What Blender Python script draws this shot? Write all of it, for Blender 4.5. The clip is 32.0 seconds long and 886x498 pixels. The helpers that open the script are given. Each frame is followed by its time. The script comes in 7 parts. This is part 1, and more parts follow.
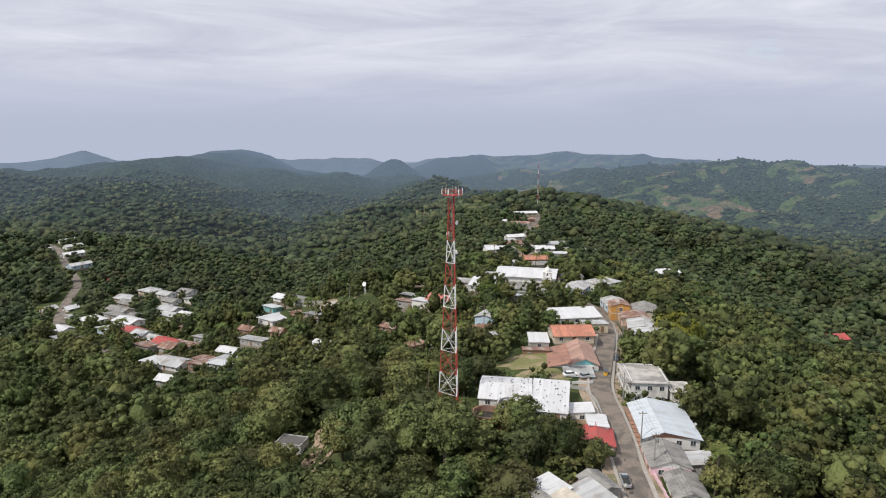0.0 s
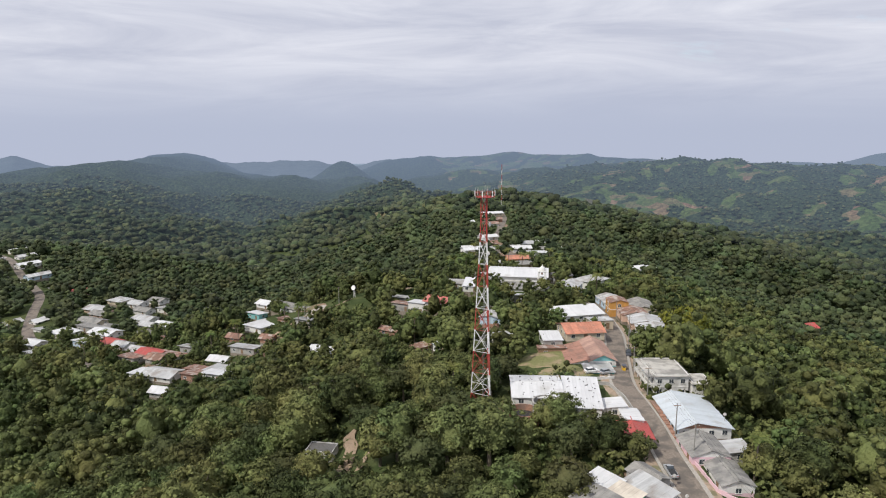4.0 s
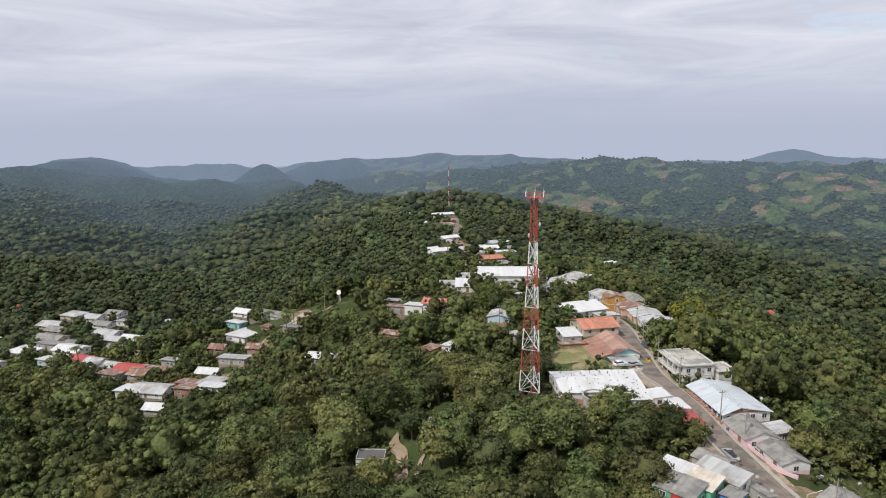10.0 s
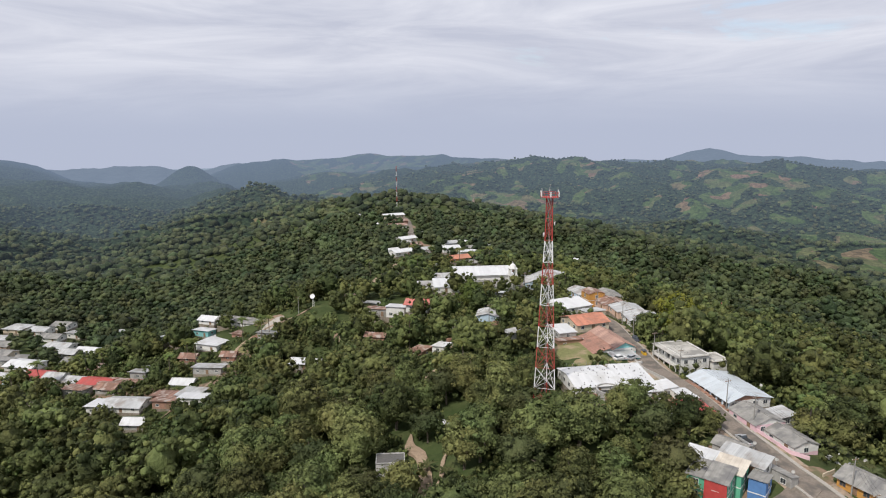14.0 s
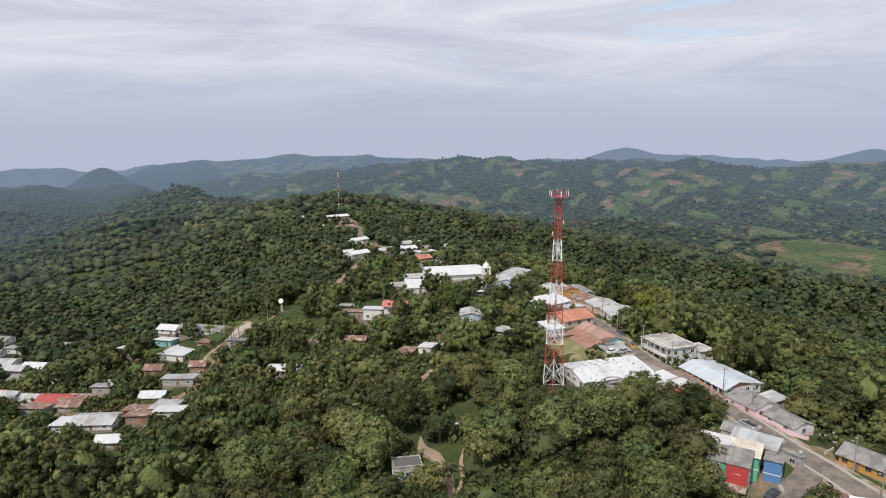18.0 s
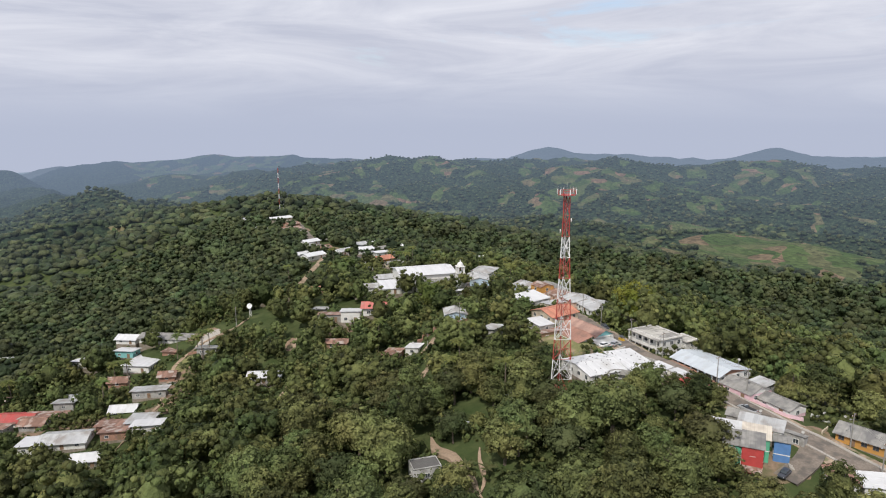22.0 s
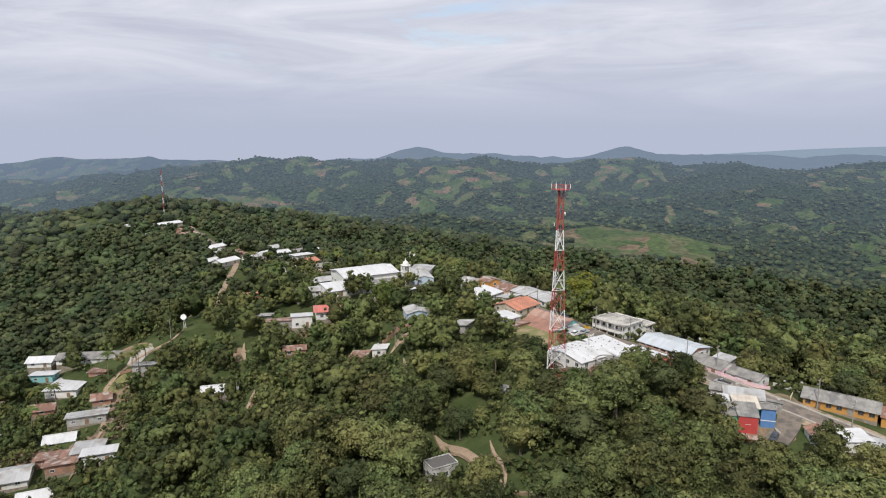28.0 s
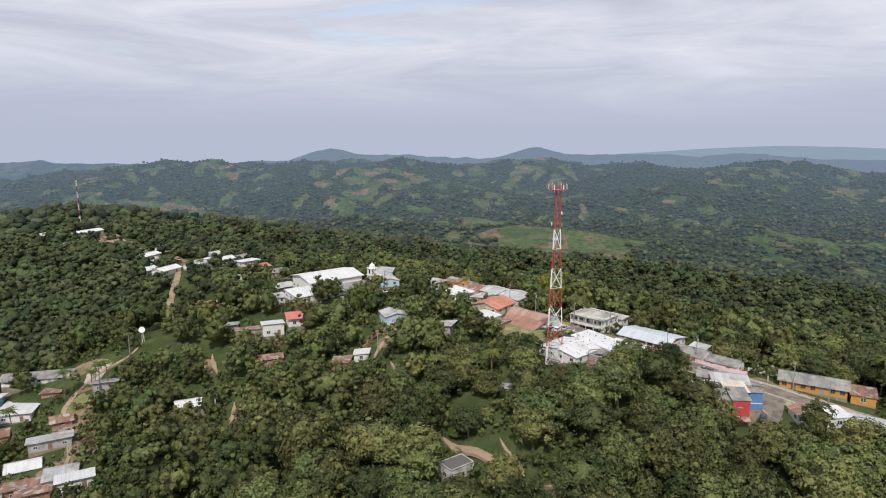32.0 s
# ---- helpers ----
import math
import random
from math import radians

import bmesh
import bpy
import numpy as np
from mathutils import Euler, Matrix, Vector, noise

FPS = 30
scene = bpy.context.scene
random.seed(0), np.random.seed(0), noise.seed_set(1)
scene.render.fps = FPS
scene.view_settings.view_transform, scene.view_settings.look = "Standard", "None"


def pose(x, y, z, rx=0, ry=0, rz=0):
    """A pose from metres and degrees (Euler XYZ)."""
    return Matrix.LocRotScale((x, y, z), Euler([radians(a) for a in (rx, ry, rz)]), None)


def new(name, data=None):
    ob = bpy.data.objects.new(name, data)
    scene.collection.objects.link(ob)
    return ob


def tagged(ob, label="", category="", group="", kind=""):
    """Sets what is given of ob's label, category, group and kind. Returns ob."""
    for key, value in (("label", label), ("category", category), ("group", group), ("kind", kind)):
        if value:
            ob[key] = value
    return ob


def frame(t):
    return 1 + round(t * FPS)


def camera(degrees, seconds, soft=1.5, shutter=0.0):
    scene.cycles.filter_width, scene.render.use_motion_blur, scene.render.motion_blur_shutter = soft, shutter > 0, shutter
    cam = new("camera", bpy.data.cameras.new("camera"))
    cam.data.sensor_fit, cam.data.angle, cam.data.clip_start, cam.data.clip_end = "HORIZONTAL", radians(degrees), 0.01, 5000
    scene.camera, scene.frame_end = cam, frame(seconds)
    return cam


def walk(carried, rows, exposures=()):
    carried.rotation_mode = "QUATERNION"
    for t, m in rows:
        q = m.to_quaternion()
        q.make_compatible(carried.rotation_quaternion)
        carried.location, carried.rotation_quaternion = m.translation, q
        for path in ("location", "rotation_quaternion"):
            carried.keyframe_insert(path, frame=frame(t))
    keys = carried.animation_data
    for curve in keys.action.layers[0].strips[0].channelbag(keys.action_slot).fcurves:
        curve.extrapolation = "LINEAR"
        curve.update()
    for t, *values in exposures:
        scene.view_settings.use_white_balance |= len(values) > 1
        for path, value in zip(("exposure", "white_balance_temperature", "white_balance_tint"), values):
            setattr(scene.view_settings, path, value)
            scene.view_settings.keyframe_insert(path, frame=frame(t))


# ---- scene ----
cam = camera(68.10, 32.0, soft=1.1)
PATH = [
    (0.0, 1.78, -0.35, 84.14, -0.10, -11.33, 0.12),
    (0.5, -0.80, -0.41, 84.21, -0.69, -11.33, 0.07),
    (1.0, -3.42, -0.45, 84.28, -1.26, -11.31, 0.03),
    (1.5, -6.01, -0.43, 84.31, -1.86, -11.29, -0.02),
    (2.0, -8.61, -0.45, 84.41, -2.45, -11.29, -0.06),
    (2.5, -11.23, -0.42, 84.43, -3.04, -11.27, -0.10),
    (3.0, -13.79, -0.36, 84.42, -3.62, -11.25, -0.14),
    (3.5, -16.39, -0.29, 84.43, -4.21, -11.23, -0.17),
    (5.5, -26.89, 0.39, 84.59, -6.56, -11.21, -0.27),
    (6.0, -29.57, 0.63, 84.64, -7.16, -11.18, -0.29),
    (6.5, -32.21, 0.88, 84.70, -7.75, -11.18, -0.31),
    (7.0, -34.82, 1.15, 84.76, -8.32, -11.17, -0.32),
    (7.5, -37.46, 1.53, 84.77, -8.91, -11.15, -0.34),
    (8.0, -40.10, 1.92, 84.77, -9.49, -11.15, -0.35),
    (8.5, -42.74, 2.32, 84.77, -10.09, -11.15, -0.36),
    (9.0, -45.33, 2.72, 84.83, -10.67, -11.15, -0.36),
    (9.5, -47.95, 3.18, 84.81, -11.26, -11.15, -0.37),
    (10.0, -50.58, 3.70, 84.80, -11.83, -11.14, -0.37),
    (10.5, -53.20, 4.24, 84.83, -12.42, -11.14, -0.37),
    (11.0, -55.82, 4.82, 84.81, -13.05, -11.13, -0.37),
    (11.5, -58.42, 5.50, 84.81, -13.89, -11.11, -0.37),
    (12.0, -61.03, 6.20, 84.78, -14.72, -11.11, -0.36),
    (12.5, -63.62, 6.96, 84.87, -15.54, -11.12, -0.36),
    (13.0, -66.26, 7.69, 84.92, -16.37, -11.12, -0.35),
    (13.5, -68.85, 8.43, 84.97, -17.21, -11.13, -0.34),
    (14.0, -71.41, 9.24, 85.05, -18.04, -11.14, -0.33),
    (14.5, -73.93, 10.02, 85.05, -18.85, -11.15, -0.32),
    (16.5, -84.32, 13.97, 85.26, -22.24, -11.17, -0.27),
    (17.0, -86.90, 14.99, 85.32, -23.09, -11.16, -0.25),
    (17.5, -89.46, 16.07, 85.40, -23.93, -11.18, -0.24),
    (18.0, -91.99, 17.19, 85.41, -24.77, -11.18, -0.22),
    (18.5, -94.49, 18.37, 85.44, -25.61, -11.19, -0.21),
    (19.0, -96.96, 19.59, 85.47, -26.44, -11.19, -0.19),
    (19.5, -99.44, 20.86, 85.48, -27.27, -11.20, -0.17),
    (20.0, -101.89, 22.18, 85.50, -28.11, -11.20, -0.16),
    (20.5, -104.34, 23.56, 85.51, -28.95, -11.20, -0.14),
    (21.0, -106.74, 24.95, 85.48, -29.79, -11.20, -0.12),
    (21.5, -109.10, 26.33, 85.43, -30.63, -11.20, -0.10),
    (22.0, -111.43, 27.79, 85.36, -31.46, -11.21, -0.09),
    (22.5, -113.75, 29.26, 85.29, -32.38, -11.21, -0.07),
    (23.0, -116.07, 30.80, 85.19, -33.37, -11.21, -0.05),
    (23.5, -118.43, 32.38, 85.06, -34.35, -11.21, -0.03),
    (24.0, -120.72, 34.06, 84.92, -35.33, -11.21, -0.02),
    (24.5, -123.05, 35.80, 84.80, -36.31, -11.21, -0.00),
    (25.0, -125.34, 37.53, 84.70, -37.28, -11.23, 0.01),
    (25.5, -127.67, 39.35, 84.57, -38.28, -11.21, 0.03),
    (27.5, -136.60, 46.94, 84.46, -42.18, -11.19, 0.08),
    (28.0, -138.77, 48.93, 84.46, -43.16, -11.19, 0.09),
    (28.5, -140.88, 50.97, 84.46, -44.13, -11.18, 0.10),
    (29.0, -142.98, 53.07, 84.49, -45.11, -11.17, 0.10),
    (29.5, -145.10, 55.26, 84.52, -46.06, -11.16, 0.11),
    (30.0, -147.17, 57.48, 84.55, -47.03, -11.14, 0.11),
    (30.5, -149.27, 59.63, 84.57, -47.99, -11.13, 0.12),
    (31.0, -151.37, 61.78, 84.60, -48.96, -11.11, 0.12),
    (31.5, -153.47, 63.94, 84.63, -49.93, -11.09, 0.12),
    (32.0, -155.57, 66.09, 84.67, -50.89, -11.07, 0.12),
]
walk(cam, [(t, pose(x, y, z, 0, 0, yaw) @ pose(0, 0, 0, 90 + pitch, 0, 0) @ pose(0, 0, 0, 0, 0, roll)) for t, x, y, z, yaw, pitch, roll in PATH])

# ---- daylight: thin high cloud, a veiled sun from the south-west ----
SUN_TURN, SUN_HEIGHT = radians(238), radians(50)
sun = new("sun", bpy.data.lights.new("sun", "SUN"))
sun.data.energy, sun.data.angle, sun.data.color = 3.3, radians(1.0), (1.0, 0.95, 0.87)
sun_way = Vector((math.sin(SUN_TURN) * math.cos(SUN_HEIGHT), math.cos(SUN_TURN) * math.cos(SUN_HEIGHT), math.sin(SUN_HEIGHT)))
sun.rotation_euler = (-sun_way).to_track_quat("-Z", "Y").to_euler()
scene.view_settings.exposure = 0.0

world = bpy.data.worlds.new("sky")
scene.world = world
world.use_nodes = True
wn, wl = world.node_tree.nodes, world.node_tree.links
wn.clear()


def wnode(kind, **values):
    n = wn.new(kind)
    for k, v in values.items():
        n.inputs[k].default_value = v
    return n


sky = wn.new("ShaderNodeTexSky")
sky.sky_type, sky.sun_disc = "NISHITA", False
sky.sun_elevation, sky.sun_rotation = SUN_HEIGHT, SUN_TURN
sky.altitude, sky.dust_density = 500, 2.5
coord = wn.new("ShaderNodeTexCoord")
stretch = wn.new("ShaderNodeMapping")
stretch.inputs["Scale"].default_value = (1.0, 1.0, 5.5)
wl.new(coord.outputs["Generated"], stretch.inputs["Vector"])
banks = wnode("ShaderNodeTexNoise", Scale=2.4, Detail=8.0, Roughness=0.58, Distortion=0.7)
wl.new(stretch.outputs["Vector"], banks.inputs["Vector"])
stretch2 = wn.new("ShaderNodeMapping")
stretch2.inputs["Scale"].default_value = (1.0, 1.0, 6.5)
stretch2.inputs["Location"].default_value = (3.1, 1.7, 0.4)
wl.new(coord.outputs["Generated"], stretch2.inputs["Vector"])
streaks = wnode("ShaderNodeTexNoise", Scale=3.2, Detail=8.0, Roughness=0.60, Distortion=0.6)
wl.new(stretch2.outputs["Vector"], streaks.inputs["Vector"])
split = wn.new("ShaderNodeSeparateXYZ")
wl.new(coord.outputs["Generated"], split.inputs["Vector"])
# cloud colour: grey-lilac undersides to white tops
shade = wn.new("ShaderNodeValToRGB")
shade.color_ramp.elements[0].position, shade.color_ramp.elements[0].color = 0.34, (0.55, 0.578, 0.69, 1)
shade.color_ramp.elements[1].position, shade.color_ramp.elements[1].color = 0.68, (0.79, 0.805, 0.885, 1)
wl.new(streaks.outputs["Fac"], shade.inputs["Fac"])
cover = wn.new("ShaderNodeValToRGB")
cover.color_ramp.elements[0].position, cover.color_ramp.elements[0].color = 0.28, (0.35, 0.35, 0.35, 1)
cover.color_ramp.elements[1].position, cover.color_ramp.elements[1].color = 0.37, (1, 1, 1, 1)
wl.new(banks.outputs["Fac"], cover.inputs["Fac"])
# towards the horizon the cloud sheet thins into blue-grey murk
low = wn.new("ShaderNodeMapRange")
low.interpolation_type = "SMOOTHSTEP"
low.inputs["From Min"].default_value, low.inputs["From Max"].default_value = -0.02, 0.11
wl.new(split.outputs["Z"], low.inputs["Value"])
murk = wn.new("ShaderNodeMixRGB")
murk.inputs["Color1"].default_value = (0.47, 0.515, 0.65, 1)
wl.new(low.outputs["Result"], murk.inputs["Fac"])
wl.new(shade.outputs["Color"], murk.inputs["Color2"])
blue = wn.new("ShaderNodeMixRGB")
blue.blend_type = "MULTIPLY"
blue.inputs["Fac"].default_value = 1.0
blue.inputs["Color2"].default_value = (0.17, 0.17, 0.17, 1)
wl.new(sky.outputs["Color"], blue.inputs["Color1"])
both = wn.new("ShaderNodeMixRGB")
veil = wn.new("ShaderNodeMapRange")
veil.inputs["From Min"].default_value, veil.inputs["From Max"].default_value = 0.07, 0.13
veil.inputs["To Min"].default_value, veil.inputs["To Max"].default_value = 1.0, 0.0
wl.new(split.outputs["Z"], veil.inputs["Value"])
thick = wn.new("ShaderNodeMath")
thick.operation = "MAXIMUM"
wl.new(veil.outputs["Result"], thick.inputs[0])
wl.new(cover.outputs["Color"], thick.inputs[1])
wl.new(thick.outputs["Value"], both.inputs["Fac"])
wl.new(blue.outputs["Color"], both.inputs["Color1"])
wl.new(murk.outputs["Color"], both.inputs["Color2"])
back = wn.new("ShaderNodeBackground")
back.inputs["Strength"].default_value = 1.0
wl.new(both.outputs["Color"], back.inputs["Color"])
wout = wn.new("ShaderNodeOutputWorld")
wl.new(back.outputs["Background"], wout.inputs["Surface"])

# ---- materials ----
def surface(name, colour, rough=0.8, metal=0.0, spread=0.25, grain=0.6, stain=None, stain_size=3.0, stain_edge=(0.5, 0.62),
            island=0.0, bump=0.2, ribs=None):
    """A node material: two scales of variation in world size, an optional stain colour, tints from piece to piece, fine relief."""
    m = bpy.data.materials.new(name)
    m.use_nodes = True
    nt = m.node_tree
    n, l = nt.nodes, nt.links
    bsdf = n["Principled BSDF"]
    bsdf.inputs["Roughness"].default_value, bsdf.inputs["Metallic"].default_value = rough, metal
    geo = n.new("ShaderNodeNewGeometry")
    fine = n.new("ShaderNodeTexNoise")
    fine.inputs["Scale"].default_value, fine.inputs["Detail"].default_value = 1 / grain, 5
    l.new(geo.outputs["Position"], fine.inputs["Vector"])
    slow = n.new("ShaderNodeTexNoise")
    slow.inputs["Scale"].default_value, slow.inputs["Detail"].default_value = 1 / stain_size, 6
    l.new(geo.outputs["Position"], slow.inputs["Vector"])
    value = n.new("ShaderNodeMapRange")
    value.inputs["From Min"].default_value, value.inputs["From Max"].default_value = 0.25, 0.75
    value.inputs["To Min"].default_value, value.inputs["To Max"].default_value = 1 - spread, 1 + spread
    l.new(fine.outputs["Fac"], value.inputs["Value"])
    tone = value.outputs["Result"]
    if island:
        # sheets about a metre wide, laid side by side along the roof's own x, each a little different
        own = n.new("ShaderNodeTexCoord")
        axes = n.new("ShaderNodeSeparateXYZ")
        l.new(own.outputs["Object"], axes.inputs["Vector"])
        count = n.new("ShaderNodeMath")
        count.operation = "DIVIDE"
        count.inputs[1].default_value = 0.95
        l.new(axes.outputs["X"], count.inputs[0])
        whole = n.new("ShaderNodeMath")
        whole.operation = "FLOOR"
        l.new(count.outputs["Value"], whole.inputs[0])
        chance = n.new("ShaderNodeTexWhiteNoise")
        chance.noise_dimensions = "1D"
        l.new(whole.outputs["Value"], chance.inputs["W"])
        piece = n.new("ShaderNodeMapRange")
        piece.inputs["To Min"].default_value, piece.inputs["To Max"].default_value = 1 - island, 1 + island
        l.new(chance.outputs["Value"], piece.inputs["Value"])
        times = n.new("ShaderNodeMath")
        times.operation = "MULTIPLY"
        l.new(tone, times.inputs[0])
        l.new(piece.outputs["Result"], times.inputs[1])
        tone = times.outputs["Value"]
    base = n.new("ShaderNodeMixRGB")
    base.blend_type, base.inputs["Fac"].default_value = "MULTIPLY", 1.0
    base.inputs["Color1"].default_value = (*colour, 1)
    l.new(tone, base.inputs["Color2"])
    col = base.outputs["Color"]
    if stain:
        mask = n.new("ShaderNodeMapRange")
        mask.inputs["From Min"].default_value, mask.inputs["From Max"].default_value = stain_edge
        l.new(slow.outputs["Fac"], mask.inputs["Value"])
        mix = n.new("ShaderNodeMixRGB")
        mix.inputs["Color2"].default_value = (*stain, 1)
        l.new(mask.outputs["Result"], mix.inputs["Fac"])
        l.new(col, mix.inputs["Color1"])
        col = mix.outputs["Color"]
    l.new(col, bsdf.inputs["Base Color"])
    if bump:
        b = n.new("ShaderNodeBump")
        b.inputs["Strength"].default_value, b.inputs["Distance"].default_value = bump, 0.1
        l.new(fine.outputs["Fac"], b.inputs["Height"])
        l.new(b.outputs["Normal"], bsdf.inputs["Normal"])
    return m


def foliage(name, dark, light, size, glow=0.25, own=0.35):
    """Leaves: tints from leaf to leaf, from tree to tree and over stretches of forest; some light passes through."""
    m = bpy.data.materials.new(name)
    m.use_nodes = True
    nt = m.node_tree
    n, l = nt.nodes, nt.links
    bsdf = n["Principled BSDF"]
    bsdf.inputs["Roughness"].default_value = 0.62
    bsdf.inputs["Specular IOR Level"].default_value = 0.12
    geo = n.new("ShaderNodeNewGeometry")
    info = n.new("ShaderNodeObjectInfo")
    slow = n.new("ShaderNodeTexNoise")
    slow.inputs["Scale"].default_value, slow.inputs["Detail"].default_value = 1 / size, 4
    slow.inputs["Roughness"].default_value = 0.72
    slow.inputs["Detail"].default_value = 6
    # leaf relief
    leafy = n.new("ShaderNodeTexNoise")
    leafy.inputs["Scale"].default_value, leafy.inputs["Detail"].default_value = 9 / size, 3
    l.new(geo.outputs["Position"], leafy.inputs["Vector"])
    relief = n.new("ShaderNodeBump")
    relief.inputs["Strength"].default_value, relief.inputs["Distance"].default_value = 1.0, 0.11 * size
    l.new(leafy.outputs["Fac"], relief.inputs["Height"])
    l.new(relief.outputs["Normal"], bsdf.inputs["Normal"])
    l.new(geo.outputs["Position"], slow.inputs["Vector"])
    total = n.new("ShaderNodeMath")
    total.operation = "MULTIPLY_ADD"
    l.new(geo.outputs["Random Per Island"], total.inputs[0])
    total.inputs[1].default_value = 0.44
    patchy = n.new("ShaderNodeMath")
    patchy.operation = "MULTIPLY_ADD"
    l.new(slow.outputs["Fac"], patchy.inputs[0])
    patchy.inputs[1].default_value, patchy.inputs[2].default_value = 2.0, -1.0
    l.new(patchy.outputs["Value"], total.inputs[2])
    total2 = n.new("ShaderNodeMath")
    total2.operation = "MULTIPLY_ADD"
    total2.inputs[1].default_value = own
    # joined woods carry one number for each tree
    tree = n.new("ShaderNodeAttribute")
    tree.attribute_name = "tree"
    chance = tree.outputs["Fac"] if not own else info.outputs["Random"]
    l.new(total.outputs["Value"], total2.inputs[2])
    l.new(chance, total2.inputs[0])
    if not own:
        total2.inputs[1].default_value = 0.45
    ramp = n.new("ShaderNodeValToRGB")
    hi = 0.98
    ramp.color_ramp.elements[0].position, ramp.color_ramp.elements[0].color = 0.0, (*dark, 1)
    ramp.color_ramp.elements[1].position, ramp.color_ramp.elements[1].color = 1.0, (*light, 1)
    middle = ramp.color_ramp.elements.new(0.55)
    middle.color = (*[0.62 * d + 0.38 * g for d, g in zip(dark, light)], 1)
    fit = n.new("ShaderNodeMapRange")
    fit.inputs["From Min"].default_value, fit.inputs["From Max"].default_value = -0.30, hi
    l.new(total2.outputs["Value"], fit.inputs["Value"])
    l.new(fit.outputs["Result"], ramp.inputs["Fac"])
    # hue wanders from blue-green to olive over the wood
    wander = n.new("ShaderNodeTexNoise")
    wander.inputs["Scale"].default_value, wander.inputs["Detail"].default_value = 1 / (size * 1.6), 2
    l.new(geo.outputs["Position"], wander.inputs["Vector"])
    shift = n.new("ShaderNodeMapRange")
    shift.inputs["From Min"].default_value, shift.inputs["From Max"].default_value = 0.3, 0.7
    shift.inputs["To Min"].default_value, shift.inputs["To Max"].default_value = 0.525, 0.475
    l.new(wander.outputs["Fac"], shift.inputs["Value"])
    hue = n.new("ShaderNodeHueSaturation")
    hue.inputs["Saturation"].default_value = 0.95
    # and a step from tree to tree
    jump = n.new("ShaderNodeMath")
    jump.operation = "MULTIPLY"
    jump.inputs[1].default_value = 37.7
    l.new(chance, jump.inputs[0])
    part_of = n.new("ShaderNodeMath")
    part_of.operation = "FRACT"
    l.new(jump.outputs["Value"], part_of.inputs[0])
    leap = n.new("ShaderNodeMapRange")
    leap.inputs["To Min"].default_value, leap.inputs["To Max"].default_value = 0.016, -0.036
    l.new(part_of.outputs["Value"], leap.inputs["Value"])
    hues = n.new("ShaderNodeMath")
    l.new(shift.outputs["Result"], hues.inputs[0])
    l.new(leap.outputs["Result"], hues.inputs[1])
    l.new(hues.outputs["Value"], hue.inputs["Hue"])
    l.new(ramp.outputs["Color"], hue.inputs["Color"])
    ramp = hue
    l.new(ramp.outputs["Color"], bsdf.inputs["Base Color"])
    if glow:
        thin = n.new("ShaderNodeBsdfTranslucent")
        l.new(ramp.outputs["Color"], thin.inputs["Color"])
        mix = n.new("ShaderNodeMixShader")
        mix.inputs["Fac"].default_value = glow
        l.new(bsdf.outputs["BSDF"], mix.inputs[1])
        l.new(thin.outputs["BSDF"], mix.inputs[2])
        l.new(mix.outputs["Shader"], n["Material Output"].inputs["Surface"])
    return m


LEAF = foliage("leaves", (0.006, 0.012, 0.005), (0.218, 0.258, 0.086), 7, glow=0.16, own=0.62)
LEAF_PALE = foliage("pale_leaves", (0.05, 0.065, 0.025), (0.145, 0.165, 0.065), 9)
LEAF_YELLOW = foliage("yellow_leaves", (0.12, 0.155, 0.02), (0.33, 0.37, 0.06), 6, own=0.1)
LEAF_LIME = foliage("lime_leaves", (0.06, 0.085, 0.02), (0.26, 0.29, 0.07), 7, own=0.1)
LEAF_PALM = foliage("palm_fronds", (0.07, 0.10, 0.025), (0.26, 0.29, 0.08), 4)
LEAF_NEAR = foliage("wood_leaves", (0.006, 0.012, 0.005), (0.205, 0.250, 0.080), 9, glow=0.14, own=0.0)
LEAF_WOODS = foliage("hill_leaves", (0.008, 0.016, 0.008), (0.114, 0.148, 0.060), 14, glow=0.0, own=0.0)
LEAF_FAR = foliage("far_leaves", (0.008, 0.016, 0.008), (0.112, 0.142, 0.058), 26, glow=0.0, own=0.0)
BARK = surface("bark", (0.16, 0.13, 0.10), 0.9, spread=0.35, grain=0.3)
BARK_PALE = surface("dead_wood", (0.42, 0.39, 0.35), 0.9, spread=0.2, grain=0.3)
EARTH = surface("earth", (0.24, 0.165, 0.11), 0.95, spread=0.3, grain=0.8, stain=(0.13, 0.12, 0.06), stain_size=5)
TRACK = surface("dirt_track", (0.34, 0.25, 0.175), 0.95, spread=0.25, grain=0.5, stain=(0.21, 0.16, 0.10), stain_size=3)
ASPHALT = surface("paving", (0.205, 0.170, 0.138), 0.9, spread=0.25, grain=0.5, stain=(0.125, 0.108, 0.092), stain_size=3.0, stain_edge=(0.46, 0.60))
ROADSIDE = surface("roadside_dirt", (0.34, 0.26, 0.19), 0.95, spread=0.28, grain=0.8, stain=(0.17, 0.16, 0.09), stain_size=3, stain_edge=(0.52, 0.60))
GRASS = surface("dry_grass", (0.17, 0.17, 0.065), 0.95, spread=0.3, grain=0.5, stain=(0.30, 0.23, 0.14), stain_size=5, stain_edge=(0.52, 0.64))
KERB = surface("kerb_concrete", (0.36, 0.33, 0.29), 0.9, spread=0.2, grain=0.5)
ROOF_WHITE = surface("white_sheet_metal", (0.63, 0.63, 0.63), 0.5, 0.1, 0.06, 2.0, (0.50, 0.49, 0.47), 5, (0.56, 0.72), 0.05, 0.0)
ROOF_PALE = surface("pale_blue_sheet", (0.52, 0.56, 0.59), 0.5, 0.1, 0.06, 2.0, (0.42, 0.43, 0.43), 5, (0.56, 0.72), 0.05, 0.0)
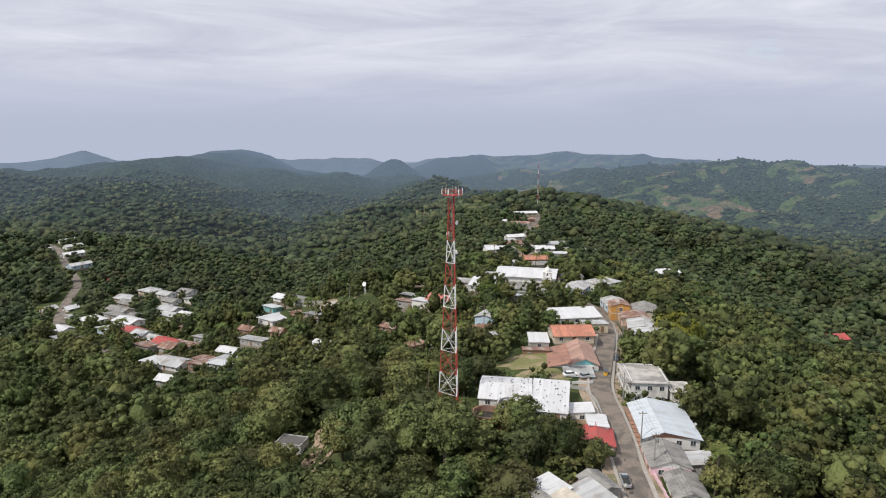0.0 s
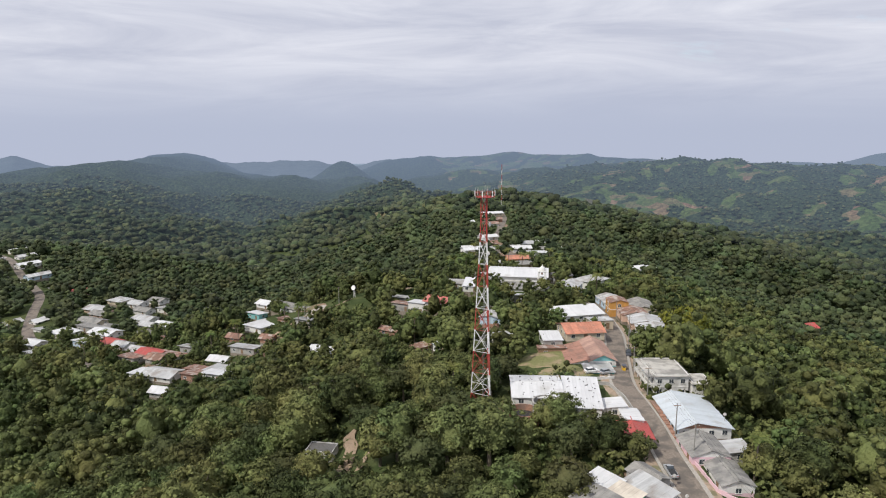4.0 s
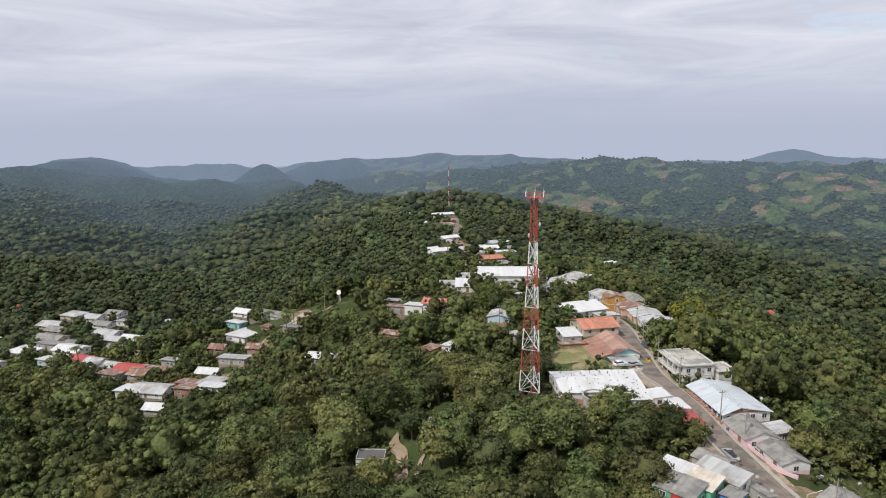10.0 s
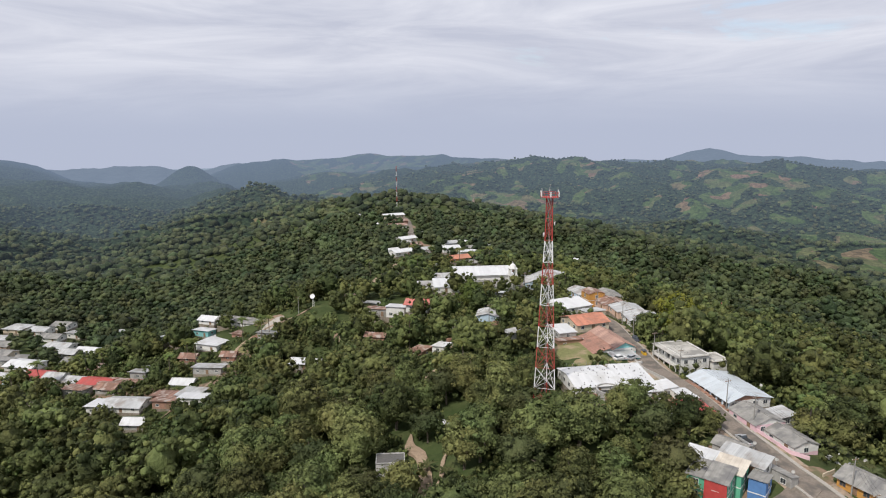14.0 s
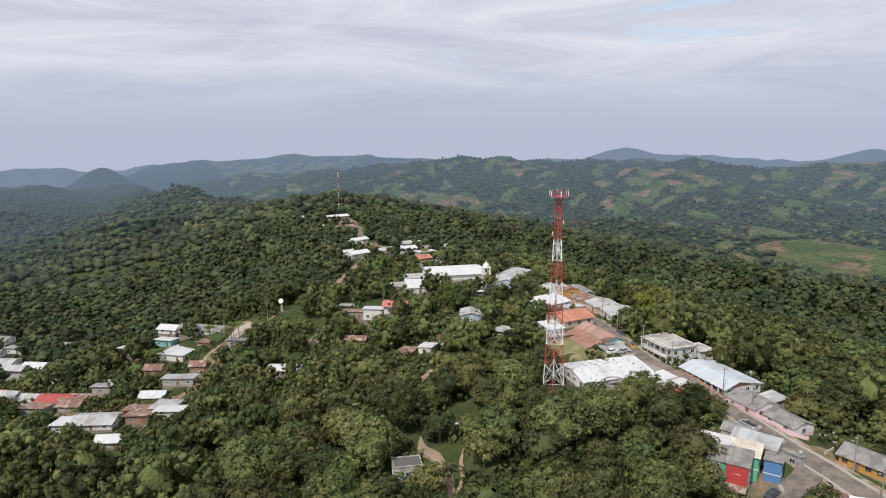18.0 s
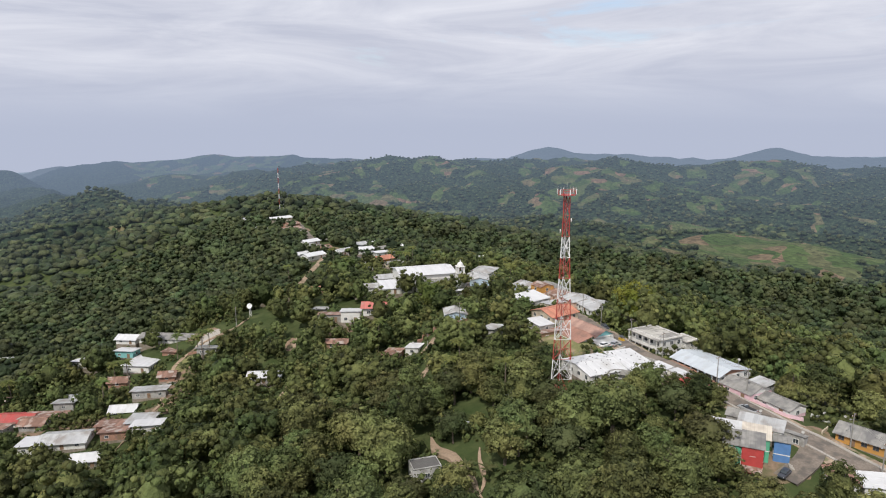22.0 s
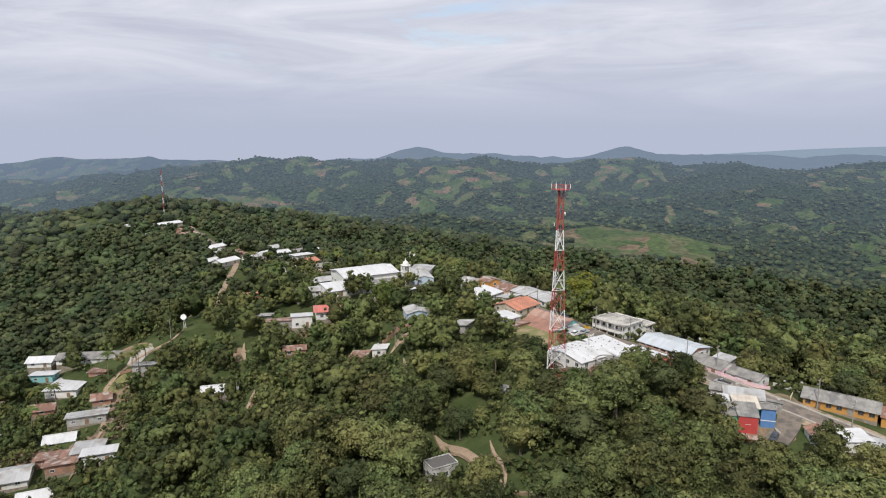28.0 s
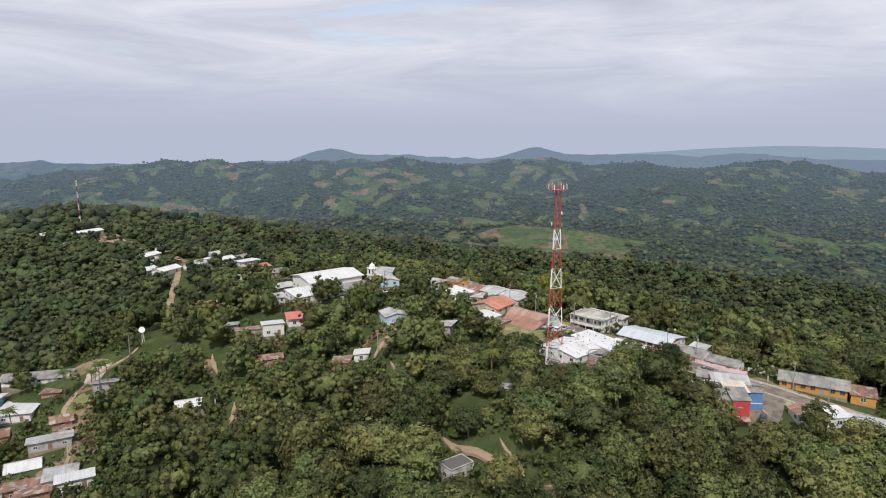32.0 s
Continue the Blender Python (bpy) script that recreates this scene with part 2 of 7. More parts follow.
MEADOW = surface("meadow_grass", (0.075, 0.108, 0.036), 0.95, spread=0.3, grain=7, stain=(0.15, 0.13, 0.07), stain_size=45, stain_edge=(0.56, 0.66))
ROOF_ZINC = surface("zinc_sheet", (0.50, 0.50, 0.49), 0.45, 0.25, 0.10, 1.5, (0.33, 0.30, 0.27), 4, (0.50, 0.66), 0.12, 0.0)
ROOF_GREY = surface("fibre_cement", (0.27, 0.26, 0.24), 0.85, 0.0, 0.18, 1.0, (0.17, 0.165, 0.16), 3, (0.48, 0.62), 0.10, 0.1)
ROOF_STAINED = surface("stained_roof_slab", (0.44, 0.42, 0.38), 0.9, 0.0, 0.18, 1.2, (0.25, 0.24, 0.22), 3.5, (0.46, 0.60))
ROOF_CREAM = surface("cream_sheet", (0.62, 0.56, 0.47), 0.6, 0.0, 0.08, 1.5, (0.48, 0.42, 0.35), 4, (0.54, 0.68), 0.06, 0.0)
ROOF_RUST = surface("rusted_sheet", (0.26, 0.15, 0.11), 0.8, 0.1, 0.25, 1.0, (0.40, 0.34, 0.30), 2.5, (0.52, 0.62), 0.25, 0.1)
ROOF_RED = surface("red_painted_sheet", (0.42, 0.075, 0.065), 0.55, 0.0, 0.12, 1.2, (0.33, 0.10, 0.08), 3, (0.52, 0.66), 0.08, 0.0)
ROOF_PINKRED = surface("faded_red_sheet", (0.50, 0.16, 0.13), 0.6, 0.0, 0.10, 1.2, (0.42, 0.20, 0.17), 3, (0.54, 0.68), 0.08, 0.0)
STONE_AND_SHADE = surface("stone_and_hut_shade", (0.12, 0.115, 0.11), 0.9, 0, 0.3, 0.3)
ROOF_CLAY = surface("clay_tile", (0.47, 0.20, 0.13), 0.85, 0.0, 0.20, 0.7, (0.34, 0.17, 0.12), 3, (0.50, 0.64), 0.14, 0.3)
ROOF_BROWN = surface("weathered_tile", (0.38, 0.24, 0.19), 0.85, 0.0, 0.12, 0.7, (0.29, 0.18, 0.145), 3, (0.50, 0.66), 0.12, 0.2)
ROOF_TILE = surface("old_clay_tile", (0.32, 0.17, 0.125), 0.85, 0.0, 0.14, 0.7, (0.22, 0.13, 0.10), 3, (0.50, 0.66), 0.12, 0.2)
WALL_WHITE = surface("white_render", (0.70, 0.69, 0.66), 0.85, 0, 0.08, 1.0, (0.45, 0.43, 0.39), 3, (0.56, 0.72))
WALL_CREAM = surface("cream_render", (0.58, 0.50, 0.38), 0.85, 0, 0.10, 1.0, (0.40, 0.34, 0.26), 3, (0.56, 0.70))
WALL_BLOCK = surface("concrete_block", (0.38, 0.37, 0.35), 0.9, 0, 0.18, 0.6, (0.26, 0.25, 0.23), 2.5, (0.50, 0.66))
WALL_PALE = surface("pale_block", (0.55, 0.54, 0.52), 0.9, 0, 0.15, 0.6, (0.34, 0.33, 0.31), 2.0, (0.50, 0.66))
WALL_BRICK = surface("brickwork", (0.36, 0.20, 0.14), 0.9, 0, 0.25, 0.4, (0.26, 0.17, 0.13), 2.5)
WALL_PINK = surface("pink_render", (0.72, 0.50, 0.55), 0.85, 0, 0.08, 1.0, (0.55, 0.40, 0.42), 3, (0.58, 0.70))
WALL_TEAL = surface("teal_paint", (0.22, 0.50, 0.50), 0.8, 0, 0.10, 1.0, (0.30, 0.42, 0.42), 3, (0.58, 0.70))
WALL_BLUE = surface("blue_paint", (0.10, 0.22, 0.46), 0.8, 0, 0.10, 1.0, (0.16, 0.22, 0.36), 3, (0.58, 0.70))
WALL_SKY = surface("pale_blue_paint", (0.46, 0.58, 0.68), 0.8, 0, 0.10, 1.0, (0.42, 0.46, 0.50), 3, (0.58, 0.70))
WALL_GREEN = surface("green_paint", (0.12, 0.42, 0.27), 0.8, 0, 0.10, 1.0, (0.16, 0.30, 0.22), 3, (0.58, 0.70))
WALL_RED = surface("red_paint", (0.46, 0.06, 0.055), 0.8, 0, 0.10, 1.0, (0.32, 0.07, 0.06), 3, (0.58, 0.70))
WALL_OCHRE = surface("ochre_paint", (0.52, 0.27, 0.07), 0.8, 0, 0.12, 1.0, (0.42, 0.26, 0.14), 3, (0.56, 0.70))
WALL_PEACH = surface("peach_paint", (0.66, 0.46, 0.36), 0.8, 0, 0.10, 1.0, (0.50, 0.38, 0.31), 3, (0.56, 0.70))
WOOD = surface("weathered_wood", (0.25, 0.16, 0.10), 0.85, 0, 0.25, 0.4)
# near-black colour for the shade inside openings, and for the tank water
DARK = surface("opening_shade_and_water", (0.035, 0.034, 0.034), 0.6, 0, 0.3, 0.5)
GLASS = surface("window_glass", (0.05, 0.06, 0.07), 0.12, 0.0, 0.15, 0.8, bump=0)
TOWER_RED = surface("red_steel", (0.38, 0.05, 0.04), 0.5, 0.0, 0.10, 0.8, (0.40, 0.09, 0.06), 3)
TOWER_WHITE = surface("white_steel", (0.78, 0.77, 0.76), 0.5, 0.0, 0.06, 0.8, (0.6, 0.57, 0.53), 3, (0.6, 0.7))
STEEL = surface("galvanised_steel", (0.45, 0.45, 0.44), 0.45, 0.6, 0.10, 0.5)
RUBBER = surface("rubber", (0.03, 0.03, 0.03), 0.8, 0, 0.2, 0.2)
CAR_SILVER = surface("silver_car_paint", (0.45, 0.46, 0.47), 0.3, 0.4, 0.04, 1.0, bump=0)
CAR_DARK = surface("dark_car_paint", (0.06, 0.065, 0.08), 0.3, 0.1, 0.05, 1.0, bump=0)
CAR_YELLOW = surface("yellow_car_paint", (0.60, 0.36, 0.03), 0.35, 0.0, 0.05, 1.0, bump=0)
CAR_WHITE = surface("white_car_paint", (0.70, 0.70, 0.69), 0.3, 0.0, 0.04, 1.0, bump=0)
POLE = surface("pole_concrete", (0.27, 0.26, 0.24), 0.9, 0, 0.15, 0.6)

# ---- mesh tools ----
class Build:
    """Collects vertices and faces of one mesh."""

    def __init__(self):
        self.v, self.f = [], []

    def add(self, verts, faces):
        k = len(self.v)
        self.v.extend(verts)
        self.f.extend(tuple(i + k for i in f) for f in faces)
        return self

    def box(self, x0, x1, y0, y1, z0, z1):
        return self.add([(x0, y0, z0), (x1, y0, z0), (x1, y1, z0), (x0, y1, z0), (x0, y0, z1), (x1, y0, z1), (x1, y1, z1), (x0, y1, z1)],
                        [(3, 2, 1, 0), (4, 5, 6, 7), (0, 1, 5, 4), (1, 2, 6, 5), (2, 3, 7, 6), (3, 0, 4, 7)])

    def bar(self, a, b, r, sides=4, r2=None):
        """A straight bar from a to b."""
        a, b = Vector(a), Vector(b)
        d = (b - a).normalized()
        u = d.cross(Vector((0, 0, 1)))
        u = (u if u.length > 0.05 else Vector((1, 0, 0))).normalized()
        w = d.cross(u)
        ring = [(math.cos(t), math.sin(t)) for t in (math.tau * (i + 0.5) / sides for i in range(sides))]
        vs = [tuple(a + (u * c + w * s) * r) for c, s in ring] + [tuple(b + (u * c + w * s) * (r if r2 is None else r2)) for c, s in ring]
        fs = [(i, (i + 1) % sides, sides + (i + 1) % sides, sides + i) for i in range(sides)]
        return self.add(vs, fs + [tuple(range(sides))[::-1], tuple(range(sides, 2 * sides))])

    def lathe(self, profile, sides=16, cx=0.0, cy=0.0):
        """Rings of (radius, z) round an upright axis."""
        k = len(profile)
        vs = [(cx + r * math.cos(math.tau * i / sides), cy + r * math.sin(math.tau * i / sides), z) for i in range(sides) for r, z in profile]
        fs = [(i * k + j, ((i + 1) % sides) * k + j, ((i + 1) % sides) * k + j + 1, i * k + j + 1) for i in range(sides) for j in range(k - 1)]
        return self.add(vs, fs)

    def mesh(self, name, material, smooth=False):
        me = bpy.data.meshes.new(name)
        me.from_pydata(self.v, [], self.f)
        me.materials.append(material)
        if smooth:
            me.shade_smooth()
        me.update()
        return me


def part(name, build, material, parent, label="", at=None, smooth=False):
    """Links one mesh under a thing or under a part."""
    ob = new(name, build if isinstance(build, bpy.types.Mesh) else build.mesh(name, material, smooth))
    ob.parent = parent
    if at is not None:
        ob.matrix_basis = at
    return tagged(ob, label)


def thing(name, label, category, m, group="", kind=""):
    ob = new(name)
    ob.empty_display_size = 0.5
    ob.matrix_basis = m
    return tagged(ob, label, category, group, kind)


# ---- the lie of the land: crest lines with their heights and the slope of each flank ----
CRESTS = [
    # points along the crest, slope on its left, slope on its right, rounding
    ([(75, -300, -12), (60, 40, 4), (42, 110, 9), (30, 155, 13.5), (38, 205, 13.5), (42, 290, 9), (52, 400, -3),
      (80, 560, -12), (105, 720, -17), (125, 800, -9), (95, 900, -28), (60, 1060, -52), (20, 1330, -74)], 0.34, 0.30, 28),
    ([(125, 805, -10), (190, 722, -21), (218, 612, -39), (240, 545, -49), (240, 360, -46), (215, 220, -46), (185, 60, -52), (170, -200, -62)], 0.22, 0.10, 22),
    # the long ridge north to the conical peak
    ([(20, 1330, -80), (0, 1560, -90), (2, 1750, -92), (-50, 2050, -140), (-110, 2500, -178), (-175, 2950, -185), (-245, 3353, -185)], 0.36, 0.36, 60),
    ([(-70, 250, -20), (-110, 275, -20.5), (-150, 300, -23), (-215, 395, -26), (-290, 500, -28), (-430, 650, -34), (-620, 760, -30)], 0.26, 0.26, 30),
    # the shoulder and the back of the western hills
    ([(-1000, 500, -40), (-700, 640, -52), (-530, 980, -82), (-640, 1350, -90), (-750, 1520, -84), (-770, 1800, -92), (-790, 2200, -118), (-800, 2650, -140)], 0.20, 0.34, 60),
    ([(-2000, 1000, -52), (-1500, 1500, -54), (-1150, 2000, -66), (-1000, 2500, -84)], 0.12, 0.14, 90),
    ([(-1120, 2500, -96), (-1080, 2900, -90), (-1025, 3180, -80), (-1120, 3600, -92)], 0.30, 0.46, 120),
    # the eastern ranges
    ([(50, 3740, -178), (110, 3790, -140), (260, 3800, -122), (670, 3800, -116), (1070, 3640, -114), (1450, 3340, -128)], 0.50, 0.30, 110),
    ([(560, 2950, -140), (950, 2500, -90), (1500, 2120, -80), (2150, 1700, -86), (2380, 1150, -84), (2480, 500, -76), (2480, -200, -74)], 0.13, 0.17, 90),
    ([(2380, 1250, -104), (2060, 1180, -118), (1700, 1050, -160)], 0.30, 0.30, 70),
    ([(620, 1080, -158), (830, 1180, -146), (980, 960, -146), (1250, 900, -172)], 0.26, 0.26, 70),
]
KNOLLS = [(-90, 330, 4.5, 16), (-5, 230, -4.6, 13), (-46.5, 262, -4.0, 12), (-36, 322, 6, 30), (-66, 332, 7, 34), (133, 378, 11, 45), (228, 352, 6, 40), (-245, 3353, 66, 110),
          (1060, 715, 34, 165), (-10, 1720, 10, 90), (-155, 1045, 30, 120), (-294, 1251, 30, 150), (600, 420, 12, 150)]
VALLEY = -185.0


def rough(x, y, size):
    """Slow uneven relief, from -1 to 1."""
    return noise.noise((x / size, y / size, 3.7))


def land(x, y):
    """Height of the ground."""
    away = min(1, max(0, (math.hypot(x, y) - 1500) / 1400))
    hs = [VALLEY + 10 * rough(x, y, 260) - away * away * (3 - 2 * away) * 130]
    for pts, sl, sr, rnd in CRESTS:
        best = None
        for (x0, y0, z0), (x1, y1, z1) in zip(pts, pts[1:]):
            dx, dy = x1 - x0, y1 - y0
            u = min(1, max(0, ((x - x0) * dx + (y - y0) * dy) / (dx * dx + dy * dy)))
            px, py = x0 + u * dx - x, y0 + u * dy - y
            d = math.hypot(px, py)
            side = sl if dx * (y - y0) - dy * (x - x0) > 0 else sr
            fall = side * (math.sqrt(d * d + rnd * rnd) - rnd) + (0.5 * max(0, 60 - x) if side < 0.12 else 0)
            h = z0 + u * (z1 - z0) - fall
            best = h if best is None or h > best else best
        hs.append(best)
    top = max(hs)
    h = top + 5 * math.log(sum(math.exp((v - top) / 5) for v in hs))
    for kx, ky, kh, kr in KNOLLS:
        h += kh * math.exp(-((x - kx) ** 2 + (y - ky) ** 2) / (kr * kr))
    far = min(1, max(0, (math.hypot(x - 20, y - 220) - 230) / 500))
    out = min(1, max(0, (math.hypot(x, y) - 800) / 700))
    if out > 0:
        far_calm = 1 - 0.65 * min(1, max(0, (y - 2900) / 500))
        wx, wy = x + 150 * rough(x, y, 480), y + 150 * rough(x + 700, y, 480)
        calm = 1 - 0.8 * math.exp(-((x + 245) ** 2 + (y - 3353) ** 2) / 350 ** 2) - 0.7 * math.exp(-((x - 1060) ** 2 + (y - 715) ** 2) / 260 ** 2)
        h += out * calm * far_calm * (30 * (0.34 - 1.6 * abs(rough(wx, wy + 300, 640))) + 34 * (0.34 - 1.6 * abs(rough(wx + 50, wy, 270))) + 14 * (0.34 - 1.6 * abs(rough(wx, wy + 90, 105))))
    return h + far * (9 * rough(x, y, 130) + 16 * rough(x + 900, y, 420)) + 0.4 * rough(x, y, 17)


def cleared(x, y):
    """Whether a plot of the far slopes is a field: skewed plots, more of them on the eastern side."""
    if (x - 1045) ** 2 / 200 ** 2 + (y - 715) ** 2 / 150 ** 2 < 1 + 0.5 * noise.noise((x / 60, y / 60, 1.0)):
        return True
    if (x + 8) ** 2 / 30 ** 2 + (y - 1022) ** 2 / 22 ** 2 < 1:
        return True
    if x < 250 or math.hypot(x, y) < 1050:
        return False
    few = 0.16 if x > 1.7 * y else 0.0
    wx, wy = x + 30 * rough(x, y, 90), y + 30 * rough(x + 400, y, 90)
    u, v = 0.82 * wx + 0.57 * wy, -0.57 * wx + 0.82 * wy
    i = math.floor(u / 62)
    j = math.floor(v / 40 + 0.37 * i)
    return noise.noise((i * 7.31, j * 5.17, 0.5)) + 0.55 * noise.noise((x / 420, y / 420, 9.0)) > 0.20 + few


HAZE_GLOW = (0.225, 0.295, 0.43, 1)


def add_haze_glow(m, near=700, lo=0.05, hi=0.80):
    """Haze painted as emission: the farther the slope, the more glow is mixed in."""
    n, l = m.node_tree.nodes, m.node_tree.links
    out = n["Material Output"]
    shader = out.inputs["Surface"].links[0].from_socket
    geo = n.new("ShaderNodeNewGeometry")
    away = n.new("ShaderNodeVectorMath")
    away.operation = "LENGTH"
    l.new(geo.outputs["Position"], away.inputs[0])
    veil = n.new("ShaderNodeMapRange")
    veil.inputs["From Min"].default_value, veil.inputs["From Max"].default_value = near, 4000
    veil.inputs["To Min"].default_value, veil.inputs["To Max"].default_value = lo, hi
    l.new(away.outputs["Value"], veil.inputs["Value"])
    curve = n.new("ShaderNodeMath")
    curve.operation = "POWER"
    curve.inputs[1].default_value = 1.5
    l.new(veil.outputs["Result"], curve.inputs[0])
    haze_light = n.new("ShaderNodeEmission")
    haze_light.inputs["Color"].default_value = HAZE_GLOW
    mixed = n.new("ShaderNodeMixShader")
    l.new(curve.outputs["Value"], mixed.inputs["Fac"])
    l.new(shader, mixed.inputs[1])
    l.new(haze_light.outputs["Emission"], mixed.inputs[2])
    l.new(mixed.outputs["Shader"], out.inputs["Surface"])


# ---- ground: one sheet to the horizon ----
def ground_material(name, distant=False):
    m = bpy.data.materials.new(name)
    m.use_nodes = True
    nt = m.node_tree
    n, l = nt.nodes, nt.links
    bsdf = n["Principled BSDF"]
    bsdf.inputs["Roughness"].default_value = 0.95
    bsdf.inputs["Specular IOR Level"].default_value = 0.1
    geo = n.new("ShaderNodeNewGeometry")

    def tex(size, detail=5.0, rough=0.6):
        t = n.new("ShaderNodeTexNoise")
        t.inputs["Scale"].default_value, t.inputs["Detail"].default_value, t.inputs["Roughness"].default_value = 1 / size, detail, rough
        l.new(geo.outputs["Position"], t.inputs["Vector"])
        return t.outputs["Fac"]

    def ramp(fac, *stops):
        r = n.new("ShaderNodeValToRGB")
        e = r.color_ramp.elements
        while len(e) < len(stops):
            e.new(0.5)
        for k, (p, c) in enumerate(stops):
            e[k].position, e[k].color = p, (*c, 1)
        l.new(fac, r.inputs["Fac"])
        return r.outputs["Color"]

    scrub = ramp(tex(9, 6, 0.72), (0.34, (0.010, 0.019, 0.012)), (0.52, (0.032, 0.049, 0.026)), (0.68, (0.075, 0.096, 0.047))) if distant else ramp(
        tex(6, 8, 0.7), (0.30, (0.035, 0.055, 0.018)), (0.50, (0.060, 0.078, 0.030)), (0.64, (0.085, 0.098, 0.040)), (0.80, (0.15, 0.13, 0.07)))
    # fields: plots with their own tint, where the slow noise says the forest was cleared
    plots = n.new("ShaderNodeTexVoronoi")
    plots.inputs["Scale"].default_value = 1 / 44
    plots.inputs["Randomness"].default_value = 0.9
    slow = n.new("ShaderNodeTexNoise")
    slow.inputs["Scale"].default_value = 1 / 110
    l.new(geo.outputs["Position"], slow.inputs["Vector"])
    wob = n.new("ShaderNodeVectorMath")
    wob.operation = "MULTIPLY_ADD"
    l.new(slow.outputs["Color"], wob.inputs[0])
    wob.inputs[1].default_value = (70, 70, 70)
    l.new(geo.outputs["Position"], wob.inputs[2])
    l.new(wob.outputs["Vector"], plots.inputs["Vector"])
    pick = n.new("ShaderNodeSeparateColor")
    l.new(plots.outputs["Color"], pick.inputs["Color"])
    crop = ramp(pick.outputs["Green"], (0.0, (0.050, 0.082, 0.026)), (0.5, (0.078, 0.108, 0.038)), (0.80, (0.105, 0.108, 0.052)), (1.0, (0.19, 0.125, 0.085)))
    field = n.new("ShaderNodeAttribute")
    field.attribute_name = "field"
    mix = n.new("ShaderNodeMixRGB")
    edge = ramp(field.outputs["Fac"], (0.44, (0, 0, 0)), (0.54, (1, 1, 1)))
    l.new(edge, mix.inputs["Fac"])
    l.new(scrub, mix.inputs["Color1"])
    l.new(crop, mix.inputs["Color2"])
    crowns = n.new("ShaderNodeTexVoronoi")
    crowns.inputs["Scale"].default_value = 1 / (9 if distant else 13)
    l.new(geo.outputs["Position"], crowns.inputs["Vector"])
    # leaf tint from crown to crown
    own = n.new("ShaderNodeMixRGB")
    own.blend_type, own.inputs["Fac"].default_value = "OVERLAY", 0.30
    l.new(mix.outputs["Color"], own.inputs["Color1"])
    each = n.new("ShaderNodeSeparateColor")
    l.new(crowns.outputs["Color"], each.inputs["Color"])
    l.new(each.outputs["Red"], own.inputs["Color2"])
    l.new(own.outputs["Color"] if distant else mix.outputs["Color"], bsdf.inputs["Base Color"])
    b = n.new("ShaderNodeBump")
    b.invert = True
    b.inputs["Strength"].default_value, b.inputs["Distance"].default_value = 1.0, 5.0 if distant else 3.0
    l.new(crowns.outputs["Distance"], b.inputs["Height"])
    l.new(b.outputs["Normal"], bsdf.inputs["Normal"])
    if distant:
        add_haze_glow(m)
    return m


GROUND = ground_material("hill_ground")


def steps(lo, hi, near0, near1, cell, grow):
    """Grid lines: even between near0 and near1, wider and wider outside."""
    mid = [near0 + cell * i for i in range(int((near1 - near0) / cell) + 1)]
    up, c = [mid[-1]], cell
    while up[-1] < hi:
        c = min(c * grow, 24)
        up.append(up[-1] + c)
    down, c = [mid[0]], cell
    while down[-1] > lo:
        c = min(c * grow, 24)
        down.append(down[-1] - c)
    return down[:0:-1] + mid + up[1:]


gx = steps(-2600, 4700, -260, 220, 5.0, 1.045)
gy = steps(-500, 4700, 70, 420, 5.0, 1.045)
gz = []
for y in gy:
    for x in gx:
        h = land(x, y)
        d = math.hypot(x, y)
        if d > 900:
            h += min(1, (d - 900) / 400) * 3.0 * noise.noise((x / 30, y / 30, 8.1))
        gz.append(h)
nx = len(gx)
FARTHER = 860.0
sheet, hills = Build(), Build()
cells = ([], [])
for j in range(len(gy) - 1):
    for i in range(nx - 1):
        out = math.hypot(gx[i] + 45, gy[j] - 25) > FARTHER
        cells[out].append((j * nx + i, j * nx + i + 1, (j + 1) * nx + i + 1, (j + 1) * nx + i))
for build, faces in zip((sheet, hills), cells):
    used = {}
    for f in faces:
        for k in f:
            if k not in used:
                used[k] = len(build.v)
                build.v.append((gx[k % nx], gy[k // nx], gz[k]))
        build.f.append(tuple(used[k] for k in f))
def land_mesh(name, build, material):
    me = build.mesh(name, material, True)
    flags = np.array([cleared(x, y) for x, y, z in build.v], np.float32)
    me.attributes.new("field", "FLOAT", "POINT").data.foreach_set("value", flags)
    return me


tagged(new("ground", land_mesh("ground", sheet, GROUND)), "green hill ground with scrub, cleared plots and forest", "ground", kind="structure")
tagged(new("backdrop_hills", land_mesh("backdrop_hills", hills, ground_material("distant_slopes", True))), "far wooded slopes with small fields, haze painted in as glow", "hills", kind="structure")

# ---- the last ranges, their haze put in as blue-grey glow ----
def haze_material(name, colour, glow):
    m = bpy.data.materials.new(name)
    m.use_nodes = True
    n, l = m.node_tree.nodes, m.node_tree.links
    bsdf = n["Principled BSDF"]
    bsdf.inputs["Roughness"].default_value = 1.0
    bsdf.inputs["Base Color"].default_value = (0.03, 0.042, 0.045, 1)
    # emission in the haze's colour replaces real haze over the range
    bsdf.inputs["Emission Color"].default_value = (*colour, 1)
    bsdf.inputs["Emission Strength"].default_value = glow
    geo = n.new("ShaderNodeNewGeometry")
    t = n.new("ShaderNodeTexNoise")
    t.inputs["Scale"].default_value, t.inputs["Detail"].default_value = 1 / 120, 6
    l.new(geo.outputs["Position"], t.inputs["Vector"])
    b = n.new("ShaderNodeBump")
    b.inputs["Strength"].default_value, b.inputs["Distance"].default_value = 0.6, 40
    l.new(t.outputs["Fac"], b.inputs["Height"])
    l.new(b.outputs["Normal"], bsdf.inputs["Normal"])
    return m


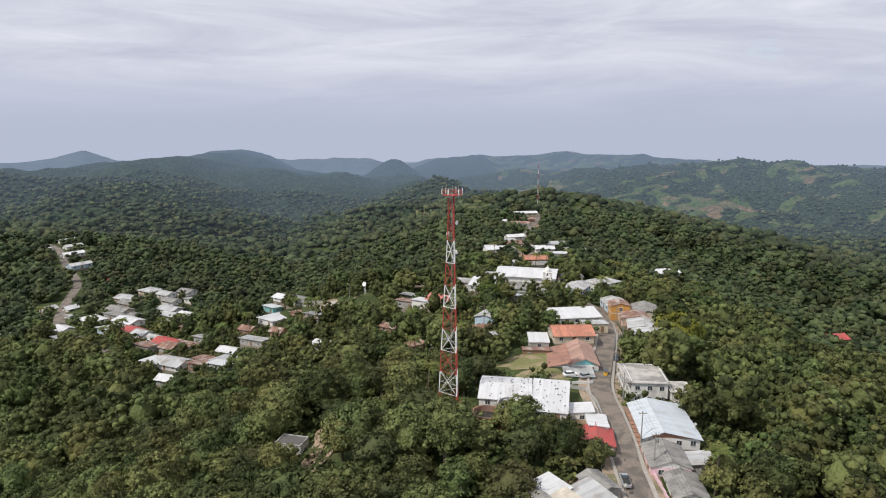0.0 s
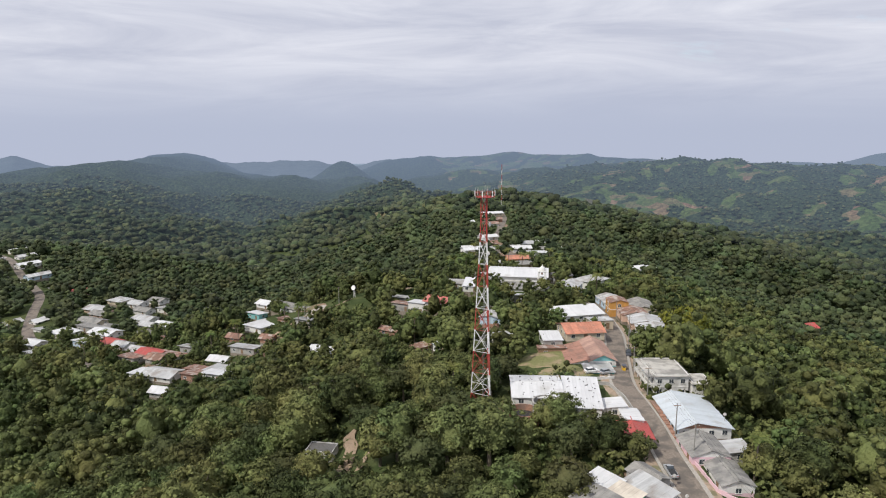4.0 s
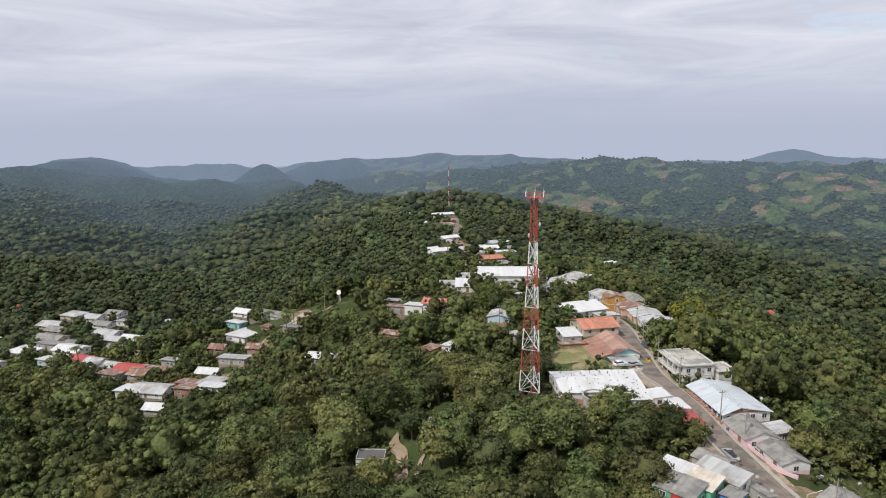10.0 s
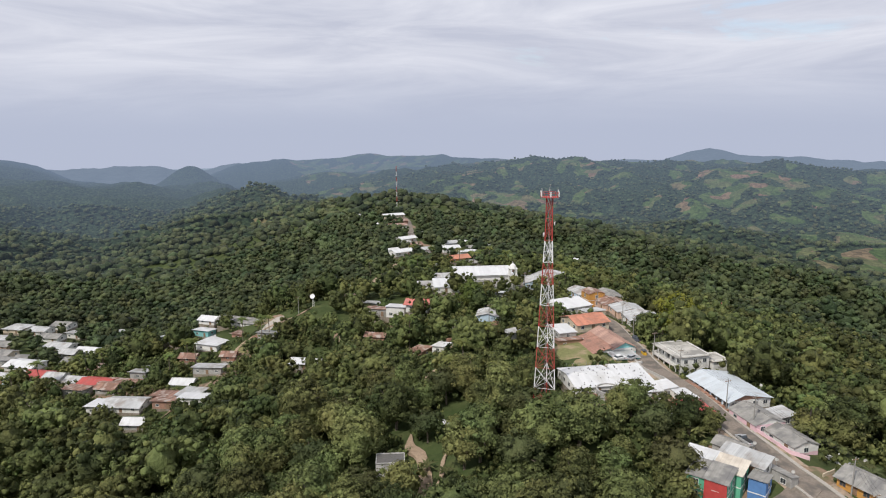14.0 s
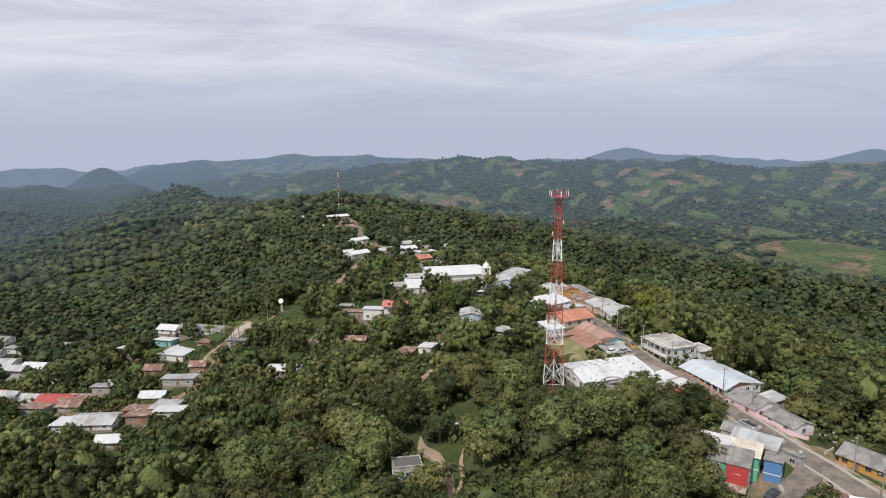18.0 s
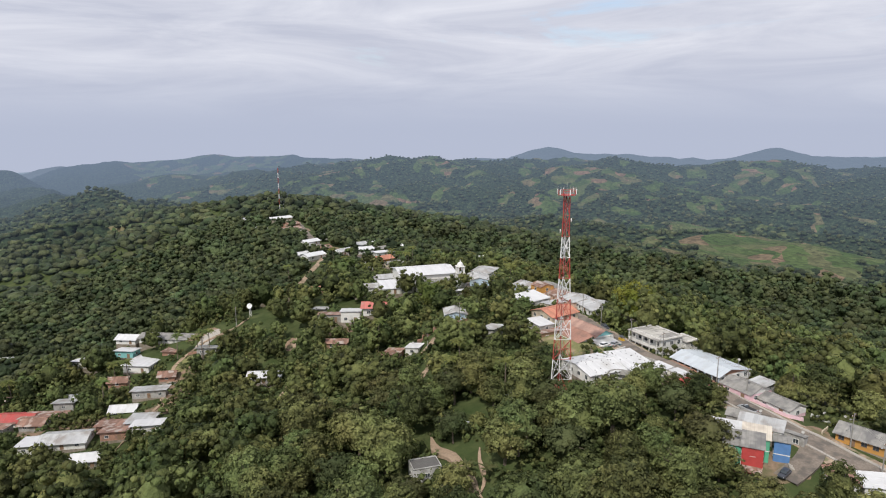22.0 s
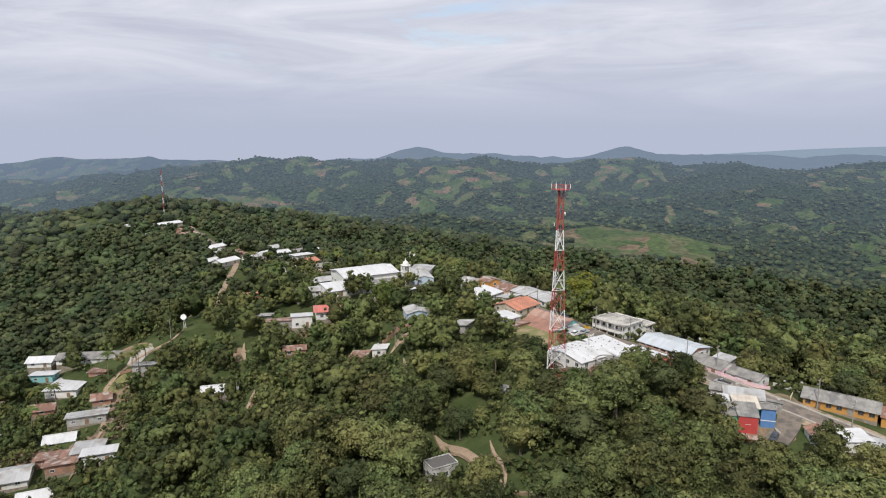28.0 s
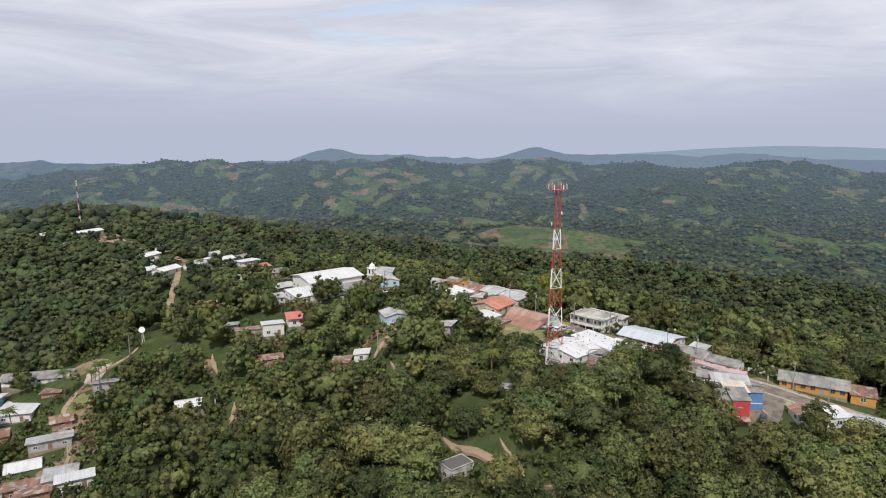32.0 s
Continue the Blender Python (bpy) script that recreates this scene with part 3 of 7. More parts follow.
def far_range(name, label, radius, bumps, level, wander, material):
    """A long range round the view: heights by bearing, with bumps of (bearing, rise, half width) in degrees and metres."""
    b = Build()
    rows, n = 7, 420
    for i in range(n + 1):
        a = -45 + 150 * i / n
        top = level + wander * (noise.noise((a / 9, radius / 700, 0)) + 0.5 * noise.noise((a / 3, radius / 700, 2)) + 0.45 * noise.noise((a / 1.1, radius / 700, 4)) + 0.2 * noise.noise((a / 0.4, radius / 700, 6)))
        for ba, rise, half in bumps:
            top += rise * math.exp(-((a - ba) / half) ** 2)
        for k in range(rows):
            u = k / (rows - 1)
            r = radius - 620 * (1 - u)
            z = -330 + (top + 330) * u ** 1.3 + (0 if k in (0, rows - 1) else 14 * noise.noise((a * 1.1, k * 0.9, 1)))
            b.v.append((r * math.sin(radians(a)), r * math.cos(radians(a)), z))
    b.f = [(i * rows + k, (i + 1) * rows + k, (i + 1) * rows + k + 1, i * rows + k + 1) for i in range(n) for k in range(rows - 1)]
    tagged(new(name, b.mesh(name, material, True)), label, "hills", kind="structure")


far_range("backdrop", "distant mountain ranges with blue-grey haze painted as glow", 4600, [(-28.5, 60, 1.6), (-12, -16, 6), (-3.5, -50, 2.2), (3, 10, 5), (39, 70, 2.4), (45, 30, 6), (57, 58, 1.8), (62, 38, 7), (67, 22, 2.5), (74, 26, 2.0), (80, 44, 10), (85, 20, 1.8)], -186, 20,
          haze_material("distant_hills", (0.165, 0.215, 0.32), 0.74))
far_range("backdrop_coast", "flat coast with pale haze painted as glow", 4880, [(80, 160, 20)], -236, 4, haze_material("distant_coast", (0.24, 0.31, 0.42), 0.85))

# ---- roads ----
ROAD_WIDE = 2.8


def smooth_line(pts, step=2.0):
    """A rounded line through the points, as (x, y)."""
    p = [Vector((x, y, 0)) for x, y in pts]
    p = [2 * p[0] - p[1]] + p + [2 * p[-1] - p[-2]]
    out = []
    for a, b, c, d in zip(p, p[1:], p[2:], p[3:]):
        n = max(1, int((c - b).length / step))
        for k in range(n):
            t = k / n
            out.append(0.5 * ((2 * b) + (c - a) * t + (2 * a - 5 * b + 4 * c - d) * t * t + (3 * b - a - 3 * c + d) * t ** 3))
    out.append(p[-2])
    return [(v.x, v.y) for v in out]


def strip(pts, lo, hi, lift, build, thick=0.5, uneven=0.0):
    """A band along a line from lo to hi metres to its right, lying on the ground."""
    rows = []
    for i, (x, y) in enumerate(pts):
        x0, y0 = pts[max(0, i - 1)]
        x1, y1 = pts[min(len(pts) - 1, i + 1)]
        d = math.hypot(x1 - x0, y1 - y0) or 1
        rx, ry = (y1 - y0) / d, -(x1 - x0) / d
        w = uneven * noise.noise((x / 4, y / 4, lo))
        if uneven:
            w += 0.5 * (hi - lo) * max(0, 1 - min(i, len(pts) - 1 - i) / 4) * 0.9
        z = max(land(x + rx * o, y + ry * o) for o in (lo, (lo + hi) / 2, hi)) + lift
        a, b = (x + rx * (lo + w), y + ry * (lo + w)), (x + rx * (hi - w), y + ry * (hi - w))
        rows.append([(*a, z - thick), (*a, z), (*b, z), (*b, z - thick)])
    k = len(build.v)
    for r in rows:
        build.v.extend(r)
    for i in range(len(rows) - 1):
        for j in range(3):
            build.f.append((k + i * 4 + j, k + i * 4 + j + 1, k + i * 4 + j + 5, k + i * 4 + j + 4))


LINES = {
    "street": smooth_line([(40, 66), (40, 80), (40.5, 100), (41.4, 118), (41.8, 128), (42.8, 138), (43.4, 151), (44.6, 166), (49.6, 184), (57.5, 211), (62, 236), (61.5, 256), (56, 270), (55, 300),
                           (52, 345), (62, 420), (60, 480), (78, 560), (96, 640), (104, 700)]),
    "side_street": smooth_line([(40, 105), (34, 102.5), (28, 101.5), (22.5, 101.5)]),
    "west_road": smooth_line([(-150, 285), (-178, 310), (-205, 340), (-221, 372), (-242, 425), (-262, 458), (-290, 497), (-344, 575), (-420, 650)]),
}
TRACKS = {
    "foot_track": smooth_line([(-28, 171), (-30.6, 163.5), (-29.6, 158), (-30.3, 151.5), (-31.5, 146), (-33.2, 142), (-36, 134), (-40, 124)]),
    "foot_track_east": smooth_line([(-31.8, 141.5), (-28, 145), (-25.8, 150.5), (-23, 154.5)]),
    "foot_track_low": smooth_line([(-33.4, 142), (-31, 137), (-27.4, 133), (-21, 129)]),
    "hill_track": smooth_line([(-18, 196), (-14, 201), (-9, 205), (-5, 211)]),
    "lane": smooth_line([(-2, 222), (4, 225), (10, 226), (17, 224)]),
    "village_track": smooth_line([(-100, 250), (-92, 262), (-83, 275), (-78, 290), (-72, 305), (-60, 312), (-46, 312), (-38, 316)]),
    "west_track": smooth_line([(-50, 238), (-45, 243), (-40, 250)]),
    "upper_track": smooth_line([(-32, 272), (-29, 280), (-25, 287)]),
    "ridge_lane": smooth_line([(-14, 342), (-8, 351), (4.8, 374), (18.6, 396), (37.8, 425), (50, 446)]),
}
side = Build()
OFFS = (-7.5, -5.5, -3.5, 3.5, 5.5, 7.5)
for i, (x, y) in enumerate(LINES["street"][:118]):
    (x0, y0), (x1, y1) = LINES["street"][max(0, i - 1)], LINES["street"][i + 1]
    d = math.hypot(x1 - x0, y1 - y0)
    for k, o in enumerate(OFFS):
        o += 1.3 * noise.noise((x / 5, y / 5, k)) if k in (0, 5) else 0
        px, py = x + o * (y1 - y0) / d, y - o * (x1 - x0) / d
        side.v.append((px, py, land(px, py) + (-0.3 if k in (0, 5) else 0.04)))
for i in range(117):
    side.f += [(i * 6 + k, i * 6 + k + 1, i * 6 + k + 7, i * 6 + k + 6) for k in range(5)]
tagged(new("ground_roadside", side.mesh("roadside", ROADSIDE)), "trodden dirt and scrub beside the street", "ground", kind="structure")
for name, pts in LINES.items():
    b, k = Build(), Build()
    strip(pts, -ROAD_WIDE, ROAD_WIDE, 0.12, b)
    tagged(new("road_" + name, b.mesh("road", ASPHALT)), "worn grey-brown paved street" if "street" in name else "worn pale village road", "road", kind="structure")
    if name == "street":
        near = pts[:120]
        for side, (lo, hi) in (("east", (ROAD_WIDE, ROAD_WIDE + 1.0)), ("west", (-ROAD_WIDE - 0.7, -ROAD_WIDE))):
            k = Build()
            strip(near, lo, hi, 0.30, k)
            tagged(new("pavement_" + side, k.mesh("pavement", KERB)), "narrow worn concrete pavement with a kerb", "pavement", kind="structure")
for name, pts in TRACKS.items():
    b = Build()
    half = 1.7 if name in ("foot_track", "ridge_lane") else 0.7 if name == "village_track" else 1.0
    strip(pts, -half, half, 0.32, b, 0.9, uneven=0.5)
    tagged(new("path_" + name, b.mesh("path", TRACK)), "bare reddish-brown dirt track", "track", kind="structure")



def patch(name, label, x, y, rx, ry, yaw, material, lift=0.07, n=26, rings=5):
    """A worn patch of ground with an uneven edge, draped on the slope."""
    b = Build()
    c, sn = math.cos(radians(yaw)), math.sin(radians(yaw))
    b.v.append((x, y, land(x, y) + lift))
    for k in range(1, rings + 1):
        for i in range(n):
            a = math.tau * i / n
            w = k / rings * (1 + 0.28 * noise.noise((x + 2 * math.cos(a), y + 2 * math.sin(a), 0.3)) * k / rings)
            u, v = rx * w * math.cos(a), ry * w * math.sin(a)
            px, py = x + u * c - v * sn, y + u * sn + v * c
            b.v.append((px, py, land(px, py) + (lift if k < rings else -0.15)))
    b.f = [(0, 1 + i, 1 + (i + 1) % n) for i in range(n)]
    for k in range(rings - 1):
        for i in range(n):
            b.f.append((1 + k * n + i, 1 + (k + 1) * n + i, 1 + (k + 1) * n + (i + 1) % n, 1 + k * n + (i + 1) % n))
    tagged(new(name, b.mesh(name, material, True)), label, "ground", kind="structure")


patch("ground_school_yard", "dry grass yard in front of the school", 28.5, 184, 11, 8, 10, GRASS)
patch("ground_yard", "dry grass yard beside the hall", 30, 173, 9, 5.5, 5, GRASS, 0.09)
for i, (x, y, rx, ry, yaw) in enumerate(((-78, 277, 13, 7, 55), (-70, 300, 9, 6, 60), (-88, 271, 8, 5, 20), (-106, 275, 12, 6, -20), (-120, 281, 10, 5, -25), (-160, 326, 14, 8, -30), (-180, 346, 14, 8, -30), (-150, 305, 12, 6, -30),
                                     (-43, 243, 5, 3.4, 40), (-30, 281, 6, 3, 60), (-36, 141, 5, 4, 60), (-33, 131, 6, 3, 30), (4, 155, 6.5, 6.5, 0), (8, 226, 8, 4, 10), (-10, 270, 9, 5, -30), (44, 108, 6, 5, 0), (24, 106, 9, 6, -50),
                                     (30, 118, 8, 6, -50), (60, 425, 14, 8, 60), (62, 470, 8, 14, 0), (84, 600, 8, 26, 0), (35, 140, 6, 8, 0), (22, 235, 6, 5, 0), (-58, 322, 9, 5, -30))):
    patch("ground_bare", "bare reddish-brown earth between houses", x, y, rx, ry, yaw, EARTH, 0.06 + 0.004 * (i % 5))
patch("ground_village_yard", "trodden bare earth and rubble between the village houses", -72, 297, 12, 7, 55, EARTH, 0.10)
patch("ground_village_grass", "dry yellowish grass plot below a low wall", -69.5, 303.5, 6.5, 4.5, 30, GRASS, 0.16)
patch("ground_village_slab", "pale concrete yard beside the village houses", -56, 315, 7.5, 4.5, 45, KERB, 0.14)
patch("ground_meadow", "pale green cleared meadow on the wooded hill", -8, 1022, 34, 22, 20, MEADOW, 1.5)

# ---- houses ----
FOUNDATION = surface("stained_foundation", (0.27, 0.23, 0.19), 0.95, 0, 0.25, 0.7, (0.20, 0.17, 0.12), 2.0)
SEEN = []      # houses that trees must not hide from the camera
FOOT = []      # (x, y, yaw, half length, half depth) of each house, kept clear of trees


def roof_slope(L, run, drop, thick=0.06, sheet_wide=0.95):
    """One slope of sheets: the upper edge at the origin, falling along +y; ribs between the sheets, each sheet a strip of its own."""
    b = Build()
    n = max(1, round(L / sheet_wide))
    w = L / n
    top, low = [], []
    j0 = j1 = 0.0
    for i in range(n):
        x0, x1 = -L / 2 + i * w, -L / 2 + (i + 1) * w
        for x, e in ((x0, 0.06), (x0 + 0.10, 0.0), (x1 - 0.10, 0.0)):
            top.append((x, 0, j0 + e))
            low.append((x, run + j1, -drop * (run + j1) / run + j0 + e))
        j0, j1 = random.uniform(-0.02, 0.02), random.uniform(-0.10, 0.10)
    top.append((L / 2, 0, 0.06))
    low.append((L / 2, run, -drop + 0.06))
    k = len(top)
    b.add(top + low, [(i, i + k, i + 1 + k, i + 1) for i in range(k - 1)])
    b.add([top[0], top[-1], low[-1], low[0], (-L / 2, 0, -thick), (L / 2, 0, -thick), (L / 2, run, -drop - thick), (-L / 2, run, -drop - thick)],
          [(4, 5, 6, 7), (0, 3, 7, 4), (1, 5, 6, 2)])
    return b


def window_part(house, m, w, h, frame_mat, label=""):
    """A window set into its wall: frame, sill and pane."""
    f = Build()
    f.box(-w / 2 - 0.08, w / 2 + 0.08, -0.07, 0.02, h, h + 0.09).box(-w / 2 - 0.12, w / 2 + 0.12, -0.12, 0.02, -0.09, 0)
    f.box(-w / 2 - 0.08, -w / 2, -0.07, 0.02, 0, h).box(w / 2, w / 2 + 0.08, -0.07, 0.02, 0, h).box(-0.03, 0.03, -0.055, 0.02, 0, h)
    win = part("window", f, frame_mat, house, label, m)
    part("pane", Build().box(-w / 2, w / 2, -0.035, 0.02, 0, h), GLASS, win)
    return win


def door_part(house, m, w, h, mat):
    d = part("door", Build().box(-w / 2, w / 2, -0.05, 0.02, 0, h).box(-w / 2 - 0.07, -w / 2, -0.08, 0.02, 0, h).box(w / 2, w / 2 + 0.07, -0.08, 0.02, 0, h)
             .box(-w / 2 - 0.07, w / 2 + 0.07, -0.08, 0.02, h, h + 0.08), mat, house, "", m)
    part("panel", Build().box(-w / 2 + 0.12, w / 2 - 0.12, -0.075, -0.04, 0.15, h * 0.45).box(-w / 2 + 0.12, w / 2 - 0.12, -0.075, -0.04, h * 0.52, h - 0.12), mat, d)


def house(label, x, y, yaw, L, D, eave, wall_mat, roof_mat, roof="gable", rise=1.3, over=0.5, storeys=1, tall=None, name="house", category="house", group="",
          doors=1, spacing=3.2, trim=None, gable_mat=None, ridge_at=0.5, frame_mat=None, band=None, porch=None, fall=1, window_label="", seen=True, bays=None):
    """A house with its long side along local x. eave: height of the eaves; the walls go down to the ground."""
    m = Matrix.Translation((x, y, 0)) @ Matrix.Rotation(radians(yaw), 4, "Z")
    corners = [m @ Vector((sx * L / 2, sy * D / 2, 0)) for sx in (-1, 1) for sy in (-1, 1)]
    gz = [land(c.x, c.y) for c in corners]
    low = min(gz) - 0.4
    if eave is None:
        eave = sum(gz) / 4 + 2.9 * storeys
    base = eave - (tall or 2.6 * storeys)
    if low > base - 0.4:
        low = base - 0.4
    FOOT.append((x, y, yaw, L / 2 + over, D / 2 + over))
    if seen:
        SEEN.append((x, y))
    h = thing(name, label, category, m @ Matrix.Translation((0, 0, base)), group)
    e = eave - base
    lo = low - base
    T = 0.2
    # walls as four slabs round a hollow, with the gables on the short sides
    b = Build()
    b.box(-L / 2, L / 2, -D / 2, -D / 2 + T, 0, e).box(-L / 2, L / 2, D / 2 - T, D / 2, 0, e)
    b.box(-L / 2, -L / 2 + T, -D / 2 + T, D / 2 - T, 0, e).box(L / 2 - T, L / 2, -D / 2 + T, D / 2 - T, 0, e)
    part("wall", b, wall_mat, h)
    part("foundation", Build().box(-L / 2 - 0.05, L / 2 + 0.05, -D / 2 - 0.05, D / 2 + 0.05, lo, 0.0), FOUNDATION, h)
    over_y = over
    if roof == "gable":
        ry = -D / 2 + D * ridge_at
        for sx in (-1, 1):
            g = Build()
            x0, x1 = sorted((sx * L / 2, sx * (L / 2 - T)))
            g.add([(x0, -D / 2, e), (x0, D / 2, e), (x0, ry, e + rise), (x1, -D / 2, e), (x1, D / 2, e), (x1, ry, e + rise)],
                  [(2, 1, 0), (3, 4, 5), (0, 1, 4, 3), (1, 2, 5, 4), (2, 0, 3, 5)])
            part("gable", g, gable_mat or wall_mat, h)
        for sgn in (-1, 1):
            run = (ry + D / 2) if sgn < 0 else (D / 2 - ry)
            full = run + over_y
            s = roof_slope(L + 2 * over, full, rise * full / run)
            at = Matrix.Translation((0, ry, e + rise + 0.10)) @ Matrix.Rotation(math.pi if sgn < 0 else 0, 4, "Z")
            part("roof_slope", s, roof_mat, h, at=at)
        part("ridge_cap", Build().bar((-L / 2 - over, ry, e + rise + 0.11), (L / 2 + over, ry, e + rise + 0.11), 0.13, 6), roof_mat, h)
    elif roof == "shed":
        full = D + 2 * over_y
        drop = rise * full / D
        s = roof_slope(L + 2 * over, full, drop)
        at = Matrix.Translation((0, -fall * (D / 2 + over_y), e + rise + 0.10 + rise * over_y / D)) @ Matrix.Rotation(0 if fall > 0 else math.pi, 4, "Z")
        part("roof_slope", s, roof_mat, h, at=at)
        hi = -fall * D / 2
        y0, y1 = sorted((hi, hi + fall * T))
        part("upper_wall", Build().box(-L / 2, L / 2, y0, y1, e, e + rise), gable_mat or wall_mat, h)
        for sx in (-1, 1):
            x0, x1 = sorted((sx * L / 2, sx * (L / 2 - T)))
            part("gable", Build().add([(x0, hi, e), (x0, -hi, e), (x0, hi, e + rise), (x1, hi, e), (x1, -hi, e), (x1, hi, e + rise)],
                                      [(2, 1, 0), (3, 4, 5), (0, 1, 4, 3), (1, 2, 5, 4), (2, 0, 3, 5)]), gable_mat or wall_mat, h)
    elif roof == "hip":
        a, c = L / 2 + over, D / 2 + over
        k = min(a, c) * 0.96
        r0, r1 = a - k, e + rise + 0.1
        z = e + 0.02
        pts = [(-a, -c, z), (a, -c, z), (a, c, z), (-a, c, z), (-r0, 0, r1), (r0, 0, r1)]
        for face in ((0, 1, 5, 4), (2, 3, 4, 5), (1, 2, 5), (3, 0, 4)):
            f = Build()
            vs = [pts[i] for i in face]
            f.add(vs + [(px, py, pz - 0.08) for px, py, pz in vs], [tuple(range(len(vs))), tuple(range(len(vs), 2 * len(vs)))[::-1]] +
                  [(i, i + len(vs), (i + 1) % len(vs) + len(vs), (i + 1) % len(vs)) for i in range(len(vs))])
            part("roof_slope", f, roof_mat, h)
        for i, j in ((0, 4), (3, 4), (1, 5), (2, 5), (4, 5)):
            part("ridge_cap", Build().bar(pts[i], pts[j], 0.11, 5), roof_mat, h)
    else:
        part("roof_slab", Build().box(-L / 2 - over, L / 2 + over, -D / 2 - over, D / 2 + over, e, e + 0.18), roof_mat, h)
        b = Build()
        for x0, x1, y0, y1 in ((-L / 2, L / 2, -D / 2, -D / 2 + 0.15), (-L / 2, L / 2, D / 2 - 0.15, D / 2), (-L / 2, -L / 2 + 0.15, -D / 2, D / 2), (L / 2 - 0.15, L / 2, -D / 2, D / 2)):
            b.box(x0, x1, y0, y1, e + 0.18, e + 0.18 + rise)
        part("parapet", b, wall_mat, h)
    # openings on all four sides, storey by storey
    fm = frame_mat or WALL_WHITE
    storey = e / storeys
    for ang, length, depth in ((0, L, D), (90, D, L), (180, L, D), (270, D, L)):
        side = Matrix.Rotation(radians(ang), 4, "Z") @ Matrix.Translation((0, -depth / 2, 0))
        n = int((length - 1.0) / spacing)
        if bays and bays[0] == ang:
            n = bays[1]
            w = length / n
            for i in range(n):
                px = (i + 0.5) * w - length / 2
                # a dark panel on the wall stands for the bay's inner shade
                part("bay_shade_panel", Build().box(px - w * 0.36, px + w * 0.36, -0.03, 0.03, 0.1, min(2.5, e - 0.5)), DARK, h, "", side)
                part("column", Build().box(px + w * 0.5 - 0.16, px + w * 0.5 + 0.16, -0.22, 0.0, -0.2, e - 0.1), bays[2], h, "", side)
            continue
        for s in range(storeys):
            for i in range(n):
                px = (i + 0.5) * length / n - length / 2
                if s == 0 and ang in (0, 180) and i % 3 == 1 and doors:
                    door_part(h, side @ Matrix.Translation((px, 0, 0.12)), 1.0, min(2.05, storey - 0.5), WOOD if (i + ang) % 2 else STEEL)
                else:
                    window_part(h, side @ Matrix.Translation((px, 0, s * storey + 1.0)), 1.15, min(1.15, storey - 1.5), fm, window_label)
    if band:
        mat, z0, z1 = band
        for k, (x0, x1, y0, y1) in enumerate(((-L / 2 - 0.02, L / 2 + 0.02, -D / 2 - 0.02, -D / 2), (-L / 2 - 0.02, L / 2 + 0.02, D / 2, D / 2 + 0.02),
                               (-L / 2 - 0.02, -L / 2, -D / 2, D / 2), (L / 2, L / 2 + 0.02, -D / 2, D / 2))):
            part("painted_band", Build().box(x0, x1, y0, y1, z0, z1), mat, h)
    if storeys > 1:
        b = Build().box(-L / 2 - 0.06, L / 2 + 0.06, -D / 2 - 0.06, D / 2 + 0.06, storey - 0.1, storey + 0.1)
        part("floor_edge", b, trim or WALL_WHITE, h)
    return h


# ---- the street and the houses of the town ----
ST = 85   # bearing of the street's houses
h = house("white-roofed market hall with a blue band facing the street", 54.8, 145.5, ST, 17.8, 12.4, 13.1, WALL_WHITE, ROOF_PALE, rise=1.5, over=0.6, ridge_at=0.66,
          name="market_hall", category="hall", gable_mat=WALL_BRICK, spacing=2.6, bays=(180, 7, WALL_SKY))
house("grey-roofed pink house beside the market hall", 50.6, 130.6, ST, 10.0, 8.4, 12.0, WALL_PINK, ROOF_GREY, rise=1.5, group="pink street houses", over=0.3, gable_mat=WALL_WHITE)
house("small white-blue roofed annex behind the pink house", 58.2, 130.5, ST, 5.0, 4.5, 11.4, WALL_BLOCK, ROOF_ZINC, roof="shed", rise=0.5, name="annex", category="annex")
house("pink and white street house with a weathered grey roof", 51.4, 120.6, ST, 9.8, 6.6, 11.0, WALL_PINK, ROOF_GREY, rise=1.2, group="pink street houses", over=0.35, gable_mat=WALL_WHITE,
      band=(WALL_WHITE, 1.0, 2.58))
house("white two-storey concrete house with a stained flat roof", 57.0, 167.6, ST, 13.0, 9.4, 16.0, WALL_WHITE, ROOF_STAINED, roof="flat", rise=0.25, over=0.5, storeys=2, tall=6.0, spacing=2.3, name="concrete_house")
ch = bpy.data.objects["concrete_house"]
part("balcony_slab", Build().box(-6.5, 6.5, 4.7, 6.3, 2.85, 3.03), WALL_BLOCK, ch, "stained concrete balcony")
part("balcony_parapet", Build().box(-6.5, 6.5, 6.16, 6.3, 3.03, 3.85).box(-6.5, -6.36, 4.7, 6.16, 3.03, 3.85).box(6.36, 6.5, 4.7, 6.16, 3.03, 3.85), WALL_WHITE, ch)
part("roof_overhang", Build().box(-6.9, 6.9, 5.2, 6.5, 6.02, 6.18), ROOF_STAINED, ch)
for i in range(5):
    part("balcony_post", Build().box(-6.4 + 3.15 * i, -6.2 + 3.15 * i, 6.1, 6.3, 0, 6.0), WALL_WHITE, ch)
# dark panels on the wall in place of shade behind open doorways
for i in range(4):
    part("doorway_shade_panel", Build().box(-5.6 + 3.1 * i, -3.6 + 3.1 * i, 4.69, 4.75, 0.1, 2.4), DARK, ch, "dark panel for the shade in an open shop doorway")
house("small white two-storey annex with a flat grey roof", 64.6, 162.6, ST, 6.5, 5.0, 14.2, WALL_WHITE, ROOF_STAINED, roof="flat", rise=0.25, storeys=2, tall=5.4, name="annex", category="annex")
house("small house with a bright red sheet roof", 36.9, 136.8, ST - 4, 8.2, 7.0, 13.4, WALL_CREAM, ROOF_RED, rise=1.1, over=0.5)
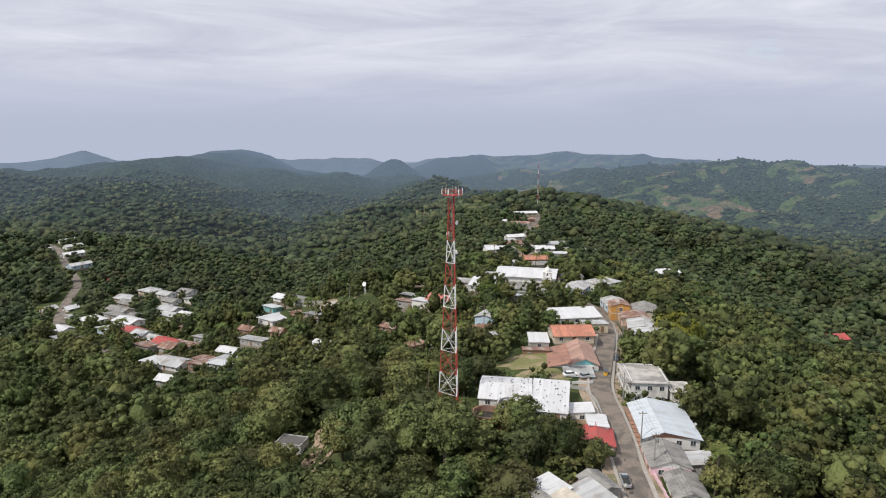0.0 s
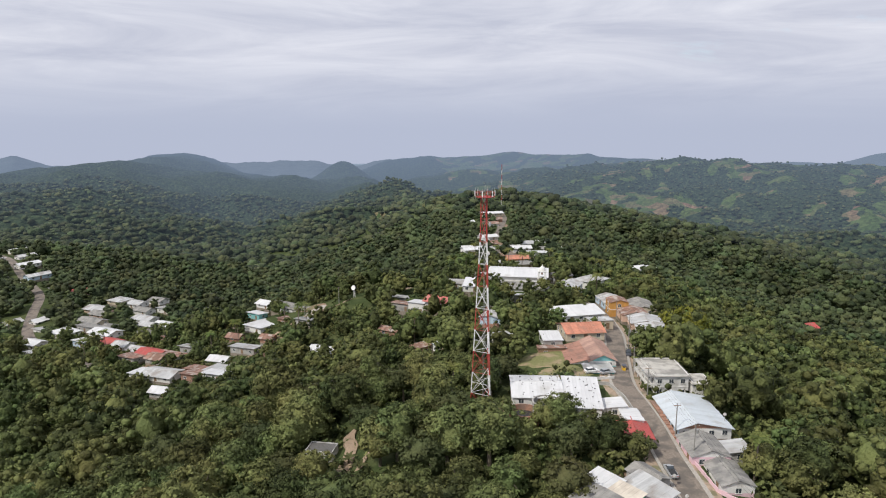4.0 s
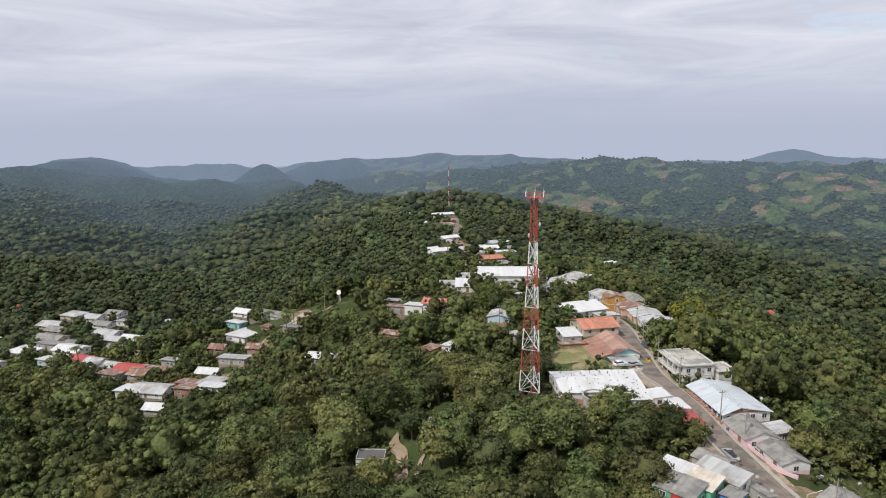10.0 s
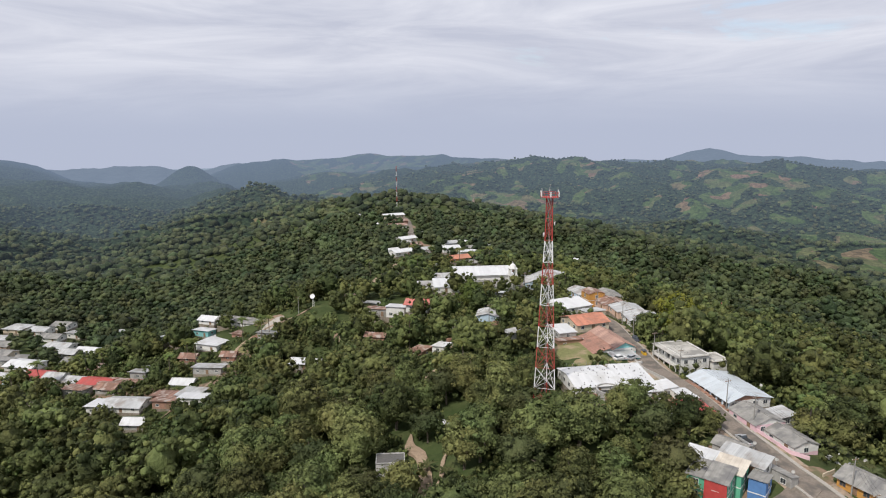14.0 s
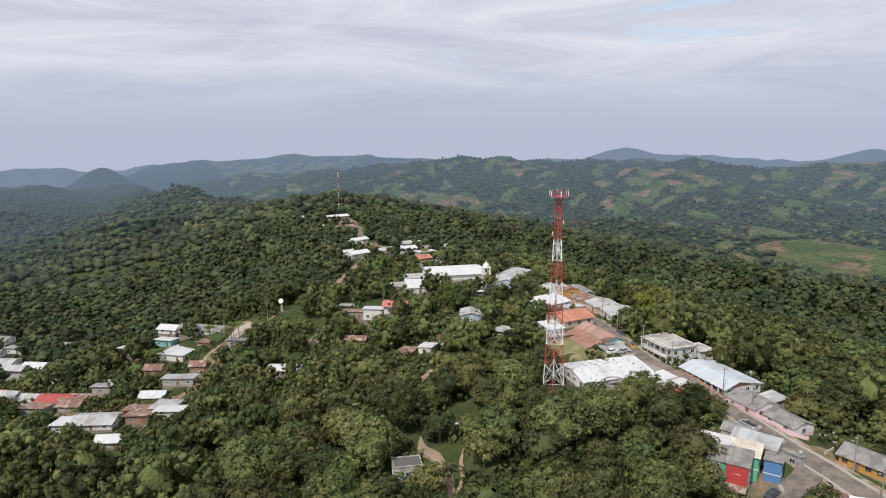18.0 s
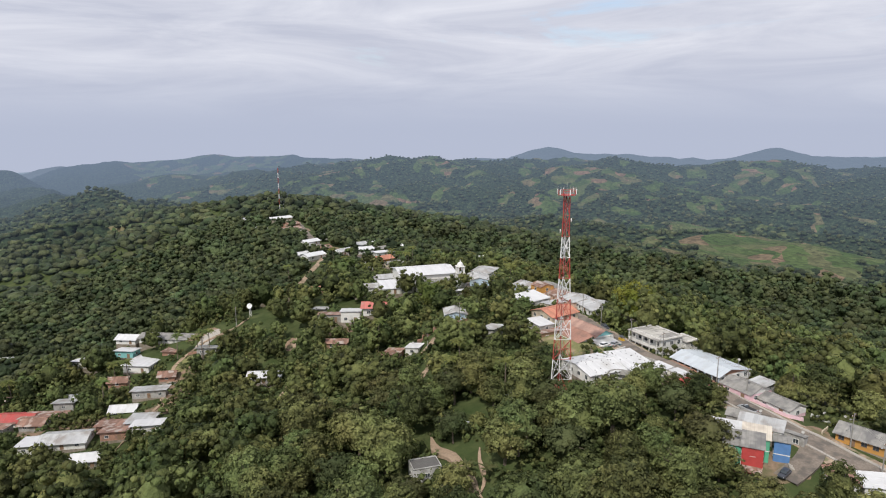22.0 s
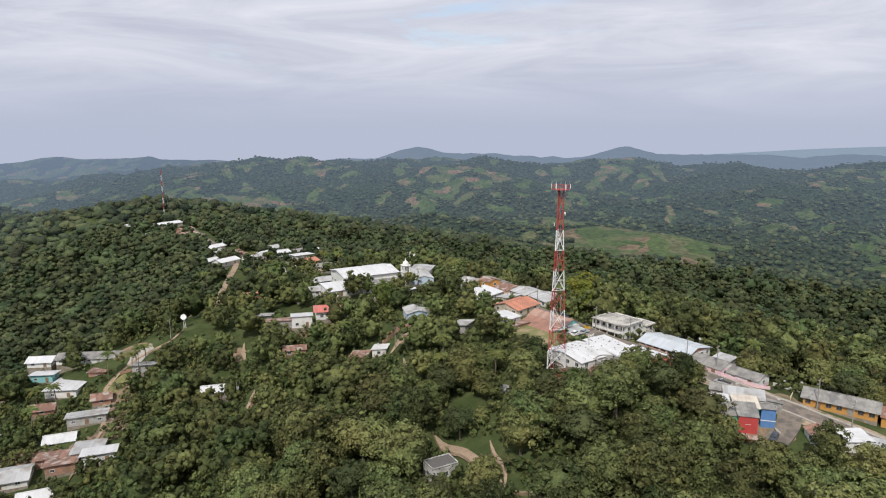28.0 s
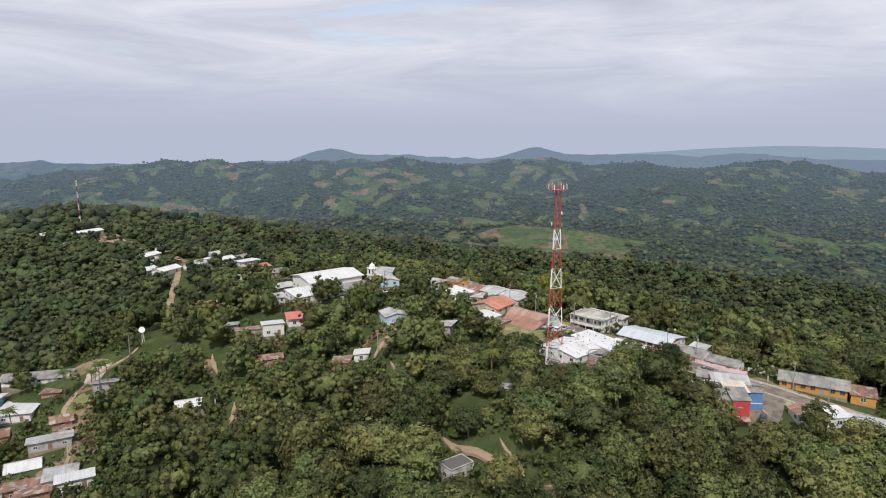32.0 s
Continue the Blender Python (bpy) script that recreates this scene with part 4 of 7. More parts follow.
house("small white-roofed shop beside the red-roofed house", 35.6, 148.4, ST + 2, 5.2, 5.6, 14.8, WALL_WHITE, ROOF_WHITE, roof="shed", rise=0.4, over=0.3, name="shop", category="shop")
house("narrow white-roofed shop on the street", 38.3, 142.8, ST, 6.2, 4.4, 14.3, WALL_WHITE, ROOF_WHITE, roof="shed", rise=0.4, over=0.3, name="shop", category="shop", fall=-1)
house("low tin-roofed shed in a yard", 31.5, 138.5, 10, 5, 3.5, 12.6, WALL_BLOCK, ROOF_ZINC, roof="shed", rise=0.4, name="shed", category="shed")
hall_a = house("wide white hall with a torn and patched white roof", 18.2, 157.0, -8, 12.5, 14.0, 16.4, WALL_WHITE, ROOF_WHITE, rise=1.2, over=0.4, name="hall", category="hall", spacing=3.0)
hall_b = house("white hall wing with a pale peeling roof", 28.6, 151.5, -12, 8.6, 17.0, 16.4, WALL_WHITE, ROOF_WHITE, roof="shed", rise=0.9, over=0.4, name="hall", category="hall", fall=-1, spacing=3.0)
house("school house with a teal gable and a weathered tile roof", 43.4, 185.6, ST + 1, 17.0, 7.8, 14.8, WALL_WHITE, ROOF_BROWN, rise=1.8, over=0.5, gable_mat=WALL_TEAL, name="school", category="school",
      band=(WALL_TEAL, 0.0, 1.1))
house("lower school wing with a darker tile roof", 36.4, 186.0, ST + 1, 15.0, 6.0, 13.6, WALL_WHITE, ROOF_TILE, roof="shed", rise=1.4, over=0.5, name="school_wing", category="school", band=(WALL_TEAL, 0.0, 1.1), fall=1)
house("low-roofed open car shed beside the school", 40.4, 174.2, -3, 7.6, 5.2, 13.6, WALL_TEAL, ROOF_ZINC, roof="shed", rise=0.5, name="car_shed", category="shed", fall=-1, bays=(0, 2, WALL_TEAL))
house("street house with a large orange tile roof", 43.6, 203.0, 2, 12.6, 11.0, 16.6, WALL_CREAM, ROOF_CLAY, rise=1.6, over=0.5)
house("small outbuilding with a flat white roof", 32.4, 198.0, -3, 6.0, 8.0, 15.6, WALL_BLOCK, ROOF_WHITE, roof="shed", rise=0.5, over=0.3, name="outbuilding", category="outbuilding", fall=-1)
house("rust-roofed open shed beside the outbuilding", 31.0, 191.6, -3, 8.5, 4.0, 14.2, WOOD, ROOF_RUST, roof="shed", rise=0.4, over=0.3, name="shed", category="shed")
house("long white-roofed house under trees", 49.0, 226.5, 8, 18.0, 9.0, 14.8, WALL_WHITE, ROOF_WHITE, roof="shed", rise=1.2, over=0.4, fall=-1)
house("pale-roofed corner house with cream walls", 54.5, 216.5, 2, 8.0, 6.0, 14.8, WALL_CREAM, ROOF_ZINC, roof="shed", rise=0.5, over=0.3)
# east side of the street, north of the two-storey house
house("long street house with a corrugated pale roof", 72.0, 209.5, 74, 12, 12, 12.6, WALL_WHITE, ROOF_ZINC, rise=1.2, over=0.4, group="street row")
house("street house with a patched zinc roof", 73.5, 222.0, 78, 10, 11, 12.4, WALL_PEACH, ROOF_ZINC, rise=1.2, over=0.4, group="street row")
house("low street house with a rusted roof", 73.0, 233.0, 84, 9, 10, 12.2, WALL_PEACH, ROOF_RUST, rise=1.2, over=0.3, group="street row")
house("two-storey street house with an orange front", 69.6, 241.0, 86, 7, 7, 14.6, WALL_OCHRE, ROOF_RUST, rise=1.0, over=0.3, storeys=2, tall=5.6, group="street row")
house("pale blue street house with a zinc roof", 71.0, 252.0, 92, 11, 9, 12.0, WALL_SKY, ROOF_ZINC, rise=1.2, over=0.3, group="street row")
house("street house with a weathered grey roof", 82.0, 248.0, 80, 14, 9, 10.4, WALL_CREAM, ROOF_GREY, rise=1.3, over=0.4, group="street row")
house("white-roofed house at the bend of the street", 60.0, 276.0, 60, 14, 9, 12.2, WALL_SKY, ROOF_ZINC, rise=1.2, over=0.4)
house("house with a pale grey hipped roof behind the bend", 76.0, 294.0, 35, 13, 10, 10.2, WALL_WHITE, ROOF_ZINC, roof="hip", rise=1.6, over=0.7, tall=4.5)
# dark stones that hold the sheets down on the hall's roofs
for ob, L, D, z0, slope in ((hall_a, 12.5, 14.0, 3.95, "gable"), (hall_b, 8.6, 17.0, 3.6, "shed")):
    for i in range(30):
        x, y = random.uniform(-L / 2, L / 2), random.uniform(-D / 2, D / 2)
        if slope == "gable":
            x, y = random.choice((-0.30, -0.1, 0.12, 0.34)) * L + random.uniform(-0.4, 0.4), y
            z = 2.6 + 1.2 * (1 - abs(y) / (D / 2)) + 0.16
        else:
            z = 2.6 + 0.9 * (y + D / 2) / D + 0.18
        r = random.uniform(0.10, 0.2)
        part("weight_stone", Build().lathe([(0, 0), (r, 0.02), (r * 0.9, 0.13), (r * 0.4, 0.2), (0, 0.2)], 6), STONE_AND_SHADE, ob, at=pose(x, y, z))
# church and its hall
house("large church hall with a bright white sheet roof", 41.5, 296.0, -14, 26, 19, 13.9, WALL_WHITE, ROOF_WHITE, rise=1.7, over=0.9, name="church_hall", category="hall", tall=5.5)
house("grey-roofed nave beside the church hall", 40.5, 280.5, -14, 23, 11, 11.2, WALL_WHITE, ROOF_GREY, rise=1.5, over=0.6, name="church", category="church", tall=4.5)
house("low white-roofed wing of the church hall", 22.0, 287.5, -14, 14, 13, 11.0, WALL_WHITE, ROOF_WHITE, roof="shed", rise=0.9, over=0.4, name="hall_wing", category="hall", fall=-1)
house("white-roofed parish house beside the church", 13.0, 301.0, -14, 11, 8, 8.6, WALL_WHITE, ROOF_ZINC, rise=1.1)
house("pale-roofed house behind the church", 62.0, 300.5, 20, 10, 8, 11.0, WALL_CREAM, ROOF_GREY, rise=1.2)
# west of the ridge
house("pale blue house on a high wall with a white-grey roof", 19.5, 233.0, 62, 8.5, 8.0, 12.6, WALL_SKY, ROOF_ZINC, rise=1.0, over=0.5, tall=4.6, frame_mat=WALL_WHITE, spacing=2.4)
house("white house with a red roof and a balcony", 1.5, 267.0, -30, 9.0, 7.5, 9.6, WALL_WHITE, ROOF_PINKRED, rise=1.3, over=1.0, tall=3.6)
house("white-roofed house beside the red-roofed one", -6.0, 274.0, -30, 8.0, 7.0, 6.4, WALL_WHITE, ROOF_WHITE, roof="shed", rise=0.7, tall=4)
house("grey block house with a rusted low roof", -13.0, 279.5, -30, 10.0, 6.0, 4.6, WALL_BLOCK, ROOF_RUST, roof="shed", rise=0.6)
house("half-hidden hut with a rusted sheet roof", -19.0, 258.0, -30, 8.0, 5.0, 0.2, WALL_BRICK, ROOF_RUST, rise=0.9)
house("small house with a rust-red tin roof", -8.0, 232.0, 40, 7.0, 6.0, 1.6, WALL_BRICK, ROOF_RUST, roof="shed", rise=0.6)
house("small white house beside the tin-roofed one", -0.5, 229.5, 40, 5.0, 5.0, 3.2, WALL_WHITE, ROOF_WHITE, roof="shed", rise=0.5)
house("white-roofed house alone among trees", -46.5, 263.5, -28, 12.0, 6.5, -9.5, WALL_BLOCK, ROOF_WHITE, rise=1.0, over=0.6)
# the dark flat slab stands for the shaded inside of the roofless hut
house("unfinished block hut, dark slab for the shade in its open top", -37.3, 157.8, -14, 7.2, 5.0, 1.25, WALL_PALE, STONE_AND_SHADE, roof="flat", rise=0.25, over=0.0, tall=3.4, name="block_hut", category="hut")
house("small house hidden under trees beside the track", -17.0, 170.0, 20, 7.0, 5.0, 3.2, WALL_BLOCK, ROOF_WHITE, roof="shed", rise=0.5)
house("tin shack half hidden under trees", -3.0, 166.0, 15, 5.0, 4.0, 8.2, WALL_BLOCK, ROOF_ZINC, seen=False, roof="shed", rise=0.4, name="shack", category="shack")
# houses at the foot of the street
house("green-walled two-storey house with a grey roof", 18.4, 112.0, -57, 3.6, 6.0, 13.0, WALL_GREEN, ROOF_GREY, roof="shed", rise=0.9, over=0.35, storeys=2, tall=5.4, fall=-1, spacing=2.2)
rh = house("red-fronted two-storey house with green sides and a grey roof", 20.2, 108.2, -57, 4.4, 6.0, 13.4, WALL_GREEN, ROOF_GREY, roof="shed", rise=1.0, over=0.35, storeys=2, tall=6.0, fall=-1, spacing=2.4)
part("red_front", Build().box(-2.22, 2.22, -3.10, -3.01, -0.3, 6.0), WALL_RED, rh, "red-painted front wall")
part("lean_to", Build().add([(-2.2, -3.1, 1.6), (2.2, -3.1, 1.6), (2.2, -5.0, 1.0), (-2.2, -5.0, 1.0), (-2.2, -3.1, 1.5), (2.2, -3.1, 1.5), (2.2, -5.0, 0.9), (-2.2, -5.0, 0.9)],
                            [(0, 3, 2, 1), (4, 5, 6, 7), (0, 4, 7, 3), (1, 2, 6, 5), (2, 3, 7, 6)]), ROOF_RUST, rh, "rusted lean-to roof")
house("green and blue two-storey house with a cream roof", 24.8, 110.4, -57, 5.6, 5.6, 13.5, WALL_GREEN, ROOF_CREAM, roof="shed", rise=0.7, over=0.4, storeys=2, tall=5.6, fall=-1)
house("blue two-storey house on the corner", 29.0, 106.6, -57, 3.4, 5.0, 12.2, WALL_BLUE, ROOF_GREY, roof="shed", rise=0.5, over=0.3, storeys=2, tall=5.0)
house("long white-roofed house with a pale front", 31.2, 113.4, -64, 9.6, 4.8, 12.9, WALL_WHITE, ROOF_ZINC, roof="shed", rise=0.8, over=0.4, fall=-1)
house("narrow grey lean-to beside the street", 36.2, 111.0, -79, 11.0, 2.4, 10.9, WALL_BLOCK, ROOF_GREY, roof="shed", rise=0.4, over=0.2, name="lean_to", category="shed")
house("low white-roofed house behind the corner", 23.2, 117.4, -57, 6.4, 5.0, 12.6, WALL_WHITE, ROOF_WHITE, roof="shed", rise=0.6, over=0.4, fall=-1)
house("grey-roofed house above the corner", 33.4, 119.6, -66, 7.0, 5.0, 12.4, WALL_BLOCK, ROOF_GREY, rise=0.9, over=0.4)
house("long ochre and peach street house with a grey roof", 51.4, 95.8, 100, 17.0, 7.0, 11.0, WALL_PEACH, ROOF_GREY, rise=1.5, over=0.7, band=(WALL_OCHRE, 0.0, 2.3), spacing=2.2, frame_mat=WOOD)
house("ochre-walled shed at the end of the long house", 53.6, 83.6, 100, 6.0, 6.0, 9.8, WALL_OCHRE, ROOF_RUST, roof="shed", rise=0.7, over=0.4, name="shed", category="shed")
house("small house with a brown and white roof at the crossing", 30.0, 93.5, 40, 7.0, 5.5, 9.4, WALL_WHITE, ROOF_RUST, rise=1.0, over=0.4)
house("white-roofed house beside the crossing", 33.5, 88.0, 40, 6.5, 6.0, 9.6, WALL_WHITE, ROOF_WHITE, roof="shed", rise=0.5, over=0.4)
house("long pale-roofed house by the lower street", 33.0, 78.0, 97, 13.0, 7.0, 9.2, WALL_WHITE, ROOF_ZINC, roof="shed", rise=0.6, over=0.4)
# east slope
house("white house alone on the wooded east slope", 133.0, 376.0, 15, 15, 9, -4.4, WALL_WHITE, ROOF_WHITE, rise=1.6, over=0.7)
house("house with a red roof on the east slope", 202.0, 319.0, 10, 11, 8, -25.2, WALL_OCHRE, ROOF_RED, rise=1.6, over=0.7, tall=4)
house("low white-roofed house beside the red-roofed one", 185.0, 316.0, 14, 14, 6, -26.0, WALL_WHITE, ROOF_WHITE, rise=1.0)
house("small pale-roofed hut on the east slope", 146.0, 315.0, 12, 8, 6, -10.6, WALL_BLOCK, ROOF_ZINC, rise=0.9, name="hut", category="hut")

# the western village and the northern houses: plain cottages, each at its own place
# (x, y, bearing, length, depth, eaves, wall, roof, kind of roof)
COTTAGES = [
    (-94, 280.5, -22, 8.6, 6.4, -18.4, WALL_WHITE, ROOF_WHITE, "gable"), (-84, 286.5, -22, 12.0, 6.0, -15.6, WALL_BLOCK, ROOF_ZINC, "shed"),
    (-69, 333, -36, 25, 8, -10.4, WALL_WHITE, ROOF_GREY, "gable"), (-82, 318.5, -36, 11, 14, -15.2, WALL_WHITE, ROOF_WHITE, "shed"),
    (-70, 320, -36, 6, 8, -13.0, WALL_BRICK, ROOF_RUST, "shed"), (-87, 331, -36, 8, 6, -13.2, WALL_TEAL, ROOF_WHITE, "shed"), (-84.5, 345, -36, 9, 7, -11.6, WALL_WHITE, ROOF_WHITE, "gable"), (-53, 321, -30, 7, 5, -12.4, WALL_BLOCK, ROOF_ZINC, "shed"),
    (-113, 264, -22, 14, 9, -17.6, WALL_WHITE, ROOF_ZINC, "gable"), (-122, 268, -22, 8, 8, -18.8, WALL_WHITE, ROOF_WHITE, "shed"), (-90, 263, -25, 8, 9, -16.6, WALL_WHITE, ROOF_ZINC, "shed"),
    (-99, 266, -25, 9, 6, -17.4, WALL_BRICK, ROOF_RUST, "shed"), (-108, 248, -20, 8, 5.5, -18.6, WALL_BLOCK, ROOF_WHITE, "gable"),
    (-119, 291, -28, 14, 7, -19.6, WALL_WHITE, ROOF_RUST, "shed"), (-128, 296, -28, 13, 8, -20.0, WALL_WHITE, ROOF_RED, "gable"), (-109, 306, -25, 6, 5, -20.6, WALL_BLOCK, ROOF_WHITE, "gable"),
    (-137, 303, -30, 8, 6, -20.6, WALL_WHITE, ROOF_ZINC, "gable"), (-163, 331, -30, 14, 9, -20.6, WALL_WHITE, ROOF_WHITE, "gable"), (-154, 317, -30, 10, 7, -21.2, WALL_WHITE, ROOF_RED, "gable"),
    (-169, 320, -30, 8, 6, -21.6, WALL_SKY, ROOF_WHITE, "shed"), (-186, 338, -35, 12, 9, -22.0, WALL_WHITE, ROOF_WHITE, "hip"), (-181, 358, -30, 15, 8, -22.6, WALL_CREAM, ROOF_GREY, "gable"),
    (-189, 385, -30, 14, 9, -23.4, WALL_PEACH, ROOF_ZINC, "gable"), (-186, 408, -30, 11, 9, -24.6, WALL_CREAM, ROOF_ZINC, "hip"), (-175, 405, -30, 12, 8, -26, WALL_WHITE, ROOF_ZINC, "gable"),
    (-166, 418, -30, 10, 8, -28, WALL_WHITE, ROOF_GREY, "gable"), (-158, 371, -30, 13, 8, -26, WALL_WHITE, ROOF_ZINC, "gable"), (-146, 340, -30, 8, 7, -24.5, WALL_BLOCK, ROOF_GREY, "gable"),
    (-136, 330, -30, 9, 7, -24.8, WALL_BLOCK, ROOF_RUST, "gable"), (-168, 350, -30, 8, 7, -24, WALL_BLOCK, ROOF_GREY, "gable"), (-195, 326, -30, 9, 7, -23.6, WALL_WHITE, ROOF_WHITE, "gable"),
    (-187, 311, -30, 8, 6, -23.6, WALL_WHITE, ROOF_ZINC, "shed"), (-224, 328, -30, 7, 6, -28, WALL_WHITE, ROOF_WHITE, "shed"), (-205, 352, -30, 6, 5, -25, WALL_WHITE, ROOF_ZINC, "shed"),
    (-214, 368, 60, 8, 6, -24.6, WALL_WHITE, ROOF_WHITE, "gable"), (-231, 372, 60, 9, 6, -26.6, WALL_CREAM, ROOF_ZINC, "gable"), (-223, 438, -30, 14, 10, -25.4, WALL_PINK, ROOF_RED, "gable"),
    (-240, 445, -30, 9, 7, -26, WALL_WHITE, ROOF_ZINC, "shed"), (-274, 457, 60, 12, 7, -25.6, WALL_WHITE, ROOF_WHITE, "gable"), (-273, 485, 55, 16, 8, -25, WALL_SKY, ROOF_ZINC, "gable"),
    (-303, 530, 55, 16, 9, -26, WALL_WHITE, ROOF_WHITE, "gable"), (-327, 573, 55, 14, 8, -28, WALL_WHITE, ROOF_ZINC, "gable"), (-342, 551, 50, 18, 7, -27, WALL_WHITE, ROOF_WHITE, "shed"),
    (-356, 616, 55, 13, 9, -31, WALL_WHITE, ROOF_WHITE, "gable"), (-376, 577, 45, 18, 10, -28, WALL_PEACH, ROOF_RED, "gable"), (-136, 425, -30, 16, 6, -38, WALL_WHITE, ROOF_WHITE, "shed"),
    (-101, 345, -36, 14, 5, -20, WALL_WHITE, ROOF_WHITE, "shed"), (-98, 352, -36, 8, 6, -21, WALL_BLOCK, ROOF_ZINC, "gable"), (-76, 298, -22, 6, 5, -15.0, WALL_BRICK, ROOF_RUST, "gable"),
    (-33, 326, -30, 6, 5, -6.5, WALL_BLOCK, ROOF_ZINC, "shed"), (-15, 364, -10, 8, 6, -6, WALL_BLOCK, ROOF_WHITE, "shed"),
    (87, 664, 10, 22, 12, -10.6, WALL_CREAM, ROOF_WHITE, "gable"), (72, 585, 5, 16, 10, -8.6, WALL_WHITE, ROOF_RUST, "gable"), (82, 612, 15, 12, 9, -9, WALL_BRICK, ROOF_RUST, "gable"),
    (58, 500, 20, 14, 8, -5.5, WALL_WHITE, ROOF_WHITE, "gable"), (80, 520, 5, 9, 8, -6, WALL_WHITE, ROOF_ZINC, "gable"), (38, 438, 15, 14, 9, -2.8, WALL_WHITE, ROOF_WHITE, "gable"),
    (54, 462, 12, 10, 8, -3.5, WALL_BRICK, ROOF_RUST, "gable"), (70, 428, 0, 12, 8, -0.6, WALL_WHITE, ROOF_WHITE, "gable"), (82, 460, 8, 13, 9, -3.5, WALL_WHITE, ROOF_ZINC, "gable"),
    (77, 412, -5, 12, 10, -1.0, WALL_WHITE, ROOF_WHITE, "shed"), (90, 436, 5, 10, 8, -3.2, WALL_CREAM, ROOF_GREY, "gable"), (56, 372, 4, 12, 9, 4.6, WALL_OCHRE, ROOF_CLAY, "gable"),
    (66, 384, 8, 10, 8, 1.2, WALL_WHITE, ROOF_ZINC, "gable"), (103, 445, 5, 11, 8, -5.5, WALL_WHITE, ROOF_WHITE, "gable"), (145, 511, 10, 12, 9, -19.5, WALL_WHITE, ROOF_WHITE, "gable"),
    (-183, 373, -30, 10, 7, -22.9, WALL_PEACH, ROOF_GREY, "gable"), (-166, 392, -30, 11, 7, -26.8, WALL_WHITE, ROOF_GREY, "gable"), (-157, 403, -30, 9, 6, -29.6, WALL_WHITE, ROOF_ZINC, "shed"),
    (-143, 359, -30, 10, 7, -26, WALL_WHITE, ROOF_WHITE, "gable"), (-176, 343, -30, 12, 6, -21.3, WALL_BLOCK, ROOF_GREY, "shed"), (-150, 353, -30, 9, 6, -24, WALL_BLOCK, ROOF_ZINC, "gable"),
    (-134, 287, -28, 9, 6, -18.6, WALL_BLOCK, ROOF_RUST, "shed"), (-146, 309, -30, 8, 6, -20, WALL_WHITE, ROOF_ZINC, "gable"),
    (-89, 255.5, -22, 9, 6, -15.4, WALL_WHITE, ROOF_WHITE, "shed"), (-99, 258, -22, 8, 5, -16.4, WALL_BRICK, ROOF_RUST, "shed"), (-122, 284, -28, 8, 6, -18, WALL_BLOCK, ROOF_RUST, "gable"),
    (-112, 298, -25, 7, 5, -18.6, WALL_BLOCK, ROOF_ZINC, "shed"), (-93, 307, -25, 7, 5, -17, WALL_BRICK, ROOF_RUST, "gable"), (-59, 302, -30, 8, 5, -8.4, WALL_BLOCK, ROOF_ZINC, "shed"),
    (-12.5, 297, -30, 10, 6, 2.5, WALL_BLOCK, ROOF_ZINC, "shed"), (65.5, 441, 12, 11, 6, -2.2, WALL_WHITE, ROOF_WHITE, "shed"),
    (54, 433, 12, 12, 7, -1.5, WALL_WHITE, ROOF_ZINC, "gable"), (102, 491, 5, 12, 8, -10, WALL_WHITE, ROOF_WHITE, "gable"), (40, 357, 8, 8, 9, 5.2, WALL_WHITE, ROOF_ZINC, "shed"),
    (28, 263, -14, 9, 6, 12.0, WALL_WHITE, ROOF_ZINC, "shed"), (36, 257, -14, 8, 5, 13.0, WALL_BLOCK, ROOF_WHITE, "shed"), (55.5, 352, 5, 10, 8, 5.6, WALL_CREAM, ROOF_GREY, "hip"),
    (4.5, 339, -10, 10, 6, 0.6, WALL_BRICK, ROOF_CLAY, "shed"), (17, 205, 20, 6, 5, 14.2, WALL_BLOCK, ROOF_ZINC, "shed"), (113, 325, 20, 15, 10, -1.8, WALL_WHITE, ROOF_ZINC, "hip"),
    (50, 483, 12, 12, 7, -5.7, WALL_WHITE, ROOF_ZINC, "gable"), (37, 460, 15, 10, 7, -6.2, WALL_WHITE, ROOF_WHITE, "gable"), (59, 637, 10, 12, 7, -15, WALL_WHITE, ROOF_WHITE, "gable"),
    (62, 690, 20, 10, 8, -13, WALL_WHITE, ROOF_WHITE, "gable"), (30, 318, -10, 12, 7, 7.4, WALL_BLOCK, ROOF_ZINC, "gable"), (92, 322, 20, 14, 8, 4.6, WALL_WHITE, ROOF_ZINC, "gable"),
]
WORDS = {WALL_WHITE: "white-walled", WALL_BLOCK: "grey block", WALL_BRICK: "brown brick", WALL_SKY: "pale blue", WALL_TEAL: "teal-walled", WALL_CREAM: "cream", WALL_PEACH: "peach", WALL_PINK: "pink", WALL_OCHRE: "ochre"}
ROOFS = {ROOF_WHITE: "a white sheet roof", ROOF_ZINC: "a zinc roof", ROOF_GREY: "a grey fibre-cement roof", ROOF_RUST: "a rusted sheet roof", ROOF_RED: "a red sheet roof", ROOF_CLAY: "an orange tile roof"}
for x, y, yaw, L, D, eave, wm, rm, kind in COTTAGES:
    place = "in the western village" if x < -40 else "on the northern ridge"
    far = y > 420
    house(f"{WORDS[wm]} cottage with {ROOFS[rm]} {place}", x, y, yaw, L, D, eave, wm, rm, roof=kind, rise=0.7 if kind == "shed" else 1.2, over=0.75, group="village cottages",
          spacing=4.5 if far else 3.4, tall=3.0 if far else 2.3)

